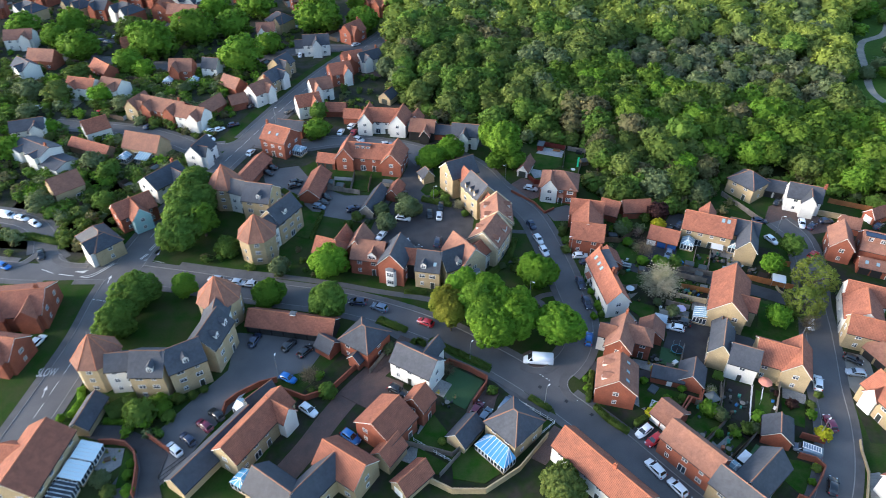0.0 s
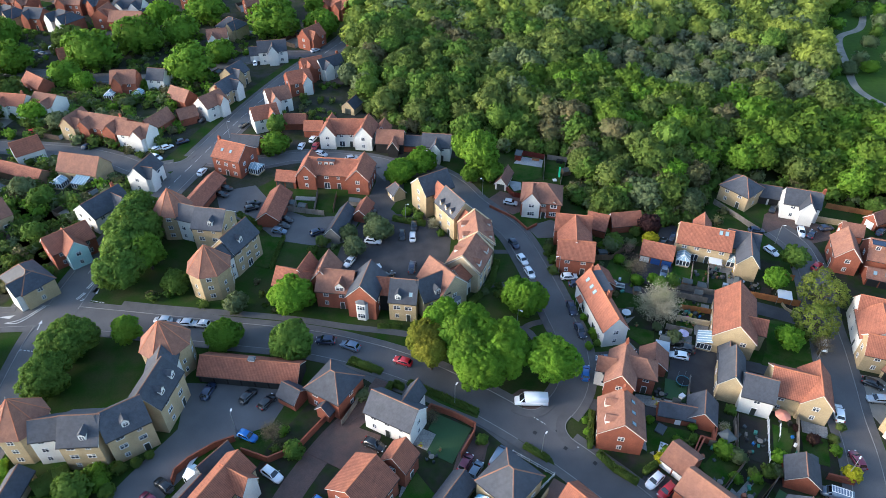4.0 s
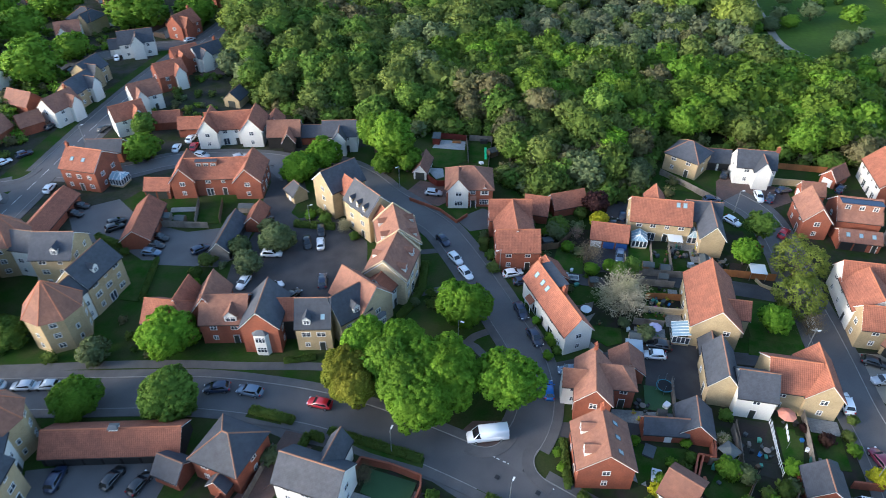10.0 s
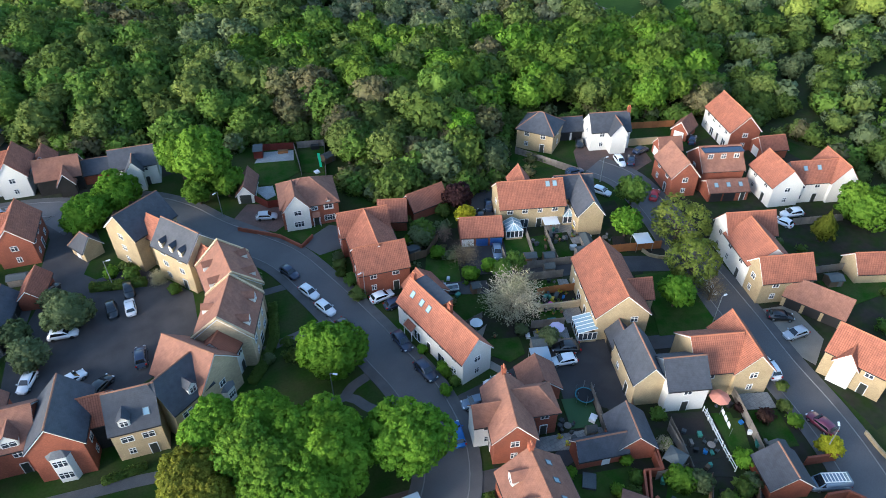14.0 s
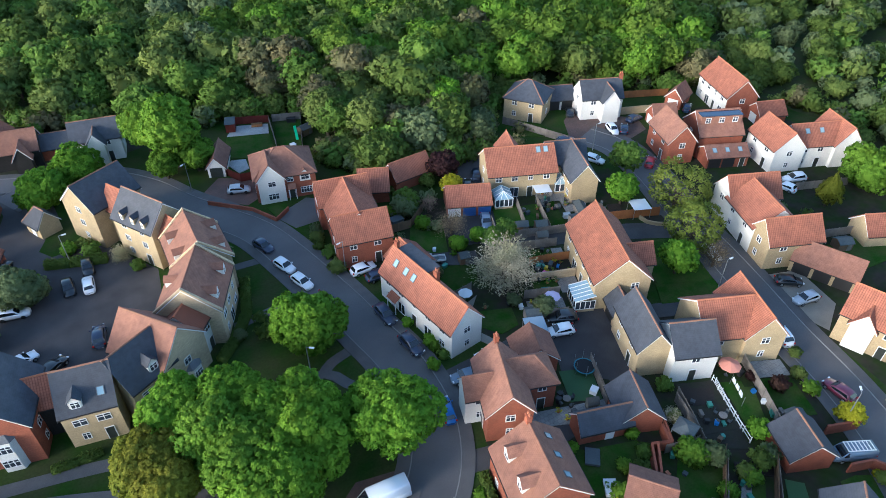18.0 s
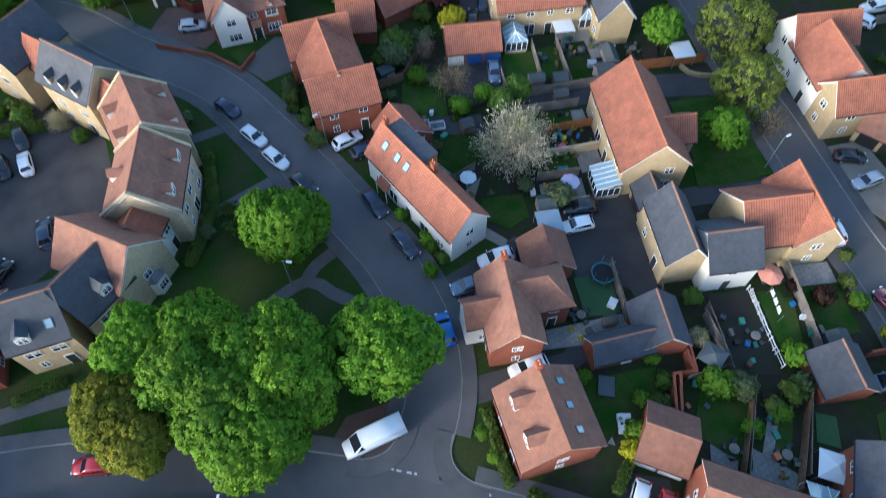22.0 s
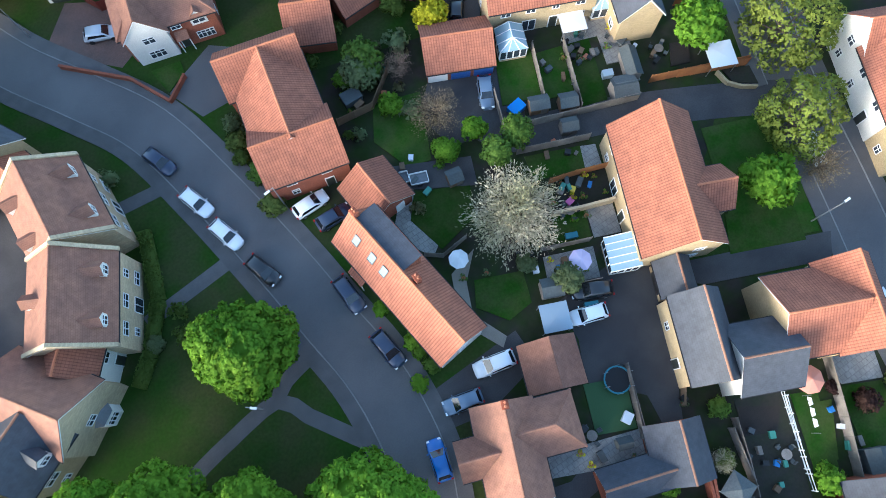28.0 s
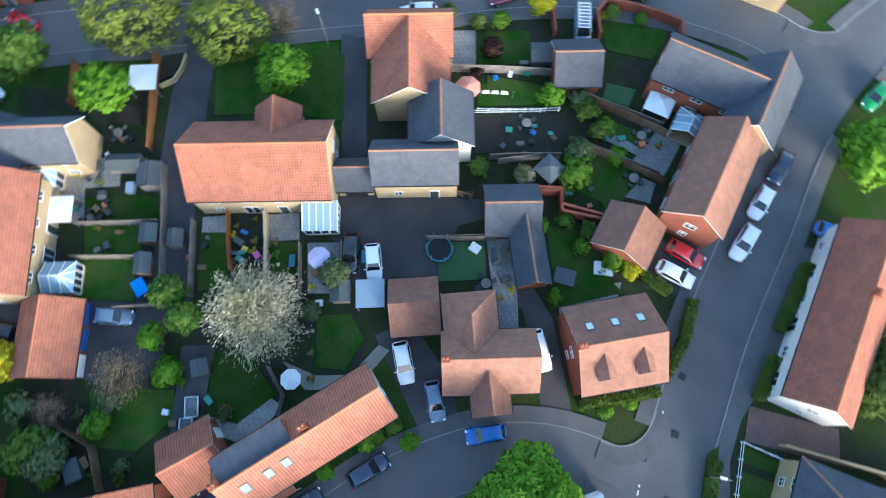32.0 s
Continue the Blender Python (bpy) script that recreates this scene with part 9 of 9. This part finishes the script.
for bx, by, ba, bw, bd, bh, mt, lb in ((61.2, 120.9, 10, 0.8, 0.6, 0.5, "toy_pink", "pink plastic toy box in a garden"), (62.4, 121.9, 40, 0.6, 0.5, 0.4, "toy_yellow", "yellow plastic toy box in a garden"), (59.0, 117.6, -22, 1.3, 0.6, 0.6, "teal", "teal garden storage box"), (62.8, 133.5, 10, 1.8, 1.3, 0.9, "tarp_blue", "garden furniture under a blue tarpaulin"), (52.3, 98.9, 30, 1.1, 0.9, 0.6, "canvas", "white covered garden table"), (44.6, 87.2, 60, 2.0, 1.4, 0.5, "canvas", "white cover over garden seats"), (45.5, 91.4, 50, 2.2, 1.7, 0.4, "felt", "square grey covered sandpit"), (56.2, 110.2, -22, 1.4, 0.7, 0.7, "teal", "teal bench box beside parked cars"), (74.2, 131.2, -22, 1.2, 0.8, 0.8, "polycarb", "clear cold frame in a garden"), (78.2, 133.8, 20, 1.0, 0.8, 0.7, "felt", "grey covered barbecue on a patio"), (46.6, 131.6, 15, 1.4, 0.7, 1.0, "wood", "wooden log store beside a wall"), (47.6, 145.2, 0, 2.2, 1.6, 1.0, "felt", "dark covered garden furniture")):
    storage_box(bx, by, ba, bw, bd, bh, mt, lb)
for spec in ((4.6, 159.4, 1.9, 2.6, "blossom"), (6.4, 155.6, 1.2, 1.9, "fresh"), (0.5, 163.2, 1.6, 2.2, "fresh"), (-2.5, 165.6, 1.4, 2.0, "green"), (58.9, 80.5, 1.2, 2.2, "olive"), (36.6, 113.4, 1.0, 1.6, "lime"), (38.2, 117.4, 1.1, 1.7, "lime"), (33.5, 138.8, 1.5, 2.2, "olive"), (34.2, 143.0, 1.4, 2.0, "fresh"), (-12.6, 102.6, 1.8, 2.6, "grey"), (10.6, 90.6, 1.2, 2.0, "fresh"), (45.0, 86.0, 1.3, 2.2, "green"), (43.2, 84.6, 1.2, 2.0, "yellow")):
    tree(*spec, detail=3)

pergola = thing("pergola", "black timber pergola rails beside the garages", "pergola", pose(-51.5, 71.1, 0, 0, 0, 49.2))
for px_ in (-2.8, 0, 2.8):
    for py_ in (-0.75, 0.75):
        part("post", shared("pgpost", lambda: MB().box(0, 0, 0, 0.1, 0.1, 2.2).mesh("post", "trim_black")), pergola, pose(px_, py_, 0))
for py_ in (-0.75, 0, 0.75):
    part("rail", shared("pgrail", lambda: MB().box(0, 0, 2.2, 5.8, 0.09, 0.1).mesh("rail", "trim_black")), pergola, pose(0, py_, 0))
for k in range(9):
    part("slat", shared("pgslat", lambda: MB().box(0, 0, 2.3, 0.07, 1.7, 0.08).mesh("slat", "trim_black")), pergola, pose(-2.8 + 0.7 * k, 0, 0))
seat = thing("garden_bench", "long white plank bench on the lawn", "bench", pose(-43.2, 89.6, 0, 0, 0, 66))
part("seat_board", MB().box(0, 0, 0.42, 3.0, 0.7, 0.07).mesh("seat_board", "upvc"), seat)
for px_ in (-1.3, 1.3):
    part("leg", shared("bnleg", lambda: MB().box(0, 0, 0, 0.1, 0.5, 0.42).mesh("leg", "upvc")), seat, pose(px_, 0, 0))
# pots, tubs and boxes standing about the back yards
YARDS = ([(66.8, 122.2), (65.8, 119.0), (60.5, 121.0), (61.4, 123.6)], [(80.0, 138.6), (78.6, 135.8), (73.0, 137.5), (74.0, 140.0)], [(83.5, 137.5), (81.5, 131.5), (76.5, 133.0), (78.6, 138.5)], [(60.2, 115.2), (59.0, 112.6), (54.0, 114.6), (55.2, 117.0)], [(46.5, 146.5), (50.0, 146.0), (49.0, 142.6), (45.5, 143.4)], [(52.4, 96.9), (51.4, 94.8), (45.0, 97.4), (45.6, 99.2)], [(-67.2, 76.4), (-63.8, 76.4), (-63.0, 73.2), (-66.8, 72.6)])
for yard in YARDS:
    cx_, cy_ = sum(p[0] for p in yard) / 4, sum(p[1] for p in yard) / 4
    for k in range(4):
        p = yard[k]
        f_ = rng.uniform(0.35, 0.85)
        plant_pot(cx_ + (p[0] - cx_) * f_, cy_ + (p[1] - cy_) * f_, rng.uniform(0.22, 0.42), ("green", "lime", "grey", "yellow")[int(rng.integers(4))])
    storage_box(cx_ + rng.uniform(-0.8, 0.8), cy_ + rng.uniform(-0.8, 0.8), float(rng.uniform(0, 90)), 1.1, 0.6, 0.6, ("felt", "wood", "wood_grey")[int(rng.integers(3))], "low garden storage chest on a patio")

# things left about the gardens
red_shed = thing("shed", "small dark red shed with a grey roof", "shed", pose(32.9, 193.6, 0.08, 0, 0, -20))
part("wall", wall_mesh(1.9, 2.6, 1.9, 2.2, False, False, "fence_red"), red_shed)
part("roof", MB().shell([(-1.1, -1.5, 2.02), (1.1, -1.5, 2.02), (1.1, 1.5, 2.32), (-1.1, 1.5, 2.32)], [(0, 1, 2, 3)], 0.08).mesh("roof", "felt"), red_shed)
daybed = thing("garden_sofa", "low wooden garden sofa on a pale patio", "sofa", pose(38.1, 192.1, 0.09, 0, 0, -19))
part("seat", MB().box(0, 0, 0.15, 2.3, 0.8, 0.2).mesh("seat", "wood_orange"), daybed)
part("backrest", MB().box(0, 0.42, 0.15, 2.3, 0.1, 0.6).mesh("backrest", "wood"), daybed)
for s_ in (-1.05, 1.05):
    part("leg", shared("sofaleg", lambda: MB().box(0, 0, 0, 0.1, 0.7, 0.15).mesh("leg", "wood")), daybed, pose(s_, 0, 0))
slide = thing("garden_slide", "bright green plastic slide on a lawn", "slide", pose(44.0, 184.0, 0.09, 0, 0, 76))
part("chute", MB().add([(-2.0, -0.28, 0.12), (1.4, -0.28, 1.3), (2.0, -0.28, 1.3), (2.0, 0.28, 1.3), (1.4, 0.28, 1.3), (-2.0, 0.28, 0.12), (-2.0, -0.28, 0.02), (1.4, -0.28, 1.2), (2.0, -0.28, 1.2), (2.0, 0.28, 1.2), (1.4, 0.28, 1.2), (-2.0, 0.28, 0.02)], [(0, 1, 4, 5), (1, 2, 3, 4), (11, 10, 7, 6), (10, 9, 8, 7), (0, 6, 7, 1), (1, 7, 8, 2), (2, 8, 9, 3), (3, 9, 10, 4), (4, 10, 11, 5), (5, 11, 6, 0)]).mesh("chute", "slide_green"), slide)
for s_ in (-0.24, 0.24):
    part("leg", shared("slleg", lambda: MB().box(1.9, 0, 0, 0.08, 0.08, 1.22).mesh("leg", "steel_pole")), slide, pose(0, s_, 0))
storage_box(45.3, 190.4, -22, 1.9, 1.0, 0.9, "trim_black", "black garden storage chest by a fence")
storage_box(41.9, 180.4, 10, 1.0, 1.0, 0.3, "canvas", "small white paddling pool on a lawn")
plot("deck", [(83.1, 130.5), (85.2, 129.5), (83.5, 127.2), (81.3, 128.0)])
plot("soil", [(86.0, 124.3), (89.0, 123.0), (88.4, 120.6), (86.0, 122.3)])
fence("wall_w", [(85.1, 124.4), (85.2, 122.6), (86.3, 121.3), (87.8, 120.3)])
plot("slabs", [(79.8, 135.0), (78.6, 131.2), (75.2, 132.4), (76.6, 136.2)])
plot("slabs", [(78.2, 131.0), (77.2, 128.6), (75.6, 129.2), (76.6, 131.6)])
garden_table(77.6, 134.4, 20)
garden_table(81.2, 130.5, 30)
garden_table(63.3, 87.4, 10)
garden_table(52.4, 79.4, 40)
shed(74.3, 128.4, -22, 2.8, 2.2, 2.1, wall="wood_grey", label="grey wooden shed with a pale felt roof")
shed(77.0, 130.7, 68, 3.6, 1.6, 2.0, wall="wood_grey", label="long pale lean-to shed along a fence")
plain("tub_blue", (0.03, 0.16, 0.42), 0.5)
plain("tub_green", (0.06, 0.22, 0.16), 0.5)
LITTER = ((73.0, 134.0, 138.0, 12), (79.4, 129.0, 136.5, 12), (62.4, 119.4, 123.2, 7), (62.0, 85.0, 91.6, 9), (55.4, 113.0, 117.0, 6), (50.8, 143.6, 146.6, 5), (47.4, 130.4, 135.4, 6), (56.6, 75.0, 80.4, 6), (52.0, 82.0, 87.0, 4), (63.5, 125.0, 128.0, 4), (70.6, 132.0, 137.0, 5), (70.8, 84.0, 89.0, 4))
lit = np.random.default_rng(41)
for lx, ly0, ly1, n in LITTER:
    for k in range(n):
        q = (lx + lit.uniform(-2.0, 2.0), lit.uniform(ly0, ly1))
        w_, d_, h_ = lit.uniform(0.35, 0.95), lit.uniform(0.3, 0.6), lit.uniform(0.25, 0.75)
        mt = ("tub_blue", "felt", "wood", "canvas", "tub_green", "trim_black", "wood_grey", "terracotta")[int(lit.integers(8))]
        if not inside(q):
            storage_box(q[0], q[1], float(lit.uniform(0, 90)), w_, d_, h_, mt, {"tub_blue": "blue plastic garden tub", "felt": "grey garden storage tub", "wood": "brown wooden planter box", "canvas": "pale plastic garden crate", "tub_green": "green plastic garden crate", "trim_black": "black plastic garden tub", "wood_grey": "weathered wooden planter box", "terracotta": "long terracotta garden trough"}[mt])

# ---- shrubs scattered through the gardens ----
SHRUB_AREAS = [[(-150, 160), (-88, 160), (-80, 200), (-70, 235), (-80, 275), (-180, 260)], [(-130, 135), (-96, 140), (-90, 165), (-125, 175)], [(-215, 215), (-150, 165), (-150, 200), (-180, 262), (-215, 262)], [(-200, 262), (-80, 276), (-62, 262), (-66, 300), (-90, 340), (-200, 340)], [(-66, 125), (-62, 148), (-50, 130), (-30, 125), (-34, 140), (-56, 138)],
               [(-27, 140), (-23, 166), (-18, 168), (-23, 142)], [(42, 128), (46, 160), (62, 164), (66, 150), (54, 146), (52, 128)], [(-32, 86), (-26, 100), (-18, 96), (-24, 84)], [(-50, 212), (-40, 240), (-28, 262), (-22, 240), (-30, 215)],
               [(86, 104), (100, 122), (112, 118), (112, 104), (98, 108)], [(60, 162), (90, 176), (90, 160), (82, 156), (66, 156)], [(-68, 80), (-64, 92), (-52, 90), (-58, 78)], [(17, 128), (12, 158), (20, 155), (22, 132)], [(-3, 166), (2, 172), (4, 164), (0, 161)], [(100, 86), (112, 96), (124, 90), (110, 78)]]
vs, fs, mi, off = [], [], [], 0
small = [crown_arrays(300 + i, 16, 110, 0.2) for i in range(4)]
for poly in SHRUB_AREAS:
    x0, x1 = min(p[0] for p in poly), max(p[0] for p in poly)
    y0, y1 = min(p[1] for p in poly), max(p[1] for p in poly)
    far = x1 < -68
    for k in range(int((x1 - x0) * (y1 - y0) / (11 if far else 17))):
        q = (rng.uniform(x0, x1), rng.uniform(y0, y1))
        if not in_poly(q, poly) or inside(q) or on_road(np.array(q), None, 2.2):
            continue
        v, f, nv = small[int(rng.integers(4))]
        r = rng.uniform(0.9, 2.6) if far else rng.uniform(0.5, 1.6)
        vs.append(v * [r, r, r * rng.uniform(0.8, 1.2)] + [q[0], q[1], r * 0.55])
        fs.append(f + off)
        mi.append(np.full(len(f), int(rng.integers(7))))
        off += len(v)
tagged(new("garden_shrubs", mesh_from("garden_shrubs", np.vstack(vs), np.vstack(fs), ["dark", "green", "fresh", "grey", "olive", "dark", "rust"], np.concatenate(mi))), "assorted low shrubs in the back gardens", "shrubs", "", "stuff")
